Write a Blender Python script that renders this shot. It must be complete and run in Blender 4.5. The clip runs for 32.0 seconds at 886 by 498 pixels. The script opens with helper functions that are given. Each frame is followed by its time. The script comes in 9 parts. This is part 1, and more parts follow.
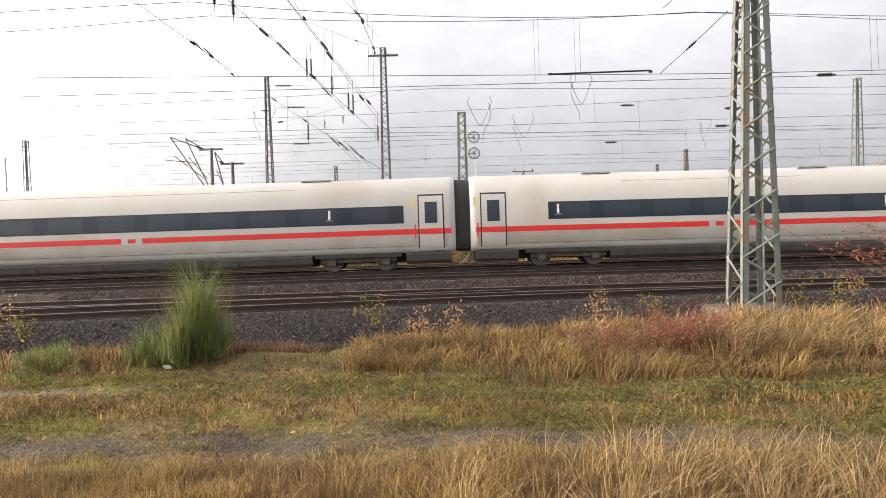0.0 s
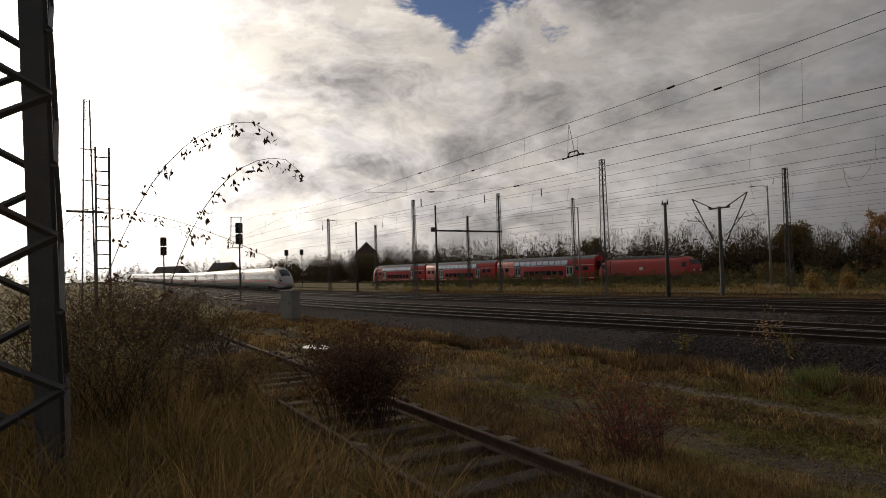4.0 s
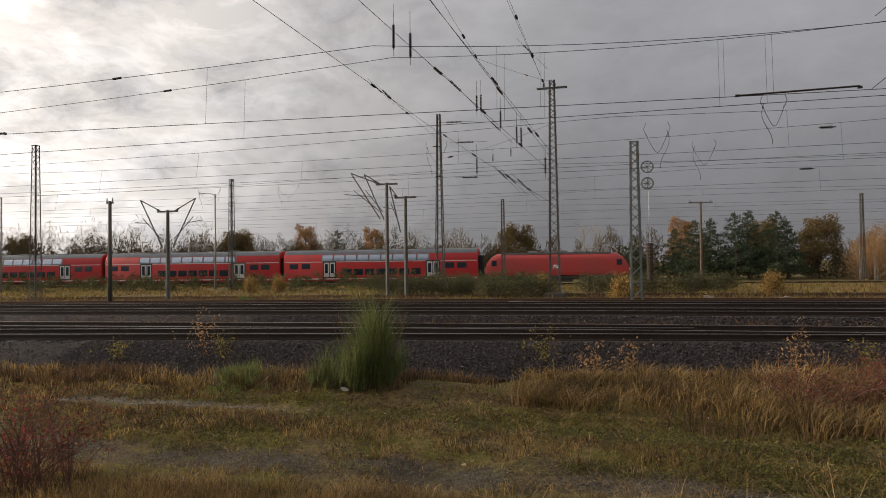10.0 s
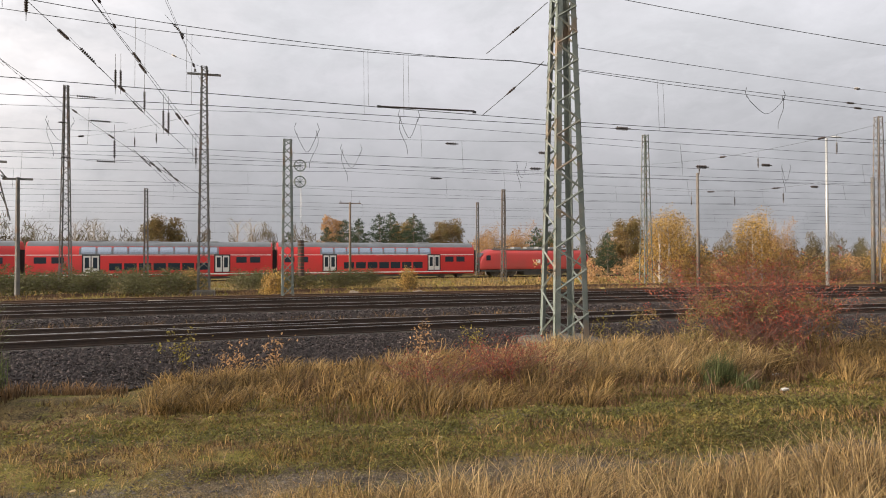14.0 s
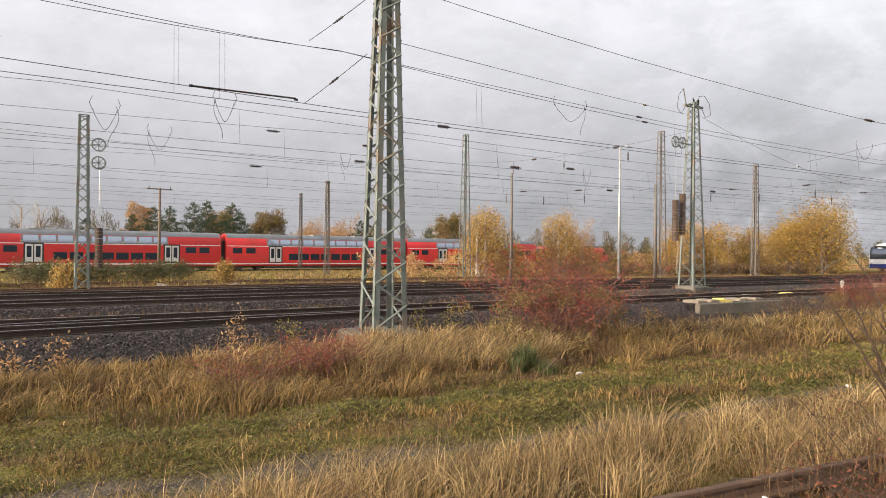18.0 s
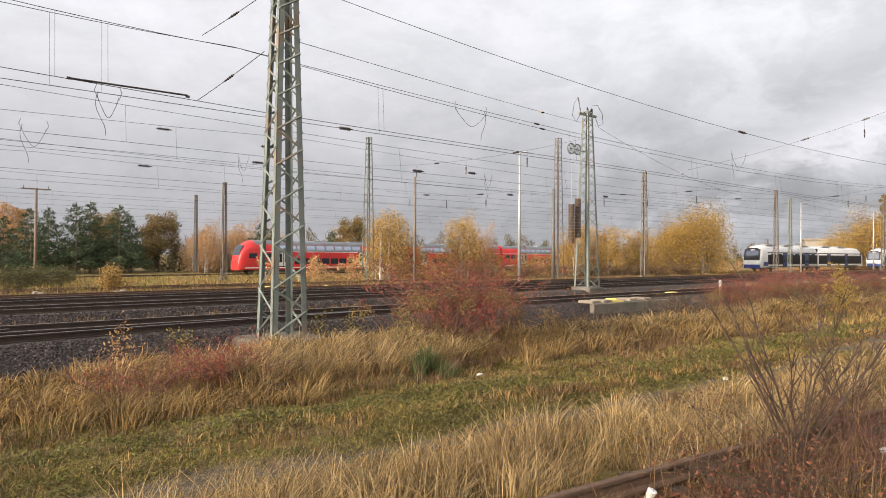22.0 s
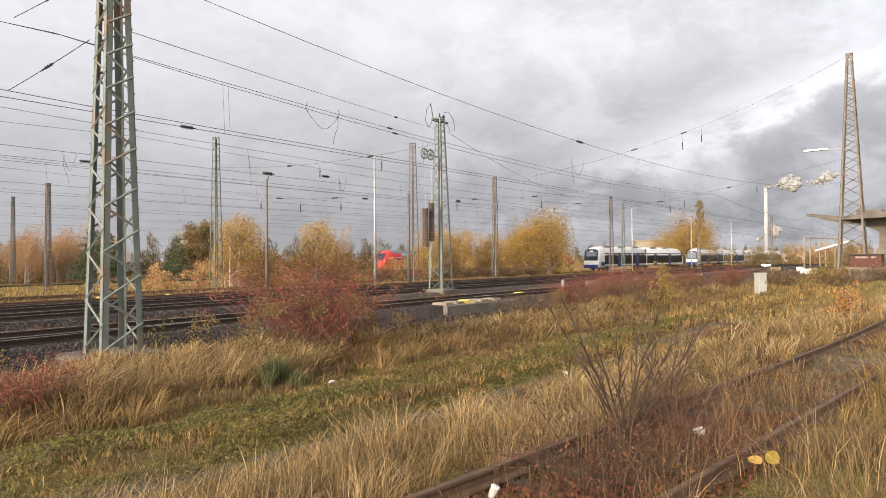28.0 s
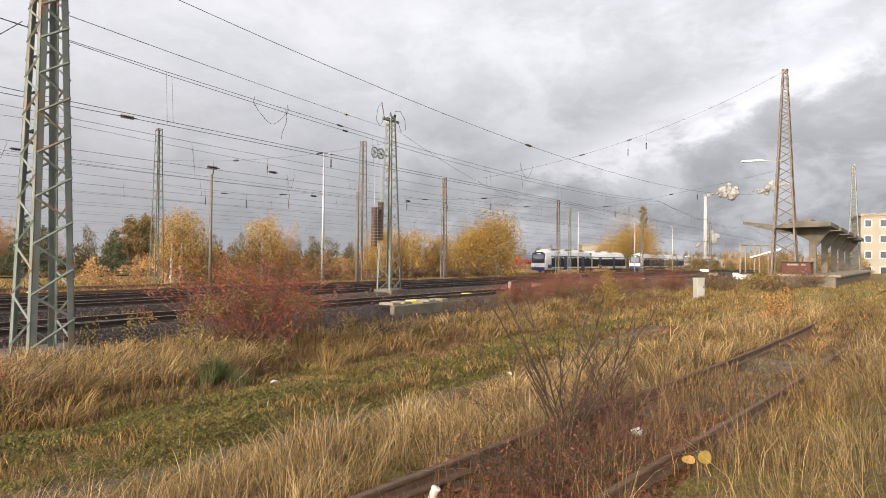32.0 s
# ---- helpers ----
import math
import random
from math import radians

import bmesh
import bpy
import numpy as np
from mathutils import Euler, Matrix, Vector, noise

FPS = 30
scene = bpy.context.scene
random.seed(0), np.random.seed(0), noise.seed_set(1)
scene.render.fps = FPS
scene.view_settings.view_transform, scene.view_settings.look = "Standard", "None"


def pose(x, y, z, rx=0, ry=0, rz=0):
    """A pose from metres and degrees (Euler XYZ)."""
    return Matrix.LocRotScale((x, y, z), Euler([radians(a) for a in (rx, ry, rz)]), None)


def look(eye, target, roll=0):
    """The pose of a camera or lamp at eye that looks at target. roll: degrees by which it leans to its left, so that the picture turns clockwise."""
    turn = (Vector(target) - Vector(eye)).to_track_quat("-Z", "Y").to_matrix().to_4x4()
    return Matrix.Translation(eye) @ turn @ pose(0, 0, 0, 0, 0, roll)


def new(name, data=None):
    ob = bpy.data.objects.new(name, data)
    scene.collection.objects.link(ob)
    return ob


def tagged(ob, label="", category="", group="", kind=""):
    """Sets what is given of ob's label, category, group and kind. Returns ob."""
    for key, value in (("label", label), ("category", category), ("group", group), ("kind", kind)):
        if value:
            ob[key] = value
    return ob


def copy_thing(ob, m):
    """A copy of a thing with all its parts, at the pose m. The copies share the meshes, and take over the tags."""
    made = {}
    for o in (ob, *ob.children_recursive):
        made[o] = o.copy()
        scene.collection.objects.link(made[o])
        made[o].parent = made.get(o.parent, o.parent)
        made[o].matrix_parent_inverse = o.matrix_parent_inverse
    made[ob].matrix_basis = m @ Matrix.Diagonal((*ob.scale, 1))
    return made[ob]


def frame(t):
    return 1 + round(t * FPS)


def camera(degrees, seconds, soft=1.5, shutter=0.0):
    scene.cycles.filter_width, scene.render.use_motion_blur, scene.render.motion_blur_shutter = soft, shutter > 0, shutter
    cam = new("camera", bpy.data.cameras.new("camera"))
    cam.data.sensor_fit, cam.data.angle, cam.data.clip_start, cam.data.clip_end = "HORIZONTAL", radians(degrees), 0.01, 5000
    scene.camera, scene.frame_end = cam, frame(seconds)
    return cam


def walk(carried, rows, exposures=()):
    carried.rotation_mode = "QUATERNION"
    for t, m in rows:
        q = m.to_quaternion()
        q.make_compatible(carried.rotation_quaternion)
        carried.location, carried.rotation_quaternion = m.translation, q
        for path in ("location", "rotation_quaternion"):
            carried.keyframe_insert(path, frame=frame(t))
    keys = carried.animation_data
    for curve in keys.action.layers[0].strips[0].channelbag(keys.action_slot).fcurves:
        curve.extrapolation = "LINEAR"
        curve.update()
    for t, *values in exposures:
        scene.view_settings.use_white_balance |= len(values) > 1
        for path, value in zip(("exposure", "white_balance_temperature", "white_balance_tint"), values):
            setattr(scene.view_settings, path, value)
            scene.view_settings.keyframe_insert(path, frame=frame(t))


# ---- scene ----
cam = camera(68.86, 32.0, soft=0.95)
# seconds, place, yaw, pitch, roll of the hand-held camera turning on the spot
PATH = [
    (0.0, -0.020, 0.055, 1.790, 0.04, -1.89, 1.48),
    (0.5, -0.141, 0.061, 1.792, 22.14, -1.62, 2.66),
    (0.6, -0.165, 0.064, 1.794, 25.93, -1.51, 3.27),
    (1.0, -0.229, 0.038, 1.799, 38.54, -0.52, 2.77),
    (1.3, -0.242, 0.042, 1.815, 46.00, 0.31, 2.91),
    (1.5, -0.237, 0.020, 1.807, 49.61, 0.35, 2.85),
    (2.0, -0.243, -0.002, 1.797, 57.45, 1.32, 2.45),
    (2.5, -0.222, -0.044, 1.801, 61.31, 2.06, 2.12),
    (4.5, -0.251, -0.005, 1.767, 59.69, 1.82, 1.19),
    (5.0, -0.247, 0.044, 1.753, 54.87, 2.02, 0.60),
    (5.5, -0.274, 0.106, 1.732, 51.19, 2.28, 0.10),
    (6.0, -0.267, 0.102, 1.729, 47.20, 2.70, 0.30),
    (6.5, -0.240, 0.154, 1.749, 38.48, 2.41, -0.47),
    (7.0, -0.227, 0.181, 1.760, 31.41, 2.40, -0.34),
    (7.5, -0.212, 0.193, 1.754, 27.62, 2.52, 0.62),
    (8.0, -0.197, 0.218, 1.758, 23.14, 1.98, 0.49),
    (8.5, -0.182, 0.237, 1.757, 18.69, 1.57, 0.26),
    (9.0, -0.196, 0.261, 1.757, 17.16, 1.74, 0.17),
    (9.5, -0.191, 0.254, 1.754, 17.22, 1.58, 0.32),
    (10.0, -0.177, 0.263, 1.753, 14.52, 1.29, 0.67),
    (10.5, -0.161, 0.266, 1.754, 10.92, 1.09, 0.24),
    (11.0, -0.128, 0.261, 1.762, 7.66, 0.98, 0.21),
    (11.5, -0.100, 0.272, 1.761, 3.75, 0.46, -0.08),
    (12.0, -0.063, 0.317, 1.762, -2.87, 0.70, -0.48),
    (12.5, -0.041, 0.334, 1.754, -9.48, 0.85, -0.55),
    (13.0, -0.021, 0.342, 1.752, -12.60, 0.82, -0.19),
    (13.5, -0.007, 0.345, 1.751, -14.13, 0.83, -0.05),
    (15.5, 0.044, 0.386, 1.768, -19.82, 0.64, 1.03),
    (16.0, 0.060, 0.366, 1.756, -22.49, 0.84, 1.11),
    (16.5, 0.093, 0.373, 1.756, -25.63, 0.81, 0.50),
    (17.0, 0.100, 0.383, 1.753, -26.92, 0.55, -0.72),
    (17.5, 0.117, 0.382, 1.750, -29.29, 0.47, -0.71),
    (18.0, 0.136, 0.385, 1.746, -30.77, 0.21, -0.64),
    (18.5, 0.139, 0.405, 1.744, -31.44, 0.24, -0.39),
    (19.0, 0.145, 0.408, 1.746, -31.56, 0.34, -0.33),
    (19.5, 0.153, 0.413, 1.750, -32.17, 0.32, -0.34),
    (20.0, 0.147, 0.397, 1.745, -32.38, 0.08, -0.66),
    (20.5, 0.161, 0.385, 1.746, -33.31, 0.22, -0.56),
    (21.0, 0.179, 0.393, 1.754, -34.97, 0.39, -0.63),
    (21.5, 0.211, 0.403, 1.751, -37.49, 0.50, -0.25),
    (22.0, 0.226, 0.400, 1.752, -39.22, 0.57, -0.35),
    (22.5, 0.237, 0.357, 1.748, -40.40, 0.46, -0.39),
    (23.0, 0.242, 0.391, 1.740, -41.31, -0.09, -0.31),
    (23.5, 0.263, 0.391, 1.749, -42.43, 0.10, 0.11),
    (24.0, 0.267, 0.384, 1.755, -43.68, 0.34, 0.13),
    (24.5, 0.272, 0.380, 1.756, -43.99, 0.25, 0.40),
    (25.0, 0.279, 0.391, 1.755, -44.97, 0.47, 0.53),
    (25.5, 0.290, 0.378, 1.756, -45.78, 0.89, 0.41),
    (27.5, 0.337, 0.382, 1.764, -51.13, 0.71, 0.27),
    (28.0, 0.354, 0.372, 1.757, -51.82, 0.90, 0.47),
    (28.5, 0.374, 0.360, 1.759, -52.70, 0.98, 0.46),
    (29.0, 0.385, 0.376, 1.754, -53.28, 0.99, 0.52),
    (29.5, 0.386, 0.369, 1.758, -53.90, 0.77, 0.02),
    (30.0, 0.400, 0.371, 1.760, -54.46, 0.62, -0.32),
    (30.5, 0.408, 0.364, 1.767, -55.57, 0.94, -0.65),
    (31.0, 0.407, 0.359, 1.764, -55.82, 1.09, -0.70),
    (31.5, 0.402, 0.350, 1.759, -55.94, 0.93, -0.57),
    (32.0, 0.405, 0.363, 1.757, -56.33, 0.92, -0.60),
]
EXPOSURES = [(0.0, 0.25), (0.6, -0.05), (1.3, -0.95), (2.0, -1.88), (2.5, -2.05), (3.5, -2.5), (4.5, -2.62), (6.0, -3.0), (7.0, -2.75), (8.0, -2.1), (9.0, -1.5), (10.0, -1.35),
             (12.0, -0.88), (13.5, -0.32), (15.5, -0.1), (17.0, -0.05), (20.0, 0.0), (25.0, 0.0), (32.0, -0.05)]
walk(cam, [(t, pose(x, y, z, 90 + p, r, w)) for t, x, y, z, w, p, r in PATH], EXPOSURES)

SKY = 1.0
HOLE = Vector((math.sin(radians(-55)) * math.cos(radians(31)), math.cos(radians(-55)) * math.cos(radians(31)), math.sin(radians(31))))
# ---- light: low autumn sun behind broken cloud ----
SUN_AZ, SUN_EL = -92.5, 12.5          # degrees clockwise from +y, above the horizon
sun_way = Vector((math.sin(radians(SUN_AZ)) * math.cos(radians(SUN_EL)), math.cos(radians(SUN_AZ)) * math.cos(radians(SUN_EL)), math.sin(radians(SUN_EL))))
sun = new("sun", bpy.data.lights.new("sun", "SUN"))
sun.data.energy, sun.data.angle, sun.data.color = 4.6, radians(1.2), (1.0, 0.785, 0.555)
sun.matrix_world = look((0, 0, 60), Vector((0, 0, 60)) - sun_way)


def node(nt, kind, operation=None, data_type=None, interpolation_type=None, use_clamp=None):
    n = nt.nodes.new(kind)
    if operation:
        n.operation = operation
    if data_type:
        n.data_type = data_type
    if interpolation_type:
        n.interpolation_type = interpolation_type
    if use_clamp:
        n.use_clamp = True
    return n


def build_world():
    w = bpy.data.worlds.new("sky")
    scene.world = w
    w.use_nodes = True
    nt = w.node_tree
    nt.nodes.clear()
    N = lambda kind, **kw: node(nt, kind, **kw)
    L = nt.links.new
    sky = N("ShaderNodeTexSky")
    sky.sky_type, sky.sun_disc = "NISHITA", False
    sky.sun_elevation, sky.sun_rotation, sky.air_density, sky.dust_density = radians(SUN_EL), radians(SUN_AZ), 1.6, 0.2
    sky.ozone_density = 4.0
    tc = N("ShaderNodeTexCoord")
    sep = N("ShaderNodeSeparateXYZ")
    L(tc.outputs["Generated"], sep.inputs[0])

    def maths(op, a, b=None, c=None, clamp=False):
        m = N("ShaderNodeMath", operation=op, use_clamp=clamp)
        for i, v in enumerate((a, b, c)):
            if v is None:
                continue
            if isinstance(v, (int, float)):
                m.inputs[i].default_value = v
            else:
                L(v, m.inputs[i])
        return m.outputs[0]
    up = maths("MAXIMUM", sep.outputs["Z"], 0.0)
    comb = N("ShaderNodeCombineXYZ")
    den = maths("ADD", maths("MULTIPLY", up, 0.55), 0.62)
    L(maths("DIVIDE", sep.outputs["X"], den), comb.inputs["X"])
    L(maths("DIVIDE", sep.outputs["Y"], den), comb.inputs["Y"])
    L(maths("MULTIPLY", sep.outputs["Z"], 2.3), comb.inputs["Z"])

    def cloud_noise(shift, scale, detail, rough, warp):
        n = N("ShaderNodeTexNoise")
        n.inputs["Scale"].default_value, n.inputs["Detail"].default_value, n.inputs["Roughness"].default_value = scale, detail, rough
        n.inputs["Distortion"].default_value = warp
        o = N("ShaderNodeVectorMath", operation="ADD")
        o.inputs[1].default_value = shift
        L(comb.outputs[0], o.inputs[0])
        L(o.outputs[0], n.inputs["Vector"])
        return n.outputs["Fac"]

    def billows(shift):
        """Round heaped lumps of cumulus at several sizes, on wavering ground."""
        wave = N("ShaderNodeTexNoise")
        wave.inputs["Scale"].default_value, wave.inputs["Detail"].default_value = 3.0, 6.0
        L(comb.outputs[0], wave.inputs["Vector"])
        stir = N("ShaderNodeVectorMath", operation="SCALE")
        L(wave.outputs["Color"], stir.inputs[0])
        stir.inputs["Scale"].default_value = 0.42
        o = N("ShaderNodeVectorMath", operation="ADD")
        o.inputs[1].default_value = shift
        L(comb.outputs[0], o.inputs[0])
        o2 = N("ShaderNodeVectorMath", operation="ADD")
        L(o.outputs[0], o2.inputs[0])
        L(stir.outputs[0], o2.inputs[1])
        v = N("ShaderNodeTexVoronoi")
        v.feature = "SMOOTH_F1"
        v.normalize = True
        v.inputs["Smoothness"].default_value = 0.35
        v.inputs["Scale"].default_value, v.inputs["Detail"].default_value, v.inputs["Roughness"].default_value, v.inputs["Lacunarity"].default_value = 5.2, 4.0, 0.6, 2.2
        L(o2.outputs[0], v.inputs["Vector"])
        return maths("SUBTRACT", 0.98, maths("MULTIPLY", v.outputs["Distance"], 1.55))

    def heap(shift):
        return maths("ADD", maths("MULTIPLY", cloud_noise(shift, 6.2, 10.0, 0.55, 0.2), 0.5), maths("MULTIPLY", billows(shift), 0.5))
    big = cloud_noise((4.3, 1.7, 0.0), 1.9, 6.0, 0.52, 0.25)
    puff = heap((1.9, 6.2, 0.0))
    # the same billows a step nearer to the sun: where they thin out towards it, they are lit
    toward = heap((1.9 + 0.03 * sun_way.x, 6.2 + 0.03 * sun_way.y, 0.055))
    # how near a direction lies to the sun
    dot = N("ShaderNodeVectorMath", operation="DOT_PRODUCT")
    dot.inputs[1].default_value = sun_way
    L(tc.outputs["Generated"], dot.inputs[0])
    near = maths("MAXIMUM", dot.outputs["Value"], 0.0)
    # cover: closed away from the sun, broken near it
    side = N("ShaderNodeMapRange")
    L(dot.outputs["Value"], side.inputs["Value"])
    side.inputs["From Min"].default_value, side.inputs["From Max"].default_value = 0.15, 0.85
    side.inputs["To Min"].default_value, side.inputs["To Max"].default_value = 0.34, 0.20
    # the blue opening high on the sunny side
    hole = N("ShaderNodeVectorMath", operation="DOT_PRODUCT")
    hole.inputs[1].default_value = HOLE
    L(tc.outputs["Generated"], hole.inputs[0])
    gap = N("ShaderNodeMapRange", interpolation_type="SMOOTHSTEP")
    L(hole.outputs["Value"], gap.inputs["Value"])
    gap.inputs["From Min"].default_value, gap.inputs["From Max"].default_value = 0.958, 0.995
    gap.inputs["To Min"].default_value, gap.inputs["To Max"].default_value = 0.0, 0.44
    cover = maths("SUBTRACT", maths("ADD", big, side.outputs["Result"]), gap.outputs["Result"])
    mask = N("ShaderNodeMapRange", interpolation_type="SMOOTHSTEP")
    L(maths("ADD", cover, maths("MULTIPLY", maths("SUBTRACT", puff, 0.46), 0.85)), mask.inputs["Value"])
    mask.inputs["From Min"].default_value, mask.inputs["From Max"].default_value = 0.42, 0.50
    # cloud light: grey bodies with bright rims towards the sun, much brighter round it
    body = N("ShaderNodeMapRange", interpolation_type="SMOOTHSTEP")
    L(maths("ADD", maths("MULTIPLY", cover, 0.40), maths("MULTIPLY", puff, 1.6)), body.inputs["Value"])
    body.inputs["From Min"].default_value, body.inputs["From Max"].default_value = 0.92, 1.34
    rim = maths("MULTIPLY", maths("SUBTRACT", puff, toward), 6.5)
    rim = maths("MINIMUM", maths("MAXIMUM", rim, -0.22), 0.75)
    contrast = N("ShaderNodeMapRange")
    L(dot.outputs["Value"], contrast.inputs["Value"])
    contrast.inputs["From Min"].default_value, contrast.inputs["From Max"].default_value = 0.15, 0.75
    contrast.inputs["To Min"].default_value, contrast.inputs["To Max"].default_value = 0.13, 0.62
    shadow = maths("SUBTRACT", maths("MULTIPLY", body.outputs["Result"], 0.95), maths("MULTIPLY", rim, 0.7))
    tone = maths("MAXIMUM", maths("SUBTRACT", 1.0, maths("MULTIPLY", shadow, contrast.outputs["Result"])), 0.25)
    glow = maths("ADD", maths("ADD", maths("MULTIPLY", maths("POWER", near, 1.8), 3.2), maths("MULTIPLY", maths("POWER", near, 12.0), 4.5)), maths("MULTIPLY", maths("POWER", near, 90.0), 30.0))
    # low clouds opposite the sun catch its light
    far = maths("MULTIPLY", maths("POWER", maths("MAXIMUM", maths("MULTIPLY", dot.outputs["Value"], -1.0), 0.0), 5.0), 0.42)
    lift = N("ShaderNodeMapRange", interpolation_type="SMOOTHSTEP")
    L(up, lift.inputs["Value"])
    lift.inputs["From Min"].default_value, lift.inputs["From Max"].default_value = 0.02, 0.36
    lift.inputs["To Max"].default_value = 1.0
    # the horizon is pale under the sun and dull away from it
    low = N("ShaderNodeMapRange")
    L(dot.outputs["Value"], low.inputs["Value"])
    low.inputs["From Min"].default_value, low.inputs["From Max"].default_value = 0.42, 0.9
    low.inputs["To Min"].default_value, low.inputs["To Max"].default_value = 0.54, 2.4
    L(low.outputs["Result"], lift.inputs["To Min"])
    # opposite the sun the low sky is a darker slate, crossed by one long lit cloud edge
    away = N("ShaderNodeMapRange", interpolation_type="SMOOTHSTEP")
    L(dot.outputs["Value"], away.inputs["Value"])
    away.inputs["From Min"].default_value, away.inputs["From Max"].default_value = -0.35, -0.95
    dull = N("ShaderNodeMapRange", interpolation_type="SMOOTHSTEP")
    L(up, dull.inputs["Value"])
    dull.inputs["From Min"].default_value, dull.inputs["From Max"].default_value = 0.10, 0.34
    dull.inputs["To Min"].default_value, dull.inputs["To Max"].default_value = 0.22, 0.06
    across = N("ShaderNodeVectorMath", operation="DOT_PRODUCT")
    across.inputs[1].default_value = (0.2526, -0.2688, -0.9295)
    L(tc.outputs["Generated"], across.inputs[0])
    streak = N("ShaderNodeMapRange", interpolation_type="SMOOTHSTEP")
    L(maths("ABSOLUTE", maths("ADD", maths("SUBTRACT", across.outputs["Value"], -0.004), maths("MULTIPLY", maths("SUBTRACT", puff, 0.5), 0.22))), streak.inputs["Value"])
    streak.inputs["From Min"].default_value, streak.inputs["From Max"].default_value = 0.045, 0.004
    streak = maths("MULTIPLY", maths("MULTIPLY", streak.outputs["Result"], 0.27), maths("MULTIPLY", maths("SUBTRACT", away.outputs["Result"], 0.72), 3.6, clamp=True))
    slate = maths("SUBTRACT", 1.0, maths("MULTIPLY", away.outputs["Result"], maths("SUBTRACT", dull.outputs["Result"], streak)))
    tone = maths("MULTIPLY", tone, slate)
    bright = maths("MULTIPLY", maths("ADD", lift.outputs["Result"], maths("ADD", glow, maths("MULTIPLY", far, maths("SUBTRACT", 1.0, body.outputs["Result"])))), tone)
    warm = N("ShaderNodeMix", data_type="RGBA")
    L(maths("POWER", near, 1.0), warm.inputs["Factor"])
    warm.inputs["A"].default_value, warm.inputs["B"].default_value = (0.955, 0.945, 1.0, 1), (1.0, 0.90, 0.78, 1)
    # lit edges cream, thick parts blue-grey
    cool = N("ShaderNodeMix", data_type="RGBA")
    L(body.outputs["Result"], cool.inputs["Factor"])
    L(warm.outputs["Result"], cool.inputs["A"])
    shade = N("ShaderNodeMix", data_type="RGBA")
    L(maths("POWER", near, 1.0), shade.inputs["Factor"])
    shade.inputs["A"].default_value, shade.inputs["B"].default_value = (0.94, 0.942, 0.99, 1), (1.0, 0.935, 0.90, 1)
    L(shade.outputs["Result"], cool.inputs["B"])
    tint = N("ShaderNodeMix", data_type="RGBA")
    L(maths("MULTIPLY", maths("SUBTRACT", away.outputs["Result"], maths("MULTIPLY", streak, 3.0)), 0.8, clamp=True), tint.inputs["Factor"])
    L(cool.outputs["Result"], tint.inputs["A"])
    tint.inputs["B"].default_value = (0.925, 0.935, 0.995, 1)
    cloud = N("ShaderNodeVectorMath", operation="SCALE")
    L(tint.outputs["Result"], cloud.inputs[0])
    L(bright, cloud.inputs["Scale"])
    clear = N("ShaderNodeVectorMath", operation="SCALE")
    clear.inputs["Scale"].default_value = 0.40
    deep = N("ShaderNodeVectorMath", operation="MULTIPLY")
    deep.inputs[1].default_value = (0.78, 0.68, 0.92)
    L(sky.outputs[0], deep.inputs[0])
    L(deep.outputs[0], clear.inputs[0])
    mix = N("ShaderNodeMix", data_type="RGBA")
    L(mask.outputs["Result"], mix.inputs["Factor"])
    L(clear.outputs[0], mix.inputs["A"])
    L(cloud.outputs[0], mix.inputs["B"])
    bg = N("ShaderNodeBackground")
    L(mix.outputs["Result"], bg.inputs["Color"])
    bg.inputs["Strength"].default_value = SKY
    out = N("ShaderNodeOutputWorld")
    L(bg.outputs[0], out.inputs["Surface"])


build_world()

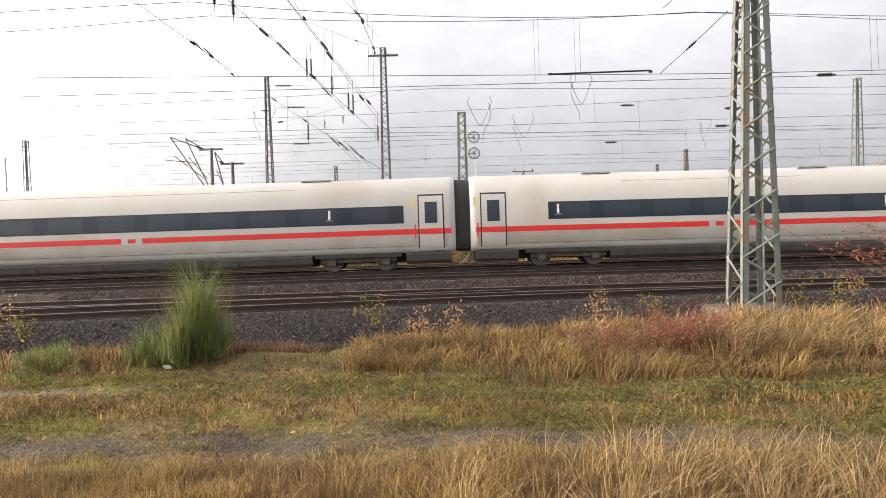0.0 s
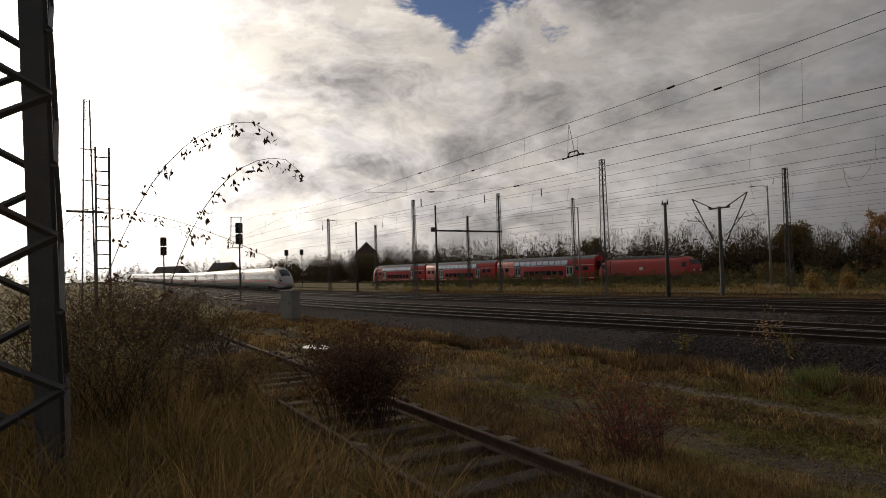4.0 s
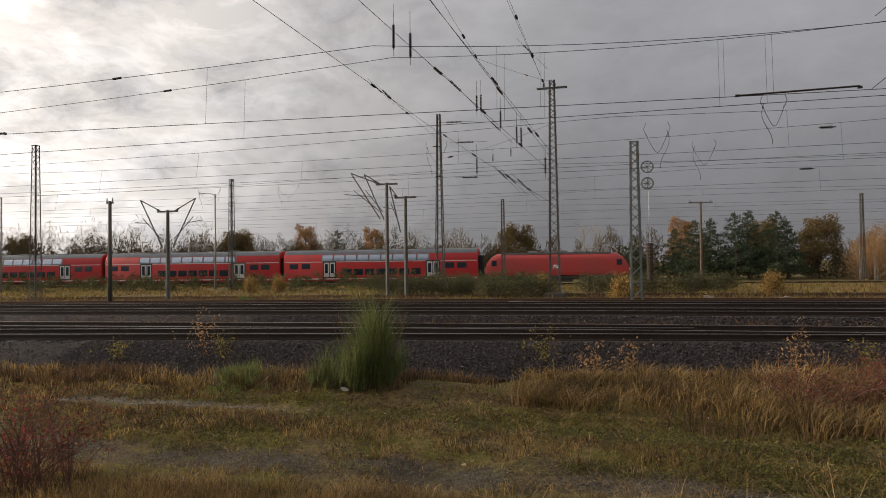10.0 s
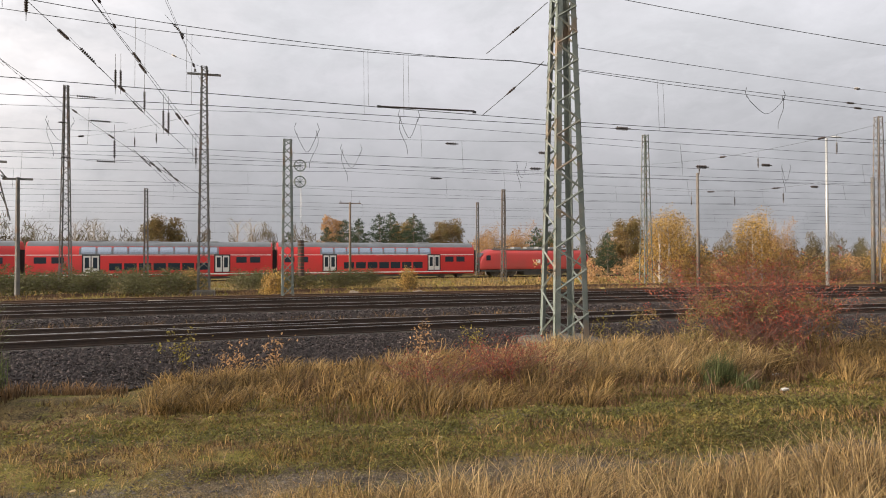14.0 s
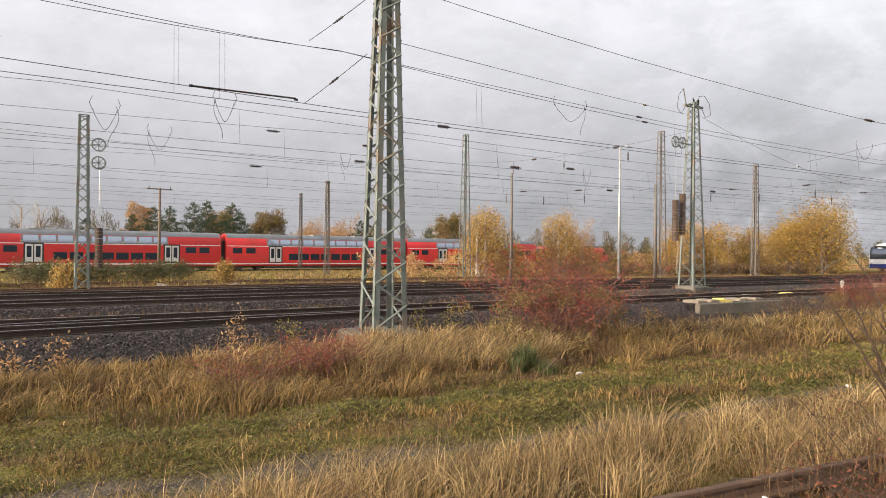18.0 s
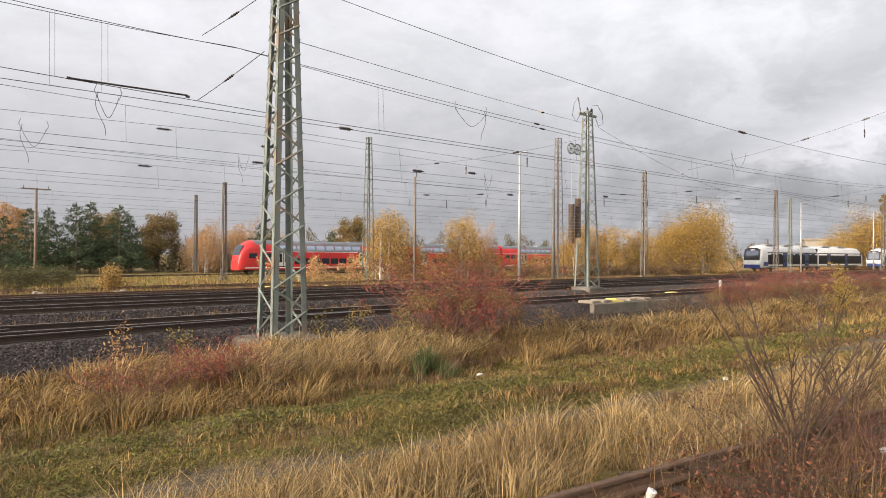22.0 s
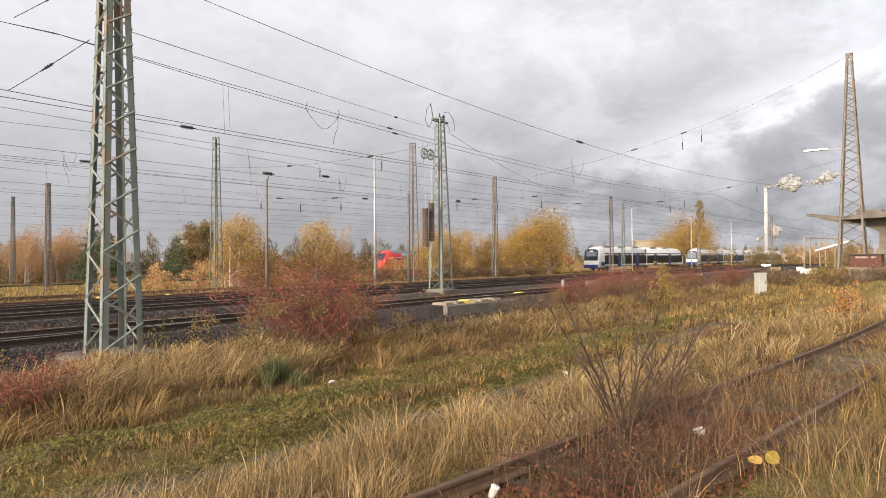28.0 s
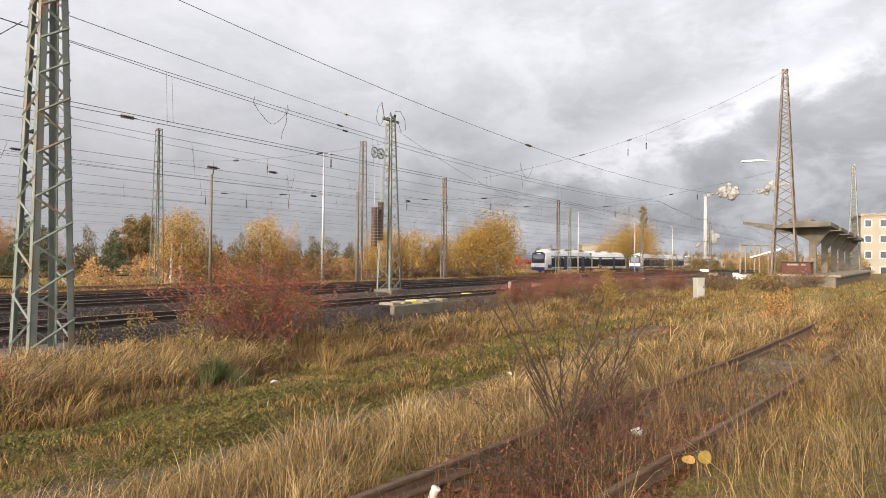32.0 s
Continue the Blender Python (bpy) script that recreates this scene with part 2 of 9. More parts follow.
# ---- materials ----
def material(name, colour, rough=0.7, metal=0.0, other=None, scale=3.0, fine=40.0, amount=0.5, bump=0.2, depth=0.02, island=0.0, each=0.0, gloss=0.5, leaf=0.0, wear=None):
    """Two-scale mottled surface; other: the second colour; island/each: brightness spread from piece to piece; leaf: light let through; wear: colour of dirt patches."""
    m = bpy.data.materials.new(name)
    m.use_nodes = True
    nt = m.node_tree
    bsdf = nt.nodes["Principled BSDF"]
    L = nt.links.new
    tc = node(nt, "ShaderNodeTexCoord")
    big = node(nt, "ShaderNodeTexNoise")
    big.inputs["Scale"].default_value, big.inputs["Detail"].default_value = scale, 5.0
    small = node(nt, "ShaderNodeTexNoise")
    small.inputs["Scale"].default_value, small.inputs["Detail"].default_value = fine, 3.0
    L(tc.outputs["Object"], big.inputs["Vector"])
    L(tc.outputs["Object"], small.inputs["Vector"])
    add = node(nt, "ShaderNodeMath", operation="MULTIPLY_ADD")
    L(small.outputs["Fac"], add.inputs[0])
    add.inputs[1].default_value = 0.5
    L(big.outputs["Fac"], add.inputs[2])
    ramp = node(nt, "ShaderNodeMapRange")
    L(add.outputs[0], ramp.inputs["Value"])
    ramp.inputs["From Min"].default_value, ramp.inputs["From Max"].default_value = 0.55, 0.95
    ramp.inputs["To Max"].default_value = amount
    mix = node(nt, "ShaderNodeMix", data_type="RGBA")
    L(ramp.outputs["Result"], mix.inputs["Factor"])
    other = other or tuple(c * 0.6 for c in colour)
    mix.inputs["A"].default_value, mix.inputs["B"].default_value = (*colour, 1), (*other, 1)
    result = mix.outputs["Result"]
    if wear:
        stain = node(nt, "ShaderNodeTexNoise")
        stain.inputs["Scale"].default_value, stain.inputs["Detail"].default_value = scale * 0.45, 8.0
        L(tc.outputs["Object"], stain.inputs["Vector"])
        cut = node(nt, "ShaderNodeMapRange", interpolation_type="SMOOTHSTEP")
        L(stain.outputs["Fac"], cut.inputs["Value"])
        cut.inputs["From Min"].default_value, cut.inputs["From Max"].default_value = 0.5, 0.68
        cut.inputs["To Max"].default_value = 0.8
        mix2 = node(nt, "ShaderNodeMix", data_type="RGBA")
        L(cut.outputs["Result"], mix2.inputs["Factor"])
        L(result, mix2.inputs["A"])
        mix2.inputs["B"].default_value = (*wear, 1)
        result = mix2.outputs["Result"]
    if island or each:
        if island:
            src = node(nt, "ShaderNodeNewGeometry").outputs["Random Per Island"]
        else:
            src = node(nt, "ShaderNodeObjectInfo").outputs["Random"]
        spread = node(nt, "ShaderNodeMapRange")
        L(src, spread.inputs["Value"])
        k = island or each
        spread.inputs["To Min"].default_value, spread.inputs["To Max"].default_value = 1 - k, 1 + k * 0.6
        hsv = node(nt, "ShaderNodeHueSaturation")
        L(spread.outputs["Result"], hsv.inputs["Value"])
        L(result, hsv.inputs["Color"])
        result = hsv.outputs["Color"]
    L(result, bsdf.inputs["Base Color"])
    bsdf.inputs["Roughness"].default_value = rough
    bsdf.inputs["Metallic"].default_value = metal
    bsdf.inputs["Specular IOR Level"].default_value = gloss
    if bump:
        b = node(nt, "ShaderNodeBump")
        b.inputs["Strength"].default_value, b.inputs["Distance"].default_value = bump, depth
        L(add.outputs[0], b.inputs["Height"])
        L(b.outputs[0], bsdf.inputs["Normal"])
    if leaf:
        tr = node(nt, "ShaderNodeBsdfTranslucent")
        L(result, tr.inputs["Color"])
        ms = node(nt, "ShaderNodeMixShader")
        ms.inputs[0].default_value = leaf
        L(bsdf.outputs[0], ms.inputs[1])
        L(tr.outputs[0], ms.inputs[2])
        L(ms.outputs[0], nt.nodes["Material Output"].inputs["Surface"])
    return m


def ground_material():
    """Soil, moss, short turf and gravel, mixed by noise and by the wheel ruts of the lane."""
    m = bpy.data.materials.new("ground_soil_and_turf")
    m.use_nodes = True
    nt = m.node_tree
    L = nt.links.new
    bsdf = nt.nodes["Principled BSDF"]
    tc = node(nt, "ShaderNodeTexCoord")

    def noise_of(scale, detail=6.0, rough=0.6):
        n = node(nt, "ShaderNodeTexNoise")
        n.inputs["Scale"].default_value, n.inputs["Detail"].default_value, n.inputs["Roughness"].default_value = scale, detail, rough
        L(tc.outputs["Object"], n.inputs["Vector"])
        return n.outputs["Fac"]

    def span(v, a, b, lo=0.0, hi=1.0):
        r = node(nt, "ShaderNodeMapRange", interpolation_type="SMOOTHSTEP")
        L(v, r.inputs["Value"])
        for k, x in (("From Min", a), ("From Max", b), ("To Min", lo), ("To Max", hi)):
            r.inputs[k].default_value = x
        return r.outputs["Result"]

    def mixed(f, a, b):
        x = node(nt, "ShaderNodeMix", data_type="RGBA")
        L(f, x.inputs["Factor"])
        for k, c in (("A", a), ("B", b)):
            if isinstance(c, tuple):
                x.inputs[k].default_value = (*c, 1)
            else:
                L(c, x.inputs[k])
        return x.outputs["Result"]

    def maths(op, a, b):
        x = node(nt, "ShaderNodeMath", operation=op)
        for i, c in enumerate((a, b)):
            if isinstance(c, (int, float)):
                x.inputs[i].default_value = c
            else:
                L(c, x.inputs[i])
        return x.outputs[0]
    sep = node(nt, "ShaderNodeSeparateXYZ")
    L(tc.outputs["Object"], sep.inputs[0])
    wob = maths("MULTIPLY", maths("SUBTRACT", noise_of(0.35), 0.5), 1.6)
    y = maths("ADD", sep.outputs["Y"], wob)
    grit = noise_of(26, 4)
    soil = mixed(span(grit, 0.38, 0.62), (0.065, 0.046, 0.024), (0.20, 0.15, 0.07))
    straw = mixed(span(noise_of(1.3), 0.35, 0.65), soil, (0.27, 0.19, 0.07))
    turf = mixed(span(noise_of(0.8), 0.45, 0.62), straw, (0.17, 0.15, 0.032))
    x = sep.outputs["X"]
    near_rut = maths("SUBTRACT", y, span(x, -1.0, 4.5, 0.55, -0.25))
    far_rut = maths("SUBTRACT", y, span(x, -22.0, -6.0, -0.95, 0.0))
    far_rut = maths("ADD", far_rut, maths("ADD", span(x, -4.0, 2.5, 0.0, 1.05), span(x, 2.5, 12.0, 0.0, 0.95)))
    rut1 = maths("MULTIPLY", span(near_rut, 6.35, 6.75), span(near_rut, 7.65, 7.2))
    rut2 = maths("MULTIPLY", span(far_rut, 9.5, 9.9), span(far_rut, 10.8, 10.35))
    gravel = mixed(span(noise_of(55, 3), 0.4, 0.62), (0.065, 0.052, 0.038), (0.17, 0.14, 0.105))
    g1 = maths("MULTIPLY", rut1, span(noise_of(0.9), 0.40, 0.60, 0.1, 0.85))
    bare = mixed(g1, turf, gravel)
    moss = maths("MULTIPLY", rut2, span(noise_of(0.5), 0.38, 0.55))
    left = maths("MULTIPLY", moss, span(x, -6.0, 0.0))
    green = mixed(maths("MULTIPLY", left, 0.85), bare, (0.088, 0.105, 0.022))
    path = maths("MULTIPLY", span(far_rut, 9.75, 9.95), span(far_rut, 10.5, 10.3))
    lane = maths("MULTIPLY", path, maths("MULTIPLY", span(x, -4.0, -8.0), span(noise_of(1.6), 0.3, 0.5, 0.45, 0.95)))
    all_ = mixed(lane, green, (0.24, 0.205, 0.16))
    speck = node(nt, "ShaderNodeHueSaturation")
    L(all_, speck.inputs["Color"])
    L(maths("MULTIPLY", span(noise_of(75, 4, 0.7), 0.36, 0.64, 0.35, 1.45), span(noise_of(9, 5), 0.3, 0.7, 0.75, 1.2)), speck.inputs["Value"])
    all_ = speck.outputs["Color"]
    L(all_, bsdf.inputs["Base Color"])
    bsdf.inputs["Roughness"].default_value = 0.95
    bsdf.inputs["Specular IOR Level"].default_value = 0.25
    b = node(nt, "ShaderNodeBump")
    b.inputs["Strength"].default_value, b.inputs["Distance"].default_value = 1.0, 0.06
    L(maths("ADD", grit, noise_of(5.0)), b.inputs["Height"])
    L(b.outputs[0], bsdf.inputs["Normal"])
    return m


def glass_material(name, tint, rough=0.08, gloss=0.6, metal=0.0):
    m = bpy.data.materials.new(name)
    m.use_nodes = True
    b = m.node_tree.nodes["Principled BSDF"]
    b.inputs["Base Color"].default_value = (*tint, 1)
    b.inputs["Roughness"].default_value = rough
    b.inputs["Specular IOR Level"].default_value = gloss
    b.inputs["Metallic"].default_value = metal
    return m


M_ground = ground_material()
M_ballast = material("ballast_bed", (0.016, 0.012, 0.010), 0.95, other=(0.055, 0.041, 0.035), scale=6, fine=32, amount=0.9, bump=1.0, depth=0.06)
M_stone = material("ballast_stone", (0.030, 0.022, 0.021), 0.8, other=(0.062, 0.046, 0.043), scale=5, amount=0.7, bump=0.3, island=0.9)
M_stone_pale = material("pale_ballast_stone", (0.13, 0.105, 0.098), 0.8, other=(0.08, 0.06, 0.056), scale=5, amount=0.7, bump=0.2, island=0.6)
M_rail_side = material("rusted_rail", (0.032, 0.023, 0.019), 0.8, metal=0.2, other=(0.06, 0.036, 0.024), scale=4, amount=0.7, bump=0.25)
M_rail_top = material("polished_rail_head", (0.42, 0.41, 0.40), 0.3, metal=1.0, other=(0.22, 0.19, 0.17), scale=3, amount=0.3, bump=0.05)
M_rust_rail = material("brown_rusted_rail", (0.075, 0.046, 0.032), 0.9, metal=0.1, other=(0.14, 0.082, 0.05), scale=7, amount=0.8, bump=0.4)
M_sleeper = material("concrete_sleeper", (0.07, 0.058, 0.048), 0.9, other=(0.04, 0.058, 0.048), scale=3, amount=0.8, bump=0.3, each=0.25)
M_timber = material("weathered_timber_sleeper", (0.13, 0.10, 0.075), 0.92, other=(0.055, 0.04, 0.03), scale=5, fine=60, amount=0.9, bump=0.6, each=0.3)
M_steel = material("green_grey_mast_paint", (0.115, 0.14, 0.125), 0.6, metal=0.2, other=(0.20, 0.22, 0.20), scale=2.5, amount=0.8, bump=0.15, wear=(0.20, 0.13, 0.08))
M_steel_dark = material("dark_grey_mast_steel", (0.10, 0.105, 0.105), 0.65, metal=0.3, other=(0.19, 0.17, 0.15), scale=2.0, amount=0.7, bump=0.15, wear=(0.15, 0.085, 0.05))
M_steel_rust = material("rust_brown_mast_steel", (0.11, 0.095, 0.082), 0.75, metal=0.2, other=(0.19, 0.17, 0.15), scale=2.0, amount=0.8, bump=0.2, wear=(0.15, 0.095, 0.065))
M_galv = material("galvanised_pole", (0.42, 0.43, 0.43), 0.5, metal=0.5, other=(0.30, 0.30, 0.29), scale=3, amount=0.6, bump=0.08)
M_wire = material("blackened_copper_wire", (0.035, 0.038, 0.038), 0.7, metal=0.3, bump=0, amount=0.2)
M_insulator = material("dark_brown_porcelain", (0.035, 0.024, 0.02), 0.3, bump=0, gloss=0.6)
M_concrete = material("stained_concrete", (0.27, 0.225, 0.17), 0.9, other=(0.16, 0.13, 0.10), scale=2.5, amount=0.9, bump=0.35, wear=(0.17, 0.155, 0.12))
M_wall = material("dark_stained_concrete", (0.17, 0.145, 0.115), 0.92, other=(0.09, 0.078, 0.062), scale=2.0, amount=0.9, bump=0.4, wear=(0.10, 0.10, 0.07))
M_cabinet = material("light_grey_cabinet_shell", (0.32, 0.32, 0.29), 0.6, other=(0.24, 0.24, 0.215), scale=1.8, amount=0.7, bump=0.1)
M_white = material("train_white_paint", (0.47, 0.465, 0.445), 0.38, other=(0.42, 0.405, 0.375), scale=0.6, fine=9, amount=0.6, bump=0.02, wear=(0.38, 0.35, 0.305))
# lower body paint: dust, plus the weaker light from below put into the colour
M_dust_shade = material("dusty_shaded_white_paint", (0.40, 0.385, 0.35), 0.5, other=(0.31, 0.285, 0.245), scale=0.8, fine=12, amount=0.8, bump=0.02, wear=(0.30, 0.265, 0.22))
M_skirt = material("dirty_grey_skirt", (0.040, 0.040, 0.039), 0.7, other=(0.085, 0.075, 0.062), scale=1.5, amount=0.7, bump=0.1)
M_bogie = material("brown_dusty_bogie", (0.055, 0.047, 0.04), 0.85, other=(0.12, 0.09, 0.07), scale=4, amount=0.7, bump=0.2)
M_wheel = material("worn_wheel_steel", (0.16, 0.14, 0.125), 0.55, metal=0.6, other=(0.08, 0.065, 0.055), scale=4, amount=0.7, bump=0.1)
M_stripe = material("traffic_red_stripe", (0.62, 0.035, 0.03), 0.35, other=(0.52, 0.03, 0.028), scale=1, amount=0.5, bump=0)
M_red = material("traffic_red_train_paint", (0.58, 0.030, 0.030), 0.38, other=(0.46, 0.030, 0.030), scale=0.5, fine=7, amount=0.7, bump=0.02, wear=(0.42, 0.035, 0.03))
M_oldred = material("faded_red_train_paint", (0.52, 0.055, 0.05), 0.5, other=(0.44, 0.06, 0.055), scale=0.5, fine=7, amount=0.7, bump=0.02, wear=(0.40, 0.07, 0.06))
M_roof = material("grey_train_roof", (0.26, 0.275, 0.285), 0.65, other=(0.18, 0.175, 0.17), scale=0.8, amount=0.8, bump=0.06)
M_door_grey = material("light_grey_train_door", (0.60, 0.60, 0.58), 0.4, other=(0.48, 0.47, 0.45), scale=1.5, amount=0.5, bump=0)
M_seam = material("black_rubber", (0.018, 0.018, 0.02), 0.75, bump=0.05)
M_dark_band = glass_material("dark_window_band", (0.016, 0.024, 0.036), 0.16, 0.35)
M_unit_band = glass_material("black_window_band", (0.010, 0.012, 0.016), 0.30, 0.10)
M_pane = glass_material("tinted_pane", (0.022, 0.032, 0.045), 0.10, 0.4)
# pale metallic tint puts the reflected sky into the pane colour
M_pane_sky = glass_material("sky_shine_pane", (0.40, 0.45, 0.52), 0.14, 0.6, 0.8)
M_navy = material("navy_blue_paint", (0.018, 0.035, 0.16), 0.35, other=(0.02, 0.03, 0.10), scale=1, amount=0.4, bump=0)
M_yellow = material("yellow_paint", (0.62, 0.50, 0.12), 0.5, other=(0.5, 0.4, 0.12), scale=2, amount=0.5, bump=0)
M_logo = material("pale_grey_lettering", (0.20, 0.235, 0.235), 0.5, bump=0)
M_white_mark = material("white_marking", (0.8, 0.8, 0.78), 0.5, bump=0)
M_litter = material("crumpled_white_paper", (0.46, 0.45, 0.42), 0.8, other=(0.30, 0.285, 0.26), scale=12, amount=0.6, bump=0.4)
M_signal = material("black_signal_board", (0.02, 0.02, 0.022), 0.6, bump=0.05)
M_red_post = material("faded_post_paint", (0.50, 0.36, 0.28), 0.7, other=(0.55, 0.22, 0.14), scale=6, amount=0.6, bump=0.05)
M_weight = material("rusty_cast_iron_weights", (0.05, 0.036, 0.028), 0.9, other=(0.10, 0.065, 0.045), scale=5, amount=0.8, bump=0.3)
M_brick = material("far_brick_wall", (0.36, 0.27, 0.21), 0.9, other=(0.28, 0.20, 0.155), scale=0.5, fine=3, amount=0.6, bump=0.05)
M_redbrick = material("rust_red_boards", (0.085, 0.028, 0.02), 0.85, other=(0.055, 0.024, 0.018), scale=2, amount=0.7, bump=0.1)
M_render = material("pale_rendered_wall", (0.27, 0.245, 0.20), 0.9, other=(0.20, 0.185, 0.15), scale=0.4, fine=4, amount=0.6, bump=0.05)
M_canopy = material("stained_canopy_concrete", (0.135, 0.12, 0.10), 0.92, other=(0.065, 0.06, 0.05), scale=0.9, amount=0.9, bump=0.3)
M_greylitter = material("grey_dead_litter", (0.20, 0.165, 0.125), 0.85, other=(0.10, 0.078, 0.055), scale=1.4, amount=1.0, bump=0, island=0.8, leaf=0.2)
M_rooftile = material("dark_roof", (0.10, 0.09, 0.088), 0.8, other=(0.15, 0.13, 0.12), scale=0.8, amount=0.6, bump=0.1)
# blue-grey cast of the far haze mixed into the concrete colour
M_chimney = material("pale_hazed_chimney_concrete", (0.33, 0.34, 0.36), 0.9, other=(0.28, 0.285, 0.30), scale=0.1, fine=1, amount=0.6, bump=0.02)
M_steam = material("white_steam", (0.47, 0.465, 0.46), 1.0, other=(0.40, 0.40, 0.41), scale=0.05, fine=0.2, amount=0.5, bump=0, leaf=0.5)
M_water = glass_material("puddle_water", (0.03, 0.03, 0.028), 0.02)
# plants
M_straw = material("dry_golden_grass", (0.43, 0.285, 0.105), 0.6, other=(0.20, 0.13, 0.045), scale=1.1, amount=1.0, bump=0, island=0.85, leaf=0.45)
M_pale = material("pale_straw_grass", (0.56, 0.41, 0.20), 0.55, other=(0.27, 0.175, 0.07), scale=1.1, amount=1.0, bump=0, island=0.85, leaf=0.45)
M_redgrass = material("reddish_dead_weeds", (0.25, 0.15, 0.068), 0.8, other=(0.125, 0.075, 0.036), scale=0.9, amount=1.0, bump=0, island=0.7, leaf=0.25)
M_turf = material("short_green_turf", (0.215, 0.20, 0.036), 0.7, other=(0.30, 0.22, 0.06), scale=0.7, amount=1.0, bump=0, island=0.65, leaf=0.4)
M_broom = material("green_broom_stems", (0.135, 0.19, 0.05), 0.7, other=(0.26, 0.27, 0.08), scale=2.5, amount=0.9, bump=0, island=0.7, leaf=0.25)
M_twig = material("grey_brown_twigs", (0.14, 0.095, 0.07), 0.85, other=(0.20, 0.12, 0.08), scale=4, amount=0.8, bump=0.1)
M_bark = material("brown_bark", (0.12, 0.09, 0.065), 0.95, other=(0.20, 0.16, 0.125), scale=5, amount=0.8, bump=0.4)
M_birchbark = material("pale_birch_bark", (0.52, 0.48, 0.42), 0.85, other=(0.16, 0.13, 0.11), scale=3, amount=0.8, bump=0.2)
M_yellowleaf = material("golden_autumn_leaves", (0.54, 0.36, 0.10), 0.7, other=(0.32, 0.19, 0.06), scale=0.5, amount=1.0, bump=0, island=0.85, leaf=0.35)
M_lemonleaf = material("yellow_green_leaves", (0.38, 0.265, 0.05), 0.7, other=(0.24, 0.18, 0.045), scale=0.4, amount=0.8, bump=0, island=0.4, leaf=0.4)
M_willow = material("golden_willow_leaves", (0.47, 0.30, 0.07), 0.7, other=(0.29, 0.185, 0.05), scale=0.45, amount=1.0, bump=0, island=0.6, leaf=0.4)
M_orangeleaf = material("orange_brown_leaves", (0.52, 0.32, 0.15), 0.75, other=(0.34, 0.20, 0.09), scale=0.4, amount=0.8, bump=0, island=0.45, leaf=0.35)
M_redleaf = material("dark_red_leaves", (0.25, 0.075, 0.04), 0.7, other=(0.15, 0.08, 0.04), scale=1.0, amount=0.8, bump=0, island=0.5, leaf=0.3)
M_oliveleaf = material("olive_brown_leaves", (0.18, 0.145, 0.05), 0.8, other=(0.22, 0.13, 0.05), scale=0.6, amount=0.8, bump=0, island=0.5, leaf=0.3)
M_brownleaf = material("withered_brown_leaves", (0.16, 0.075, 0.04), 0.8, other=(0.10, 0.055, 0.035), scale=1, amount=0.8, bump=0, island=0.5, leaf=0.3)
M_pine = material("dark_pine_needles", (0.035, 0.06, 0.028), 0.8, other=(0.06, 0.085, 0.035), scale=0.5, amount=0.8, bump=0, island=0.5, leaf=0.15)
# autumn brown lightened so the colour carries the haze of distance
M_woods = material("hazed_autumn_woods", (0.11, 0.095, 0.048), 0.9, other=(0.16, 0.115, 0.055), scale=0.05, fine=0.4, amount=0.9, bump=0, island=0.5, leaf=0.2)
M_darktwig = material("dark_brown_twigs", (0.045, 0.029, 0.019), 0.9, other=(0.075, 0.046, 0.028), scale=4, amount=0.8, bump=0.1)
M_darkbroom = material("dark_green_shoots", (0.075, 0.095, 0.03), 0.75, other=(0.12, 0.13, 0.045), scale=3, amount=0.8, bump=0, island=0.6, leaf=0.2)
M_olive_band = material("pale_olive_paint", (0.34, 0.33, 0.20), 0.5, other=(0.27, 0.26, 0.16), scale=1.5, amount=0.5, bump=0)
M_screen = glass_material("pale_sky_screen", (0.10, 0.11, 0.13), 0.12, 0.6, 0.6)
M_moss = material("green_moss_and_clover", (0.155, 0.145, 0.026), 0.75, other=(0.23, 0.185, 0.045), scale=1.2, amount=0.9, bump=0, island=0.6, leaf=0.3)
M_scrub = material("dull_green_scrub", (0.085, 0.095, 0.036), 0.8, other=(0.14, 0.115, 0.045), scale=0.8, amount=0.8, bump=0, island=0.5, leaf=0.25)
M_greenmoss = material("fresh_green_moss", (0.125, 0.122, 0.026), 0.8, other=(0.18, 0.15, 0.04), scale=1.5, amount=0.9, bump=0, island=0.7, leaf=0.3)
M_unit_white = material("bright_white_paint", (0.62, 0.62, 0.61), 0.35, other=(0.54, 0.53, 0.51), scale=0.7, amount=0.6, bump=0.02)
M_coach_roof = material("blue_grey_coach_roof", (0.17, 0.19, 0.215), 0.6, other=(0.12, 0.125, 0.13), scale=0.8, amount=0.8, bump=0.06)
M_flameleaf = material("bright_orange_leaves", (0.60, 0.28, 0.08), 0.7, other=(0.46, 0.22, 0.07), scale=2, amount=0.8, bump=0, island=0.6, leaf=0.4)
M_stem = material("brown_shrub_stems", (0.06, 0.036, 0.022), 0.85, other=(0.04, 0.026, 0.017), scale=5, amount=0.9, bump=0.1)
M_redtwig = material("wine_red_twigs", (0.135, 0.055, 0.04), 0.8, other=(0.09, 0.05, 0.035), scale=4, amount=0.8, bump=0.1)
M_hip = material("rose_hips", (0.42, 0.03, 0.025), 0.4, bump=0, island=0.3)
M_pebble = material("dusty_pebbles", (0.13, 0.108, 0.085), 0.85, other=(0.07, 0.056, 0.045), scale=6, amount=0.8, bump=0, island=0.7)
M_pale_leaf = material("pale_fallen_leaves", (0.50, 0.40, 0.20), 0.7, other=(0.30, 0.17, 0.07), scale=3, amount=0.8, bump=0, island=0.6)
M_rose = material("russet_and_olive_leaves", (0.31, 0.052, 0.038), 0.7, other=(0.17, 0.085, 0.035), scale=2.2, amount=1.0, bump=0, island=0.6, leaf=0.3)

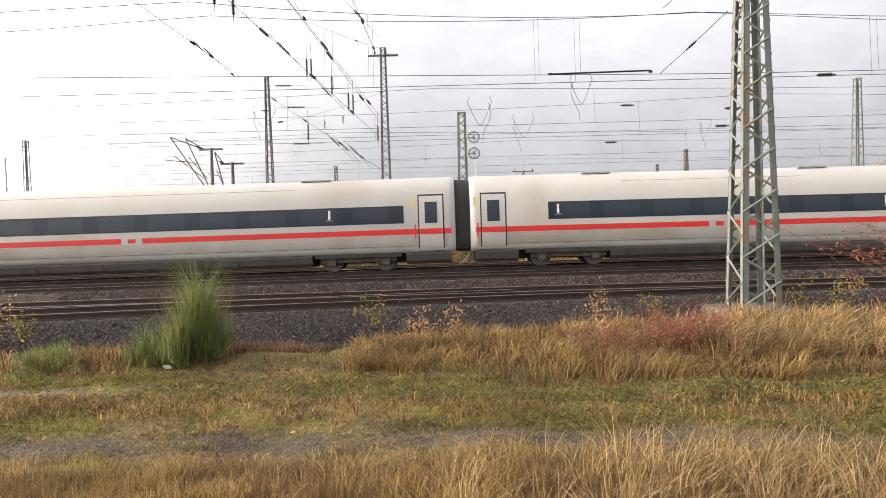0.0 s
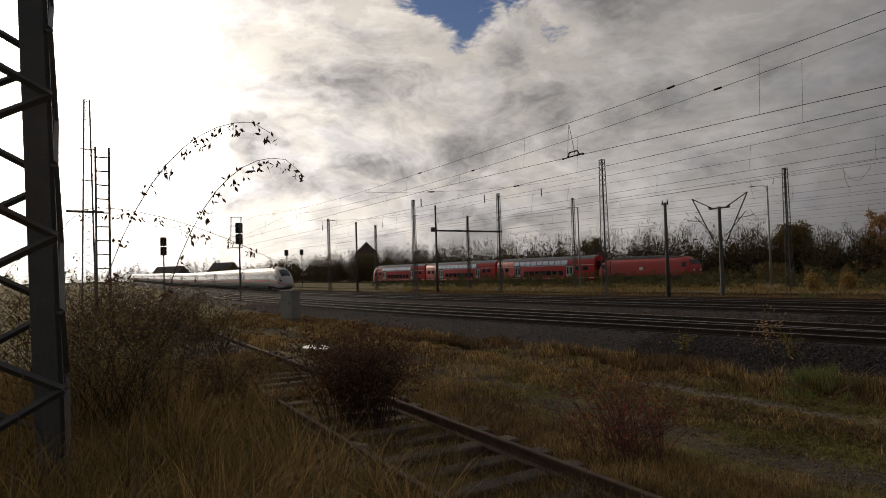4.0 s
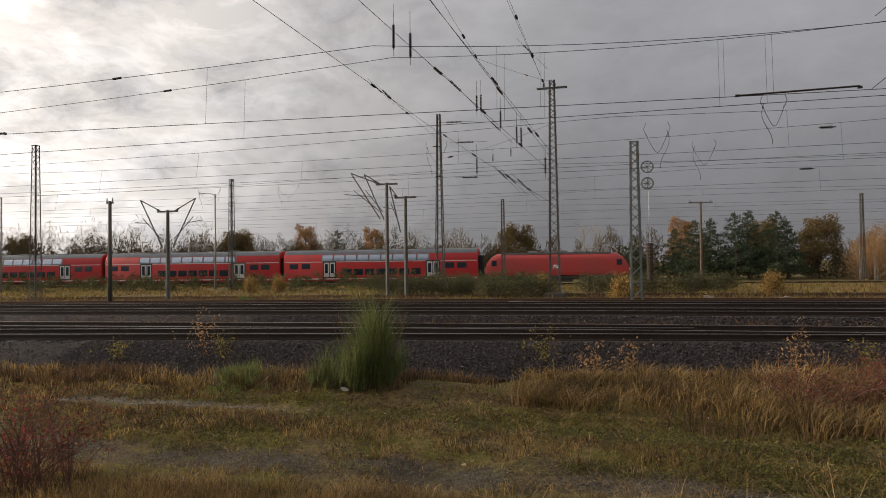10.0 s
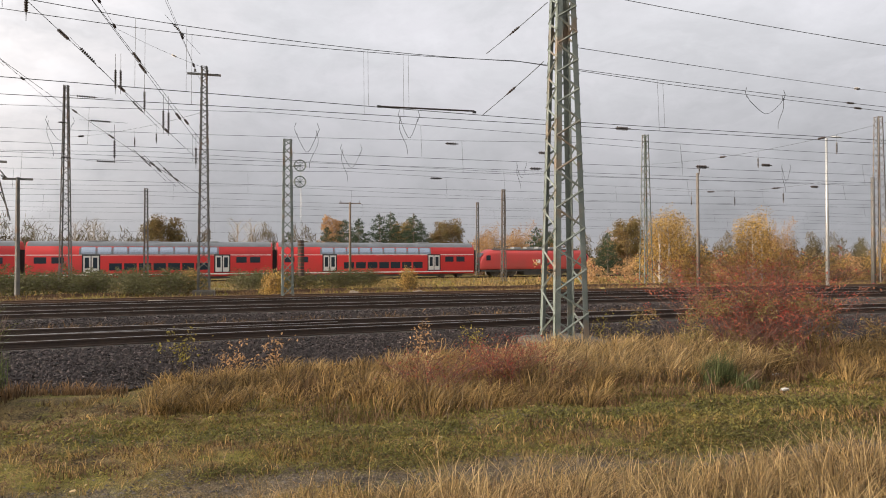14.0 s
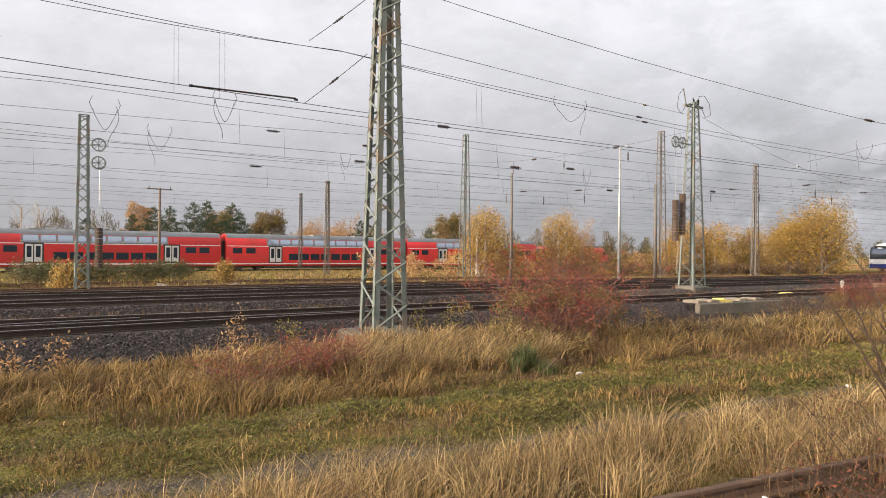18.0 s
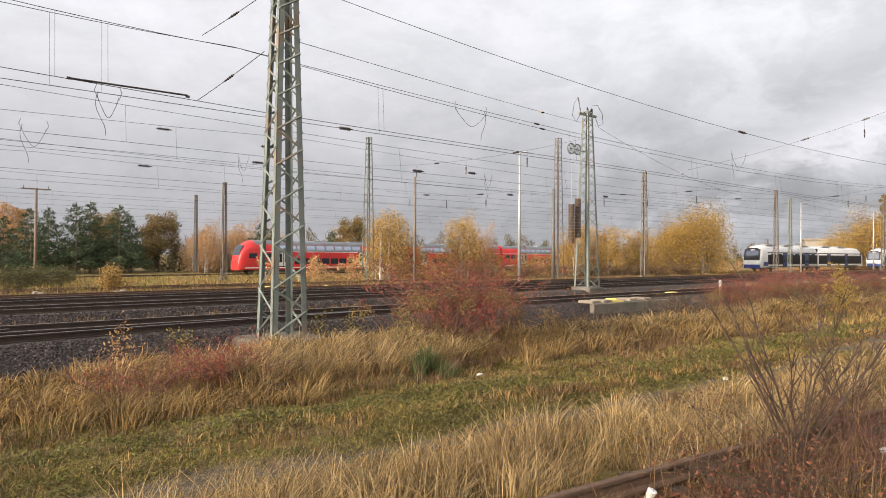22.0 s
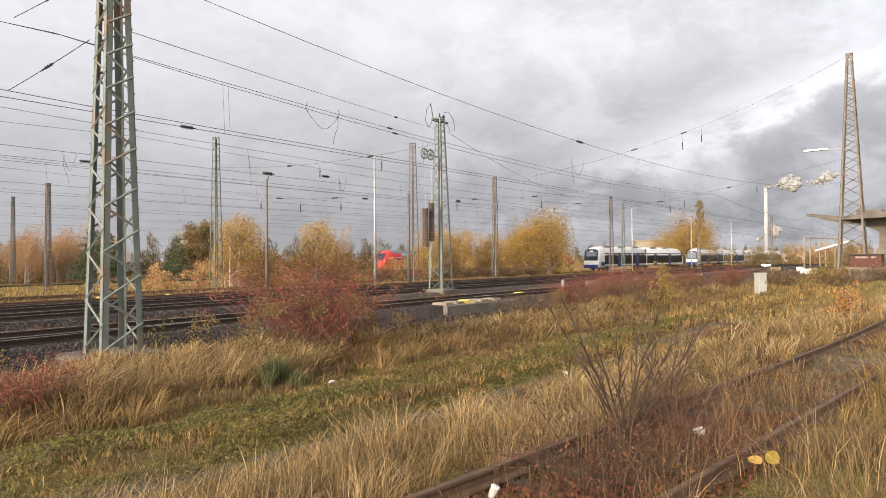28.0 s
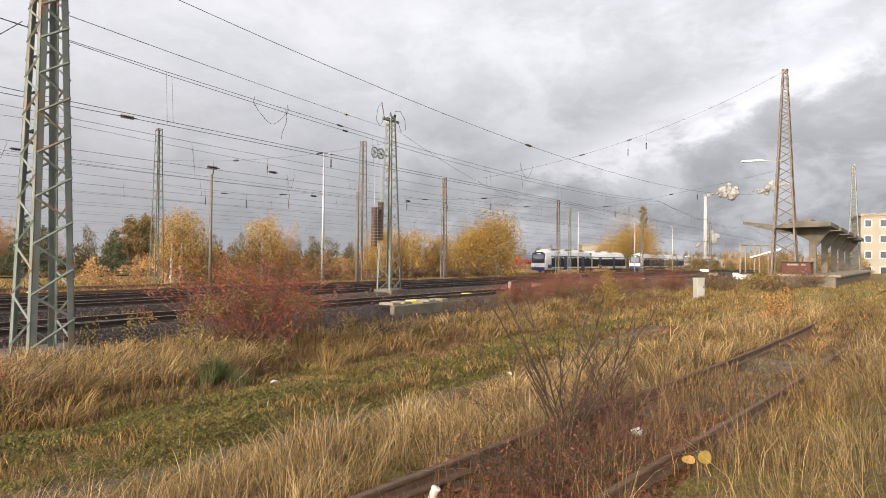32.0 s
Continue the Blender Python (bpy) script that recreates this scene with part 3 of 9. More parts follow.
# ---- mesh helpers ----
class Geo:
    """Collects vertices and faces of one part."""

    def __init__(self):
        self.v, self.f = [], []

    def add(self, verts, faces):
        n = len(self.v)
        self.v.extend([tuple(p) for p in verts])
        self.f.extend([tuple(n + i for i in q) for q in faces])
        return self

    def box(self, c, s, m=None, top=1.0):
        """A box at centre c, size s; top narrows its upper face; m turns it about its centre."""
        x, y, z = (k / 2 for k in s)
        p = [Vector(q) for q in ((-x, -y, -z), (x, -y, -z), (x, y, -z), (-x, y, -z), (-x * top, -y * top, z), (x * top, -y * top, z), (x * top, y * top, z), (-x * top, y * top, z))]
        if m:
            p = [m @ q for q in p]
        c = Vector(c)
        return self.add([q + c for q in p], [(3, 2, 1, 0), (4, 5, 6, 7), (0, 1, 5, 4), (1, 2, 6, 5), (2, 3, 7, 6), (3, 0, 4, 7)])

    def slab(self, c, s, r):
        """A box with its upright and upper edges chamfered by r."""
        x, y, z = s[0] / 2, s[1] / 2, s[2] / 2

        def ring(a, b, h):
            return [(c[0] + i, c[1] + j, c[2] + h) for i, j in ((-a + r, -b), (a - r, -b), (a, -b + r), (a, b - r), (a - r, b), (-a + r, b), (-a, b - r), (-a, -b + r))]
        return self.loft([ring(x, y, -z), ring(x, y, z - r), ring(x - r, y - r, z)])

    def loft(self, rings, closed=True, caps=True):
        n = len(rings[0])
        v = [p for r in rings for p in r]
        f = []
        for i in range(len(rings) - 1):
            for j in range(n if closed else n - 1):
                k = (j + 1) % n
                f.append((i * n + j, i * n + k, (i + 1) * n + k, (i + 1) * n + j))
        if caps and closed:
            f.append(tuple(range(n))[::-1])
            f.append(tuple((len(rings) - 1) * n + j for j in range(n)))
        return self.add(v, f)

    def rod(self, p, q, r, n=5, r2=None, spin=0.0):
        p, q = Vector(p), Vector(q)
        d = (q - p)
        if d.length < 1e-6:
            return self
        d.normalize()
        a = d.orthogonal().normalized() if abs(d.z) < 0.95 else Vector((1, 0, 0))
        a = (a - d * a.dot(d)).normalized()
        b = d.cross(a)
        r2 = r if r2 is None else r2
        ang = [spin + 2 * math.pi * i / n for i in range(n)]
        return self.loft([[p + (a * math.cos(t) + b * math.sin(t)) * r for t in ang], [q + (a * math.cos(t) + b * math.sin(t)) * r2 for t in ang]])

    def path(self, pts, r, n=4, r2=None):
        """A round line through pts."""
        pts = [Vector(p) for p in pts]
        rings = []
        for i, p in enumerate(pts):
            d = (pts[min(i + 1, len(pts) - 1)] - pts[max(i - 1, 0)]).normalized()
            a = Vector((0, 0, 1)) if abs(d.z) < 0.9 else Vector((1, 0, 0))
            a = (a - d * a.dot(d)).normalized()
            b = d.cross(a)
            k = r if r2 is None else r + (r2 - r) * i / (len(pts) - 1)
            rings.append([p + (a * math.cos(t) + b * math.sin(t)) * k for t in (2 * math.pi * (j + 0.5) / n for j in range(n))])
        return self.loft(rings)

    def mesh(self, name, mat, smooth=False):
        me = bpy.data.meshes.new(name)
        me.from_pydata(self.v, [], self.f)
        me.materials.append(mat)
        if smooth:
            me.polygons.foreach_set("use_smooth", [True] * len(me.polygons))
        me.update()
        return me


def part(name, geo, mat, parent=None, label="", smooth=False):
    ob = new(name, geo.mesh(name, mat, smooth))
    ob.parent = parent
    if label:
        ob["label"] = label
    return ob


def empty(name, m, label, category, group="", kind=""):
    ob = new(name)
    ob.empty_display_size = 0.2
    ob.matrix_basis = m
    return tagged(ob, label, category, group, kind)


def thing(name, geo, mat, label, category, group="", kind="", smooth=False, m=None):
    ob = new(name, geo.mesh(name, mat, smooth))
    if m:
        ob.matrix_basis = m
    return tagged(ob, label, category, group, kind)


def bulk(name, verts, faces, mat, parent=None, smooth=False):
    """One mesh from number arrays, all faces with the same corner count."""
    me = bpy.data.meshes.new(name)
    verts = np.asarray(verts, np.float32).reshape(-1, 3)
    faces = np.asarray(faces, np.int32)
    k = faces.shape[1]
    me.vertices.add(len(verts))
    me.vertices.foreach_set("co", verts.ravel())
    me.loops.add(faces.size)
    me.loops.foreach_set("vertex_index", faces.ravel())
    me.polygons.add(len(faces))
    me.polygons.foreach_set("loop_start", np.arange(0, faces.size, k, dtype=np.int32))
    me.update(calc_edges=True)
    me.validate()
    me.materials.append(mat)
    if smooth:
        me.polygons.foreach_set("use_smooth", [True] * len(me.polygons))
    ob = new(name, me)
    ob.parent = parent
    return ob


rng = np.random.default_rng(7)


# ---- ground ----
def lerp_profile(y, ys, zs):
    return np.interp(y, ys, zs)


GY = [-400, -3, 1.2, 1.7, 4.4, 5.2, 6.0, 7.0, 8.2, 9.0, 10.2, 11.2, 12.6, 13.8, 14.6, 31.6, 33.5, 46, 76, 110, 400]
GZ = [-0.25, -0.25, -0.30, -0.38, -0.38, -0.42, -0.58, -0.66, -0.60, -0.58, -0.66, -0.60, -0.52, -0.60, -0.66, -0.66, -0.55, -0.60, -1.05, -1.10, -1.2]


def soft(u, k):
    """A ramp with a rounded start."""
    return k * np.log1p(np.exp(np.clip(np.asarray(u, float) / k, -40, 40)))


def grade(x):
    """The line falls gently towards -x."""
    return -0.009 * (soft(-np.asarray(x, float), 5.0) - soft(-np.asarray(x, float) - 75.0, 9.0))


def branch_y(x):
    """Middle line of the branch that leaves the front track by a turnout."""
    x = np.asarray(x, float)
    return 18.55 - 0.088 * (soft(11.0 - x, 2.5) - soft(-27.0 - x, 4.0))


def foot_shift(x):
    """How far the ballast foot lies nearer than beside the plain track."""
    return branch_y(x) - 17.7


WAVES = [(rng.uniform(0.8, 9.0), rng.uniform(0, 6.28), rng.uniform(0, 6.28)) for _ in range(26)]


def ground_z(x, y):
    y0 = y
    y = y - np.where(x < 0, foot_shift(x), 0.0) * np.clip((y - 10.5) / 2.5, 0, 1) * np.clip((16.5 - y) / 2.0, 0, 1)
    z = lerp_profile(y, GY, GZ) + grade(x) * np.clip((y0 - 9) / 3.5, 0, 1) * np.clip((70 - y0) / 30, 0, 1)
    y = y0
    rough = 0.0
    for k, a, ph in WAVES:
        rough = rough + np.sin(k * (x * math.cos(a) + y * math.sin(a)) + ph) / (k + 1.5)
    z = z + 0.036 * rough * np.clip((16 - np.abs(y - 4)) / 4, 0, 1)
    return z + 0.04 * np.sin(x * 0.31 + 1.3 * np.sin(y * 0.4)) * np.clip(1 - np.abs(y - 9) / 30, 0, 1) + 0.025 * np.sin(x * 1.7 + y * 2.1) * (np.abs(y - 7) < 8)


def build_ground():
    xs = np.unique(np.concatenate([np.linspace(-3000, -150, 12), np.linspace(-150, -40, 40), np.arange(-40, 50, 0.25), np.linspace(50, 200, 50), np.linspace(200, 3000, 12)]))
    ys = np.unique(np.concatenate([np.linspace(-3000, -40, 8), np.arange(-40, -2, 2.0), np.arange(-2, 15, 0.16), np.arange(15, 110, 1.5), np.linspace(110, 3000, 14)]))
    X, Y = np.meshgrid(xs, ys, indexing="ij")
    V = np.stack([X, Y, ground_z(X, Y)], -1)
    a = np.arange(V.shape[0] * V.shape[1]).reshape(V.shape[:2])
    F = np.stack([a[:-1, :-1], a[1:, :-1], a[1:, 1:], a[:-1, 1:]], -1).reshape(-1, 4)
    tagged(bulk("ground", V, F, M_ground, smooth=True), "rough turf, soil and gravel beside the railway", "ground", kind="structure")


build_ground()


# ---- railway tracks ----
def rail_rings(pts, z, w=0.07, h=0.16, foot=0.14):
    """Cross-sections of a rail along points (x, y, heading)."""
    shape = [(-foot / 2, -h), (foot / 2, -h), (foot / 2, -h + 0.02), (0.012, -h + 0.035), (0.012, -0.045), (w / 2, -0.035), (w / 2, -0.008), (w / 2 - 0.01, 0), (-w / 2 + 0.01, 0), (-w / 2, -0.008), (-w / 2, -0.035), (-0.012, -0.045), (-0.012, -h + 0.035), (-foot / 2, -h + 0.02)]
    return [[(x - math.sin(a) * u, y + math.cos(a) * u, z + k + float(grade(x)) * (y > 9 and y < 60)) for u, k in shape] for x, y, a in pts]


def rail(pts, z, parent, side, top=None, label=""):
    ob = part("rail", Geo().loft(rail_rings(pts, z)), side, parent, label)
    if top:
        strip = Geo()
        strip.loft([[(x - math.sin(a) * u, y + math.cos(a) * u, z + k + float(grade(x)) * (y > 9 and y < 60)) for u, k in ((-0.026, 0.0005), (0.026, 0.0005), (0.026, 0.004), (-0.026, 0.004))] for x, y, a in pts])
        part("running_surface", strip, top, ob, "shiny worn running surface")
    return ob


def straight(y, x0=-700.0, x1=700.0, slope=0.0):
    a = math.atan(slope)
    return [(x, y + slope * x, a) for x in [x0] + [q for q in (-130.0, -100.0, -80.0, -65.0, -50.0, -30.0, -14.0, -6.0, 0.0, 8.0, 16.0, 60.0) if x0 < q < x1] + [x1]]


def build_track(name, yc, z, x_piece, sleeper_mat, side, top, label, slope=0.0, span=(-130, 150), step=0.62):
    t = empty(name, pose(0, 0, 0), label, "railway track", kind="structure")
    for dy in (-0.753, 0.753):
        rail(straight(yc + dy, slope=slope), z, t, side, top)
    sl = Geo().slab((0, 0, 0), (0.25, 2.55, 0.20), 0.025).mesh("sleeper", sleeper_mat)
    rest = Geo()
    a = math.atan(slope)
    for i, x in enumerate(np.arange(span[0], span[1], step)):
        y = yc + slope * x
        zs = z - 0.27 + float(grade(x)) * (y < 60)
        if x_piece[0] < x < x_piece[1]:
            s = new("sleeper", sl)
            s.parent = t
            s.matrix_basis = pose(x, y, zs, 0, 0, math.degrees(a) + rng.normal(0, 0.4))
        else:
            rest.slab((x, y, zs), (0.25, 2.55, 0.20), 0.025)
    if rest.v:
        r = part("far_sleepers", rest, sleeper_mat, t)
        r["kind"] = "stuff"
    return t


def build_branch(z):
    """The branch track: it leaves the front track at a turnout and runs off nearer to the lane."""
    t = empty("track_branch", pose(0, 0, 0), "branch railway track leaving the front track at a turnout", "railway track", kind="structure")
    xs = [-700.0, -300.0, -130.0, -100.0, -80.0] + [float(x) for x in np.arange(-64, 13, 3.0)]
    pts = [(x, float(branch_y(x)), math.atan((float(branch_y(x + 0.1)) - float(branch_y(x - 0.1))) / 0.2)) for x in xs]
    for k in (-0.753, 0.753):
        rail([(x - math.sin(a) * k, y + math.cos(a) * k, a) for x, y, a in pts if k < 0 or x < 2.5], z, t, M_rail_side, M_rail_top)
    sl = Geo().slab((0, 0, 0), (0.25, 2.55, 0.20), 0.025).mesh("sleeper", M_sleeper)
    for x in np.arange(-60.0, 4.0, 0.62):
        y = float(branch_y(x))
        s = new("sleeper", sl)
        s.parent = t
        s.matrix_basis = pose(float(x) + 0.3, y, z - 0.272 + float(grade(x)), 0, 0, math.degrees(math.atan((float(branch_y(x + 0.1)) - y) / 0.1)) + rng.normal(0, 0.5))


def build_bed(name, y0, y1, z, slope_w, label, slope=0.0, foot=-0.68, front=None):
    """A ballast bed: flat top between y0 and y1, shoulders falling to the ground; front: a bent front edge."""
    xs = np.concatenate([np.linspace(-700, -60, 14), np.arange(-58, 60, 2.0), np.linspace(62, 700, 14)])
    rings = []
    for x in xs:
        x = float(x)
        k = slope * x
        w = 0.06 * math.sin(x * 0.9)
        g = float(grade(x)) * (y0 < 60)
        f = float(front(x)) if front else y0 + k
        rings.append([(x, f - slope_w + w, foot + g), (x, f - slope_w * 0.5, (z + foot) / 2 + 0.03 + w * 0.4 + g), (x, f, z + g), (x, (f + y1 + k) / 2, z - 0.02 + g), (x, y1 + k, z + g), (x, y1 + slope_w + k, foot + g)])
    g = Geo().loft(rings, closed=False)
    return thing(name, g, M_ballast, label, "ballast", kind="structure", smooth=True)


TRACK_A, TRACK_B, TRACK_C = 18.55, 25.35, 29.5
build_bed("ballast_bed_1", 15.85, 20.9, -0.19, 1.9, "dark grey stone ballast bank under the front track", front=lambda x: branch_y(x) - 1.5)
build_bed("ballast_bed_2", 23.6, 31.2, -0.185, 1.0, "dark ballast under a pair of main tracks")
build_bed("ballast_bed_3", 33.2, 35.8, -0.36, 0.8, "overgrown ballast under a rusty siding", foot=-0.75)
build_track("track_1", TRACK_A, 0.0, (-40, 50), M_sleeper, M_rail_side, M_rail_top, "railway track on ballast with rusty rails and worn bright heads")
build_branch(0.0)
build_track("track_2", TRACK_B, 0.0, (-20, 40), M_sleeper, M_rail_side, M_rail_top, "railway track on ballast with rusty rails and worn bright heads")
build_track("track_3", TRACK_C, 0.0, (-20, 40), M_sleeper, M_rail_side, M_rail_top, "main railway track on ballast with worn bright rail heads")
build_track("track_4", 34.5, -0.12, (0, 0), M_timber, M_rust_rail, None, "little-used siding track with brown rusted rails")
RED_SLOPE = 0.08
build_track("track_5", 84.0, -0.90, (0, 0), M_timber, M_rail_side, M_rail_top, "distant railway track half hidden by grass", slope=RED_SLOPE, span=(-60, 110), step=0.65)
build_bed("ballast_bed_5", 82.4, 85.6, -1.12, 0.8, "low ballast under the distant track", slope=RED_SLOPE, foot=-1.5)
build_track("track_6", 46.5, -0.42, (0, 0), M_timber, M_rust_rail, None, "storage siding with brown rusted rails", span=(40, 260), step=0.65)
build_bed("ballast_bed_6", 44.8, 48.2, -0.62, 0.8, "weedy ballast under the storage siding", foot=-1.0)


def spur_y(x):
    """Middle line of the abandoned spur beside the camera: straight, then bearing off gently."""
    return 3.47 - 0.132 * 2.0 * np.log1p(np.exp(np.clip((x - 2.4) / 2.0, -40, 40))) + 0.065 * 2.5 * np.log1p(np.exp(np.clip((x - 14.5) / 2.5, -40, 40)))


def build_spur():
    t = empty("track_spur", pose(0, 0, 0), "abandoned overgrown spur track with rusted rails and timber sleepers", "railway track", kind="structure")
    xs = np.concatenate([np.arange(-60, -12, 4.0), np.arange(-12, 34, 1.0), np.arange(34, 70, 4.0)])
    pts = []
    for x in xs:
        y = float(spur_y(float(x)))
        a = math.atan2(float(spur_y(float(x) + 0.1)) - y, 0.1)
        pts.append((float(x), y, a))
    for k in (-0.753, 0.753):
        rail([(x - math.sin(a) * k, y + math.cos(a) * k, a) for x, y, a in pts], -0.18, t, M_rust_rail)
    sl = Geo().slab((0, 0, 0), (0.26, 2.5, 0.16), 0.02).mesh("sleeper", M_timber)
    for x in np.arange(-34, 40, 0.66):
        x = float(x) + rng.normal(0, 0.02)
        y = float(spur_y(x))
        a = math.atan2(float(spur_y(x + 0.1)) - y, 0.1)
        s = new("sleeper", sl)
        s.parent = t
        s.matrix_basis = pose(x, y + rng.normal(0, 0.03), -0.40 - 0.07 * (x > 4) + rng.normal(0, 0.008), 0, 0, math.degrees(a) + rng.normal(0, 1.2))


build_spur()


# ---- lattice masts ----
def lattice(h, w0, w1, step, leg, lace, mat, m, label, category="mast", group="", d0=None, d1=None, steps_up=True, name="lattice_mast", plinth=None, faces=4, single=False):
    """A tapered lattice mast: four legs, zigzag lacing on each face, a plinth and a cap."""
    d0, d1 = d0 or w0, d1 or w1
    drop = float(grade(m.translation.x)) if m.translation.y > 9 else 0.0
    m = Matrix.Translation((0, 0, drop)) @ m
    h -= drop
    root = empty(name, m, label, category, group)

    def corner(i, z):
        k = z / h
        a, b = (w0 + (w1 - w0) * k) / 2, (d0 + (d1 - d0) * k) / 2
        sx, sy = ((-1, -1), (1, -1), (1, 1), (-1, 1))[i]
        return Vector((sx * a, sy * b, z))
    for i in range(4):
        sx, sy = ((-1, -1), (1, -1), (1, 1), (-1, 1))[i]
        g = Geo()
        t = leg * 0.16
        rings1, rings2 = [], []
        for z in (0.0, h):
            c = corner(i, z)
            rings1.append([c + Vector(q) for q in ((0, 0, 0), (-sx * leg, 0, 0), (-sx * leg, -sy * t, 0), (0, -sy * t, 0))])
            rings2.append([c + Vector(q) for q in ((0, 0, 0), (0, -sy * leg, 0), (-sx * t, -sy * leg, 0), (-sx * t, 0, 0))])
        g.loft(rings1)
        g.loft(rings2)
        part("leg", g, mat, root)
    zs = [0.12]
    while zs[-1] < h - 0.25:
        k = zs[-1] / h
        zs.append(zs[-1] + step * (w0 + (w1 - w0) * k))
    zs[-1] = h - 0.05
    for i in range(faces):
        j = (i + 1) % 4
        g = Geo()
        for n in range(len(zs) - 1):
            a, b = (i, j) if n % 2 == 0 else (j, i)
            if single:
                part("brace", Geo().rod(corner(a, zs[n]), corner(b, zs[n + 1]), lace, 4, spin=math.pi / 4), mat, root)
            else:
                g.rod(corner(a, zs[n]), corner(b, zs[n + 1]), lace, 4, spin=math.pi / 4)
        g.rod(corner(i, h - 0.03), corner(j, h - 0.03), lace * 1.2, 4)
        part("lacing", g, mat, root)["kind"] = "stuff"
    if plinth:
        part("plinth", Geo().slab((0, 0, plinth[2] / 2 - plinth[3]), plinth[:3], 0.06), M_canopy, root, "weathered concrete plinth")
    return root


def insulator(g, p, d, n=5, r=0.075, pitch=0.055):
    """Porcelain sheds along d from p."""
    p, d = Vector(p), Vector(d).normalized()
    g.rod(p - d * 0.08, p + d * (n * pitch + 0.08), 0.022, 6)
    for i in range(n):
        q = p + d * (i * pitch)
        g.rod(q, q + d * pitch * 0.65, r, 8, r * 0.45)
    return g


def crossarm(root, z, half, mat, pins=True):
    g = Geo().box((0, 0, z), (half * 2, 0.12, 0.12))
    part("crossarm", g, mat, root)
    if pins:
        for x in (-half * 0.55, half * 0.2):
            part("insulator", insulator(Geo(), (x, 0, z + 0.12), (0, 0, 1), 4, 0.07), M_insulator, root, "upright porcelain insulator")


def tension_wheels(root, x, z, gap, weight_z, mat, stacks=2, discs=13, fat=0.19, weight=M_weight):
    """Two tensioning wheels with guide rods and weight stacks on the side of a mast."""
    x_first = x
    for k in range(2):
        cz = z - k * gap
        x = x_first if gap else x_first + 0.55 * k
        g = Geo()
        n = 16
        for i in range(n):
            a, b = 2 * math.pi * i / n, 2 * math.pi * (i + 1) / n
            g.rod((x + 0.29 * math.cos(a), -0.25, cz + 0.29 * math.sin(a)), (x + 0.29 * math.cos(b), -0.25, cz + 0.29 * math.sin(b)), 0.04, 4)
        for i in range(4):
            a = math.pi * i / 4
            g.rod((x - 0.29 * math.cos(a), -0.25, cz - 0.29 * math.sin(a)), (x + 0.29 * math.cos(a), -0.25, cz + 0.29 * math.sin(a)), 0.018, 4)
        g.rod((x - 0.35 if x > 0 else -0.2, 0, cz), (x, -0.25, cz), 0.03, 4)
        part("tension_wheel", g, mat, root)
    x = x_first
    for k in range(stacks):
        wx = x + 0.05 + k * 0.55
        g = Geo().rod((wx, -0.25, z), (wx, -0.25, weight_z + 1.6), 0.012, 4)
        part("tension_rope", g, M_galv, root)
        for i in range(discs):
            g = Geo().rod((wx, -0.25, weight_z + i * 0.17 + k * 0.35), (wx, -0.25, weight_z + i * 0.17 + 0.15 + k * 0.35), fat, 12)
            part("weight_disc", g, weight, root, "rusty round tension weight")


M_up = lambda x, y, z=-0.35, a=0.0: pose(x, y, z, 0, 0, a)
big = lattice(13.4, 0.90, 0.22, 0.62, 0.135, 0.027, M_steel, M_up(7.05, 14.85, -0.25), "tall tapered grey-green lattice mast on a concrete plinth beside the tracks", single=True, plinth=(1.75, 1.75, 0.42, 0.38))
lattice(14.0, 1.5, 0.7, 0.55, 0.26, 0.045, M_steel_dark, M_up(-8.65, -0.9, -0.25), "dark steel lattice mast seen from close by", single=True, plinth=(2.2, 2.2, 0.4, 0.38))
mast_J = lattice(14.2, 0.75, 0.36, 0.9, 0.09, 0.022, M_steel_dark, M_up(-3.75, 43.5), "tall dark lattice mast with a short crossarm", group="catenary masts", plinth=(1.3, 1.3, 0.4, 0.25))
crossarm(mast_J, 13.75, 1.0, M_steel_dark)
mast_I = lattice(8.3, 0.62, 0.42, 1.0, 0.10, 0.024, M_steel, M_up(1.1, 35.0), "short grey lattice mast with tension wheels and weights", group="catenary masts", plinth=(1.2, 1.2, 0.4, 0.25))
tension_wheels(mast_I, 0.62, 6.95, 0.85, 1.2, M_steel, 1, 11, 0.17)
lattice(15.6, 0.80, 0.34, 0.9, 0.09, 0.022, M_steel_dark, M_up(-15.0, 56.5), "tall dark lattice mast carrying cross-span wires", group="catenary masts", plinth=(1.3, 1.3, 0.4, 0.25))
mast_N = lattice(10.4, 1.05, 0.40, 0.75, 0.10, 0.022, M_steel, M_up(30.2, 24.0, -0.3), "grey lattice mast with switch gear, tension wheels and weights", group="catenary masts", plinth=(1.4, 1.4, 0.4, 0.1))
tension_wheels(mast_N, -1.75, 8.05, 0.0, 2.75, M_steel, fat=0.17)
crossarm(mast_N, 10.2, 0.75, M_steel, pins=False)


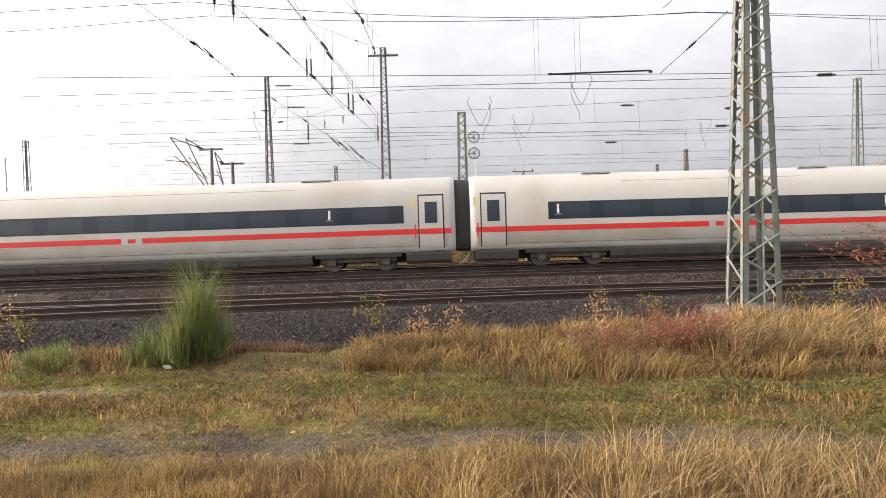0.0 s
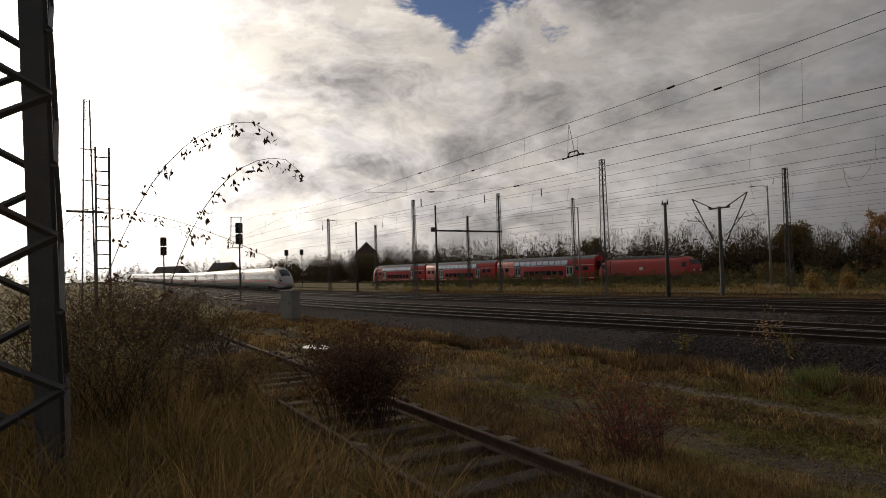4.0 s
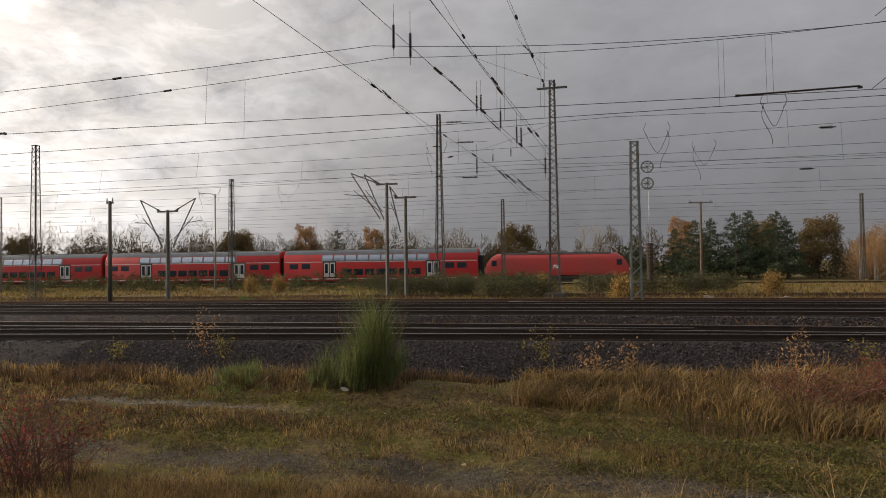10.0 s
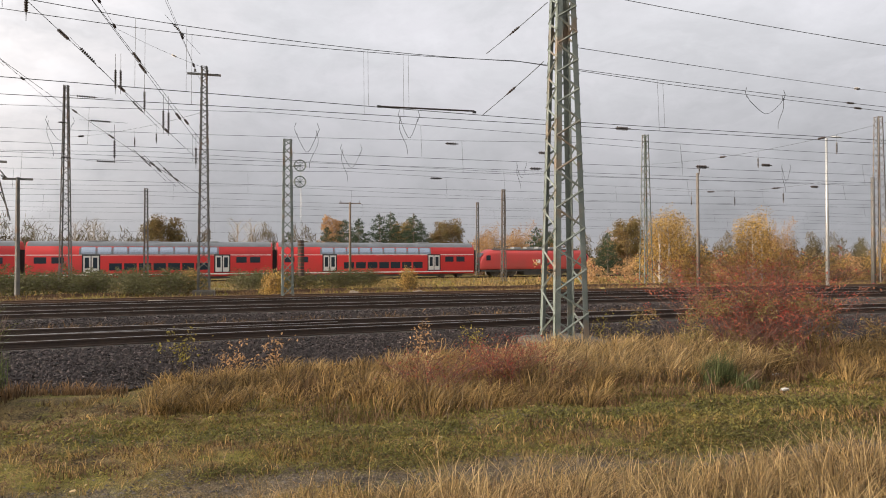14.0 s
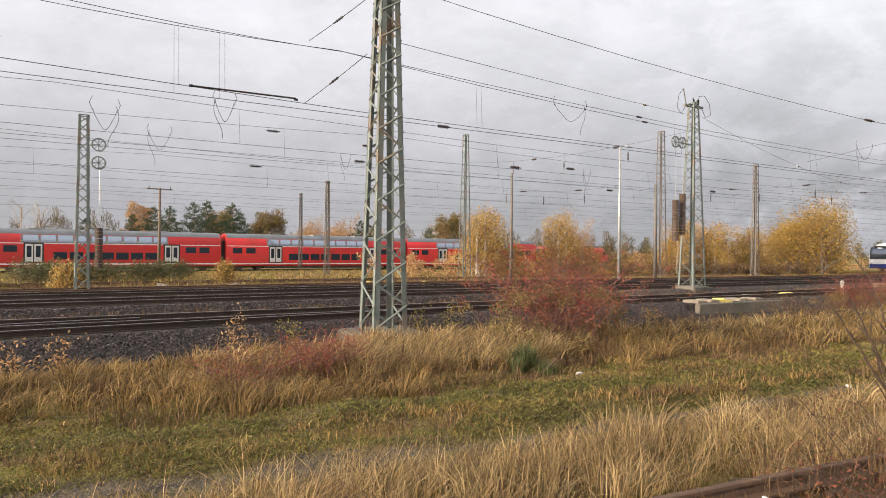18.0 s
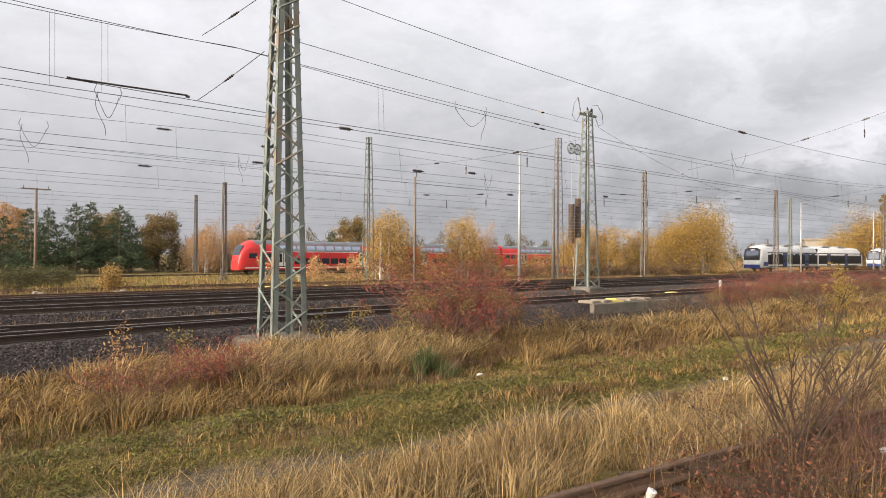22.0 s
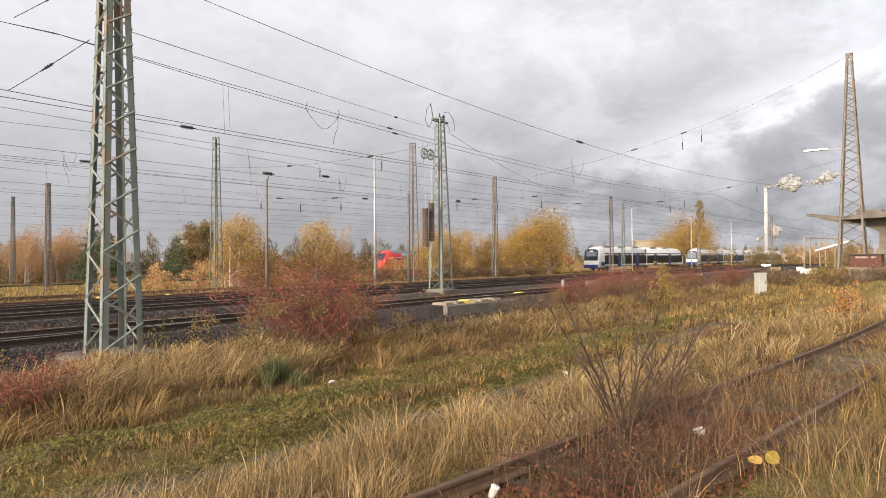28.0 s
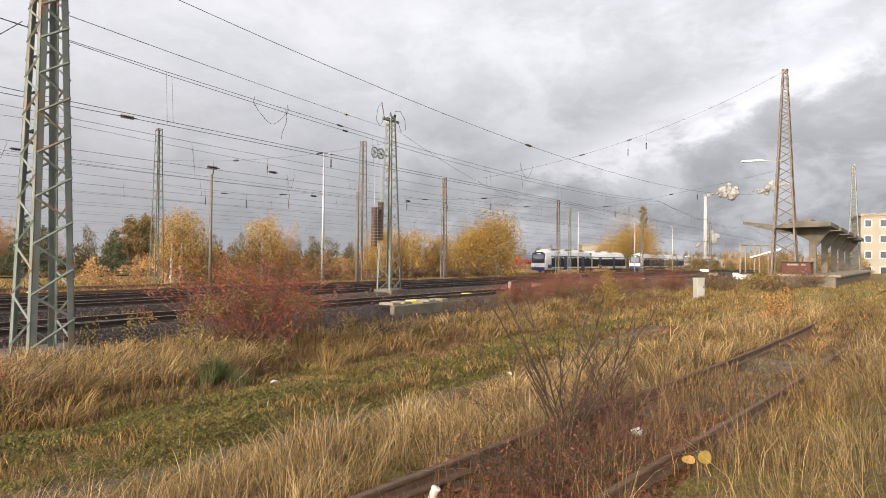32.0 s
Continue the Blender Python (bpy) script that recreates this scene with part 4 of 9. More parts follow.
def switch_gear(root):
    g = Geo()
    insulator(g, (0.35, 0, 10.35), (0.1, 0, 1), 5, 0.09)
    insulator(g, (0.05, 0, 10.35), (-0.3, 0, 1), 5, 0.09)
    part("insulator", g, M_insulator, root, "dark porcelain insulators of the switch")
    g = Geo().rod((-0.6, 0, 10.2), (-0.85, 0, 11.1), 0.03, 5)
    part("switch_blade", g, M_steel_dark, root)
    g = Geo()
    g.path([(-0.85, 0, 11.1), (-1.2, 0, 10.7), (-1.35, 0, 10.0), (-1.0, 0, 9.7), (-0.7, 0, 10.1)], 0.014)
    part("jumper_cable", g, M_wire, root)
    g = Geo()
    g.path([(0.4, 0, 10.8), (0.9, 0, 10.9), (1.35, 0, 10.5), (1.45, 0, 9.9), (1.0, 0, 9.7), (0.75, 0, 10.1)], 0.014)
    part("jumper_cable", g, M_wire, root)


switch_gear(mast_N)
FAR_MASTS = [
    # x, y, height, foot width, top width, steel
    (31.0, 48.5, 12.6, 0.85, 0.40, M_steel), (48.0, 41.5, 13.6, 0.85, 0.45, M_steel_rust), (57.5, 38.3, 10.9, 0.55, 0.35, M_steel_rust),
    (-40.5, 38.2, 11.2, 0.62, 0.36, M_steel_dark), (-40.0, 62.5, 11.7, 0.60, 0.40, M_steel_dark), (21.4, 57.0, 8.6, 0.45, 0.30, M_steel_rust),
]
FAR_MASTS_WEST = [
    (-64.4, 44.0, 11.4, 0.55, 0.34, M_steel_dark), (-73.2, 37.0, 11.4, 0.55, 0.34, M_steel_dark), (-66.6, 57.5, 11.5, 0.5, 0.32, M_steel_dark), (-99.0, 34.8, 11.2, 0.5, 0.3, M_steel_dark), (-101.0, 43.8, 10.4, 0.5, 0.3, M_steel_dark), (-81.0, 49.8, 10.3, 0.45, 0.3, M_steel_dark), (-10.8, 66.0, 8.8, 0.42, 0.30, M_steel_dark), (67.6, 7.2, 20.2, 2.3, 0.45, M_steel_rust),
    (82.0, 36.0, 10.5, 0.55, 0.34, M_steel_rust), (98.0, 41.0, 10.8, 0.5, 0.34, M_steel), (110.0, 33.0, 10.0, 0.5, 0.32, M_steel_rust),
    (26.5, 80.0, 9.4, 0.45, 0.3, M_steel_dark), (150.0, 30.0, 11.0, 0.5, 0.35, M_steel_rust), (118.0, 2.9, 17.5, 1.9, 0.4, M_steel),
]
for x, y, h, w0, w1, mt in FAR_MASTS + FAR_MASTS_WEST:
    tall = w0 > 1.5
    lattice(h, w0, w1, 0.62 if tall else 1.1, 0.16 if tall else 0.08, 0.035 if tall else 0.022, mt, M_up(x, y, -0.5), "tall broad-footed rusty lattice tower mast" if tall else "slim lattice catenary mast behind the tracks", group="catenary masts")


def pole(name, x, y, h, r0, r1, mat, label, category, arm=None, lamp=None, z=-0.5, group=""):
    t = empty(name, pose(x, y, z), label, category, group)
    part("shaft", Geo().rod((0, 0, 0), (0, 0, h), r0, 8, r1), mat, t, smooth=True)
    if arm:
        part("crossarm", Geo().box((0, 0, h - 0.1), (arm, 0.1, 0.1)), mat, t)
        for k in (-0.42, 0.42):
            part("insulator", insulator(Geo(), (arm * k, 0, h - 0.02), (0, 0, 1), 3, 0.06), M_insulator, t)
    if lamp:
        part("bracket", Geo().path([(0, 0, h - 0.15), (lamp * 0.35, 0, h + 0.05), (lamp, 0, h + 0.1)], 0.035, 6), mat, t)
        g = Geo()
        s = 1 if lamp > 0 else -1
        g.loft([[(lamp + s * k * 0.75, w * math.cos(a), h + 0.1 + q * math.sin(a)) for a in (2 * math.pi * i / 8 for i in range(8))] for k, w, q in ((-0.1, 0.05, 0.03), (0.1, 0.13, 0.06), (0.8, 0.11, 0.05), (1.0, 0.04, 0.02))])
        part("lamp_head", g, M_door_grey, t, "pale grey lamp housing")
    return t


pole("lamp_post", 36.2, 35.2, 10.2, 0.13, 0.07, M_galv, "slim grey metal lamp post with short arm", "street lamp", lamp=0.5, group="yard lamps")
pole("lamp_post", 88.0, 35.5, 9.2, 0.12, 0.07, M_galv, "slim grey metal lamp post with short arm", "street lamp", lamp=1.0, group="yard lamps")
pole("lamp_post", 124.0, 38.5, 10.0, 0.13, 0.08, M_galv, "slim grey metal lamp post with short arm", "street lamp", lamp=1.2, group="yard lamps")
pole("lamp_post", 150.0, 38.0, 10.0, 0.13, 0.08, M_galv, "slim grey metal lamp post with short arm", "street lamp", lamp=-1.2, group="yard lamps")
tower_lamp = empty("tower_lamp", pose(67.0, 7.4, 11.2), "flat pale lamp on an arm of the rusty tower", "lamp", "yard lamps")
part("arm", Geo().rod((0.3, -0.2, 0), (-0.3, 1.6, 0.05), 0.05, 6), M_galv, tower_lamp)
part("lamp_head", Geo().slab((-0.35, 2.4, 0.08), (0.45, 1.9, 0.16), 0.05), M_door_grey, tower_lamp, "flat pale lamp housing")
pole("lamp_post", -56.0, 49.0, 9.0, 0.12, 0.07, M_galv, "slim grey metal lamp post with short arm", "street lamp", lamp=-1.2, group="yard lamps")
pole("lamp_post", -38.0, 56.5, 9.4, 0.12, 0.07, M_galv, "slim grey metal lamp post with short arm", "street lamp", lamp=-1.2, group="yard lamps")
pole("line_pole", 9.0, 72.0, 8.4, 0.16, 0.11, M_bark, "brown wooden line pole with crossarm", "utility pole", arm=2.4)
pole("line_pole", -79.0, 31.5, 9.0, 0.16, 0.12, M_steel_dark, "plain dark steel pole beside the tracks", "utility pole")
pole("line_pole", -63.1, 34.6, 9.6, 0.15, 0.10, M_steel_dark, "plain dark steel pole beside the tracks", "utility pole")
pole("line_pole", 30.5, 41.0, 8.4, 0.13, 0.09, M_steel_rust, "rusty brown steel pole in the scrub", "utility pole")
pole("line_pole", 44.0, 38.6, 8.2, 0.16, 0.13, M_steel_dark, "dark steel pole in the scrub", "utility pole")
pole("line_pole", -30.5, 34.2, 6.4, 0.14, 0.10, M_steel_dark, "short dark steel pole", "utility pole", arm=0.5)


def cantilever_pole(x, y, h, arms, label):
    """A steel pole with triangular tube cantilevers that carry the contact wire."""
    t = empty("cantilever_pole", pose(x, y, -0.45), label, "mast", "cantilever poles")
    part("shaft", Geo().rod((0, 0, 0), (0, 0, h), 0.15, 8, 0.11), M_steel_dark, t)
    part("crossarm", Geo().box((0, 0, h - 0.1), (1.6, 0.14, 0.12)), M_steel_dark, t)
    for s, reach, dy in arms:
        g = Geo()
        g.rod((s * 0.6, dy, h - 0.05), (s * reach, dy, h + 0.75), 0.04, 6)
        g.rod((s * 0.4, dy, h - 2.6), (s * reach, dy, h + 0.75), 0.045, 6)
        g.rod((s * 0.5, dy, h - 2.0), (s * reach * 0.92, dy, h - 0.5), 0.03, 6)
        g.rod((s * (0.4 + reach) / 2, dy, h - 0.95), (s * (reach + 0.5), dy, h - 0.75), 0.025, 6)
        part("cantilever", g, M_steel_dark, t)
        part("insulator", insulator(Geo(), (s * 0.7, dy, h - 0.02), (s * 0.8, 0, 0.5), 4, 0.07), M_insulator, t)
    return t


cantilever_pole(-15.5, 43.7, 8.0, [(-1, 2.6, -0.3), (-1, 1.9, 0.5)], "dark steel pole with tube cantilevers over the siding")
cantilever_pole(-14.4, 44.6, 7.1, [(-1, 1.2, 0.0)], "dark steel pole with tube cantilevers over the siding")
cantilever_pole(-29.6, 38.5, 6.1, [(-1, 2.2, 0.0), (1, 2.2, 0.0)], "dark steel pole with tube cantilevers on both sides")


boom = empty("gantry_boom", pose(-63.1, 34.4, 6.3), "dark horizontal boom between two far masts", "boom")
part("beam", Geo().box((-0.65, 4.8, 0.0), (0.16, 10.6, 0.20), Matrix.Rotation(math.atan2(1.3, 9.4), 3, "Z")), M_steel_dark, boom)
part("bracket", Geo().box((0.05, -0.2, 0.1), (0.3, 0.4, 0.5)), M_steel_dark, boom)


# ---- trains ----
def side_at(profile, z):
    """Half width of a body profile at height z."""
    for (y0, z0), (y1, z1) in zip(profile, profile[1:]):
        if z0 <= z <= z1:
            return y0 + (y1 - y0) * (z - z0) / max(z1 - z0, 1e-6)
    return profile[-1][0]


def ring_of(profile, x, ky=1.0, kz=1.0, z_base=0.0):
    pts = [(y * ky, z_base + (z - z_base) * kz) for y, z in profile]
    return [(x, -y, z) for y, z in pts] + [(x, y, z) for y, z in reversed(pts) if y > 1e-4]


def panel(profile, x0, x1, z0, z1, off, sides=(-1, 1), rows=4, taper=0.0, thick=0.012):
    """A thin curved panel that lies on a body side."""
    g = Geo()
    for s in sides:
        rings = []
        for i in range(rows + 1):
            z = z0 + (z1 - z0) * i / rows
            y = side_at(profile, z)
            k = taper * (i / rows)
            rings.append([(x0, s * (y + off), z), (x1 - k, s * (y + off), z), (x1 - k, s * (y - thick), z), (x0, s * (y - thick), z)])
        g.loft(rings)
    return g


def bogie(parent, x, base, radius=0.46):
    b = part("bogie", Geo(), M_bogie, parent)
    g = Geo()
    for s in (-1, 1):
        g.box((0, s * 1.05, 0.52), (base + 1.0, 0.14, 0.2))
        g.box((0, s * 1.08, 0.70), (0.9, 0.2, 0.22))
        for k in (-1, 1):
            g.box((k * base / 2, s * 1.08, 0.48), (0.36, 0.2, 0.34))
            g.rod((k * (base / 2 - 0.5), s * 1.05, 0.55), (k * (base / 2 - 0.5), s * 1.05, 0.95), 0.11, 8)
    g.box((0, 0, 0.6), (0.5, 2.0, 0.2))
    b.data = g.mesh("bogie", M_bogie)
    b.matrix_basis = pose(x, 0, 0)
    for k in (-1, 1):
        w = Geo()
        for s in (-1, 1):
            w.rod((k * base / 2, s * 0.69, radius), (k * base / 2, s * 0.82, radius), radius, 18)
            w.rod((k * base / 2, s * 0.82, radius), (k * base / 2, s * 0.86, radius), radius * 0.62, 14)
        w.rod((k * base / 2, -0.7, radius), (k * base / 2, 0.7, radius), 0.09, 8)
        part("wheelset", w, M_wheel, b)
    return b


def door(parent, profile, x, w, z0, z1, leaf_mat, stripe=None, glass=(0.42, 0.9), side=-1, double=False, rows=14):
    e = 0.05 if double else 0.005
    d = part("door", panel(profile, x - w / 2 - e, x + w / 2 + e, z0 - 0.03, z1 + 0.05, 0.008, (side,), rows), M_seam, parent, "door in a black rubber frame")
    n = 2 if double else 1
    lw = (w - 0.09) / n
    for i in range(n):
        a = x - w / 2 + 0.045 + i * lw
        part("leaf", panel(profile, a + (0.05 if double else 0.005), a + lw - (0.05 if double else 0.005), z0 + (0.08 if double else 0.02), z1 - (0.09 if double else 0.02), 0.015, (side,), rows), leaf_mat, d)
        h = z1 - z0
        part("door_window", panel(profile, a + lw * 0.24, a + lw * 0.76, z0 + h * glass[0], z0 + h * glass[1], 0.021, (side,), 7), M_pane, d, "dark door window")
    if stripe:
        part("door_stripe", panel(profile, x - w / 2 + 0.06, x + w / 2 - 0.06, stripe[0], stripe[1], 0.021, (side,)), M_stripe, d)


def rounded(profile, times=2):
    """Cuts the corners of a profile, keeping its ends."""
    for _ in range(times):
        out = [profile[0]]
        for (a, b), (c, d) in zip(profile[1:], profile[2:]):
            out += [(a * 0.75 + c * 0.25, b * 0.75 + d * 0.25), (a * 0.25 + c * 0.75, b * 0.25 + d * 0.75)]
        profile = out + [profile[-1]]
    return profile


ICE = rounded([(0.0, 0.72), (1.14, 0.72), (1.33, 0.84), (1.415, 1.2), (1.43, 1.7), (1.415, 2.25), (1.36, 2.75), (1.24, 3.25), (1.02, 3.65), (0.68, 3.93), (0.32, 4.06), (0.0, 4.10)])
SKIRT = [(0.0, 0.26), (1.10, 0.26), (1.24, 0.42), (1.30, 0.70), (1.22, 0.80), (0.0, 0.80)]
ICE_LABEL = "white high-speed train car with dark window band and red stripe"


def text_one(parent, x, z, y):
    c = bpy.data.curves.new("class_numeral", "FONT")
    c.body, c.size, c.extrude, c.offset = "1", 0.50, 0.004, 0.022
    ob = new("class_numeral", c)
    ob.data.materials.append(M_white_mark)
    ob.parent = parent
    ob.matrix_basis = pose(x, y, z, 84, 0, 0)
    ob["label"] = "white class numeral 1"
    part("mark_line", Geo().box((x + 0.14, y - 0.005, z - 0.08), (0.24, 0.012, 0.05)), M_logo, parent)


def ice_common(root, x0, x1, doors, band, bogies):
    part("window_band", panel(ICE, band[0], band[1], 2.06, 2.82, 0.008, rows=6), M_dark_band, root, "long dark tinted window band")
    n = int((band[1] - band[0]) / 2.05)
    for i in range(n):
        a = band[0] + 0.25 + i * (band[1] - band[0] - 0.3) / n
        part("window_pane", panel(ICE, a, a + 1.55, 2.12, 2.76, 0.014, (-1,)), M_pane, root)
    for s in (-1, 1):
        part("red_stripe", panel(ICE, x0 + 0.05, x1, 1.56, 1.80, 0.004, (s,), rows=2), M_stripe, root, "red stripe along the body")
    part("lower_panel", panel(ICE, x0 + 0.12, x1 - 0.12, 0.86, 1.54, 0.0025, rows=4), M_dust_shade, root, "lower body panel coloured for dust and weaker light")
    for x in doors:
        door(root, ICE, x, 1.12, 0.84, 3.24, M_white, (1.56, 1.80), (0.5, 0.88))
        part("door_mark", panel(ICE, x - 0.86, x - 0.74, 2.7, 3.1, 0.008, (-1,), rows=1), M_yellow, root, "small yellow mark beside the door")
        part("lock_mark", panel(ICE, x - 0.72, x - 0.66, 1.38, 2.0, 0.008, (-1,), rows=1), M_stripe, root)
    mid = (x0 + x1) / 2
    plate = part("emblem_plate", panel(ICE, mid - 0.45, mid + 0.45, 1.53, 1.82, 0.010, (-1,), rows=1), M_white, root)
    part("emblem", panel(ICE, mid - 0.17, mid + 0.17, 1.59, 1.77, 0.016, (-1,), rows=1), M_stripe, plate, "small red emblem")
    for x in bogies:
        bogie(root, x, 2.35)
        part("bogie_fairing", Geo().loft([[(x - 1.9, s * 1.27, 0.62), (x - 1.9, s * 1.31, 0.80), (x - 1.9, s * 1.2, 0.80), (x - 1.9, s * 1.2, 0.62)] for s in (-1,)] + [[(x + 1.9, s * 1.27, 0.62), (x + 1.9, s * 1.31, 0.80), (x + 1.9, s * 1.2, 0.80), (x + 1.9, s * 1.2, 0.62)] for s in (-1,)]), M_skirt, root)
    for x in (x0 + 5.5, x1 - 6.0):
        part("roof_hatch", Geo().slab((x, -0.1, 4.09), (1.3, 0.7, 0.07), 0.03), M_roof, root, "grey roof unit")
    part("roof_seam", panel(ICE, x0 + 6.5, x1 - 6.8, 3.66, 3.675, 0.003, (-1,), rows=1), M_skirt, root)
    part("sill_seam", panel(ICE, x0 + 0.6, x1 - 0.4, 1.055, 1.07, 0.003, (-1,), rows=1), M_skirt, root)
    # black box added in place of the shadow under the car
    part("underframe", Geo().box(((x0 + x1) / 2, 0, 0.55), (x1 - x0 - 0.6, 1.3, 0.42)), M_seam, root, "black underframe box standing in for shadow between the bogies")
    for k in range(5):
        a = x0 + 6.6 + k * (x1 - x0 - 13.0) / 5
        part("skirt_seam", Geo().box((a, -1.275, 0.55), (0.02, 0.05, 0.34)), M_seam, root)


def shell(rings):
    """A body with smooth sides and flat ends of their own."""
    g = Geo().loft(rings, caps=False)
    for r, turn in ((rings[0], -1), (rings[-1], 1)):
        g.add(r, [tuple(range(len(r)))[::turn]])
    return g


def ice_mid(m):
    """Middle car; x runs along the train, y across, z up from the rail."""
    root = empty("high_speed_train_car", m, ICE_LABEL, "train car", "cars of the white high-speed train")
    L = 28.75
    part("body", shell([ring_of(ICE, 0.32, 0.93, 0.985, 0.8), ring_of(ICE, 0.42, 0.985, 0.997, 0.8), ring_of(ICE, 0.6), ring_of(ICE, L - 0.6), ring_of(ICE, L - 0.42, 0.985, 0.997, 0.8), ring_of(ICE, L - 0.32, 0.93, 0.985, 0.8)]), M_white, root, smooth=True)
    part("skirt", Geo().loft([ring_of(SKIRT, 6.4), ring_of(SKIRT, L - 6.6)]), M_skirt, root, "dirty dark grey underfloor skirt")
    for a, b in ((0.5, 2.4), (L - 2.5, L - 0.5)):
        part("skirt", Geo().loft([ring_of(SKIRT, a), ring_of(SKIRT, b)]), M_skirt, root, "dirty dark grey underfloor skirt")
    part("gangway", Geo().loft([ring_of(ICE, -0.34, 0.88, 0.96, 0.8), ring_of(ICE, 0.34, 0.88, 0.96, 0.8)]), M_seam, root, "black rubber gangway bellows")
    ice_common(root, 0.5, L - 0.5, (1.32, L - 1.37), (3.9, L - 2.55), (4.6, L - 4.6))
    text_one(root, 4.15, 2.35, -1.425)
    text_one(root, L - 5.9, 2.35, -1.425)
    return root


NX = [21.0, 22.4, 24.05, 25.35, 26.1, 26.8, 27.3, 28.03, 28.45, 28.62, 28.7]
N_TOP = [4.10, 4.06, 3.92, 3.58, 3.22, 2.78, 2.36, 1.82, 1.46, 1.25, 1.08]
N_LOW = [0.72, 0.72, 0.68, 0.55, 0.46, 0.40, 0.40, 0.46, 0.60, 0.75, 0.92]
N_WIDE = [1.0, 1.0, 1.0, 0.985, 0.955, 0.90, 0.83, 0.64, 0.44, 0.28, 0.10]


def nose_at(x):
    return float(np.interp(x, NX, N_TOP)), float(np.interp(x, NX, N_LOW)), float(np.interp(x, NX, N_WIDE))


def nose_half(x, z):
    """Half width of the nose at x and height z."""
    top, low, w = nose_at(x)
    return w * side_at(ICE, min(max(0.72 + (z - low) * 3.38 / (top - low), 0.73), 4.09))


def nose_panel(x0, x1, lower, upper, off, n=14, rows=4):
    """A thin panel on the near side of the nose between two height curves."""
    g = Geo()
    rings = []
    for i in range(n + 1):
        x = x0 + (x1 - x0) * i / n
        a, b = lower(x), upper(x)
        zs = [a + (b - a) * k / rows for k in range(rows + 1)]
        rings.append([(x, -nose_half(x, z) - off, z) for z in zs] + [(x, -nose_half(x, z) + 0.02, z) for z in reversed(zs)])
    return g.loft(rings)


def nose_line(pts, r=0.016):
    return Geo().path([(x, -nose_half(x, z), z) for x, z in pts], r, 4)


def ice_end(m):
    """End car with its nose towards +x."""
    root = empty("high_speed_train_end_car", m, "white high-speed train end car with long sloping nose", "train car", "cars of the white high-speed train")
    rings = [ring_of(ICE, 0.32, 0.93, 0.985, 0.8), ring_of(ICE, 0.42, 0.985, 0.997, 0.8), ring_of(ICE, 0.6), ring_of(ICE, 21.0)]
    xs = list(np.arange(21.6, 28.4, 0.3)) + [28.42, 28.52, 28.6, 28.66, 28.7]
    for x in xs:
        x = float(x)
        top, low, w = nose_at(x)
        k = (top - low) / 3.38
        rings.append([(x, y, low + (z - 0.72) * k) for _, y, z in ring_of(ICE, x, w)])
    part("body", shell(rings), M_white, root, smooth=True)
    part("skirt", Geo().loft([ring_of(SKIRT, 6.4), ring_of(SKIRT, 20.6)]), M_skirt, root, "dirty dark grey underfloor skirt")
    part("skirt", Geo().loft([ring_of(SKIRT, 0.5), ring_of(SKIRT, 2.4)]), M_skirt, root, "dirty dark grey underfloor skirt")
    part("bow_skirt", Geo().loft([ring_of(SKIRT, 25.0, 0.98, 0.9, 0.8), ring_of(SKIRT, 26.6, 0.88, 0.9, 0.8), ring_of(SKIRT, 27.7, 0.66, 0.85, 0.8), ring_of(SKIRT, 28.2, 0.4, 0.6, 0.8)]), M_skirt, root, "dark grey bow skirt under the nose")
    part("gangway", Geo().loft([ring_of(ICE, -0.34, 0.88, 0.96, 0.8), ring_of(ICE, 0.34, 0.88, 0.96, 0.8)]), M_seam, root, "black rubber gangway bellows")
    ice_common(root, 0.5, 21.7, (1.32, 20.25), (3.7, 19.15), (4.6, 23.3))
    part("red_stripe", nose_panel(23.35, 28.66, lambda x: float(np.interp(x, [23, 24.5, 26, 27.2, 28.7], [1.56, 1.53, 1.38, 1.20, 1.02])), lambda x: float(np.interp(x, [23, 24.5, 26, 27.2, 28.7], [1.82, 1.78, 1.60, 1.38, 1.10])), 0.005, 24, 2), M_stripe, root, "red stripe tapering to the nose tip")
    part("cab_window", nose_panel(21.15, 26.25, lambda x: float(np.interp(x, [21.1, 24.5, 25.8, 26.25], [2.04, 1.98, 1.93, 2.28])), lambda x: float(np.interp(x, [21.1, 22.5, 24.4, 26.0, 26.25], [2.74, 2.80, 2.80, 2.42, 2.31])), 0.010, 24, 5), M_dark_band, root, "pointed dark side window")
    for i, w in enumerate((0.16, 0.46, 0.42)):
        a = 21.85 + (0.0, 0.26, 0.80)[i]
        part("emblem_bar", nose_panel(a, a + w, lambda x: 1.36, lambda x: 1.84, 0.010, 2, 1), M_logo, root, "grey lettering block")
    up = [(y, z) for y, z in ICE if z > 3.78]
    g = Geo()
    for a, b in ((25.45, 27.15),):
        ring = []
        for x in np.linspace(a, b, 9):
            x = float(x)
            top, low, w = nose_at(x)
            k = (top - low) / 3.38
            pr = [(y * w * 1.003, low + (z - 0.72) * k + 0.012) for y, z in up]
            ring.append([(x, -y, z) for y, z in pr] + [(x, y, z) for y, z in reversed(pr[:-1])])
        g.loft(ring, closed=False)
    part("windscreen", g, M_dark_band, root, "dark raked windscreen", smooth=True)
    part("wiper", Geo().rod((27.2, -0.4, 2.44), (26.5, -0.2, 3.02), 0.02, 5), M_seam, root)
    part("panel_seam", nose_line([(26.98, z) for z in np.linspace(0.62, 2.3, 9)]), M_seam, root)
    part("panel_seam", nose_line([(22.45, 4.0), (22.5, 3.8), (22.7, 3.55), (23.0, 3.3), (23.3, 3.08)], 0.02), M_seam, root)
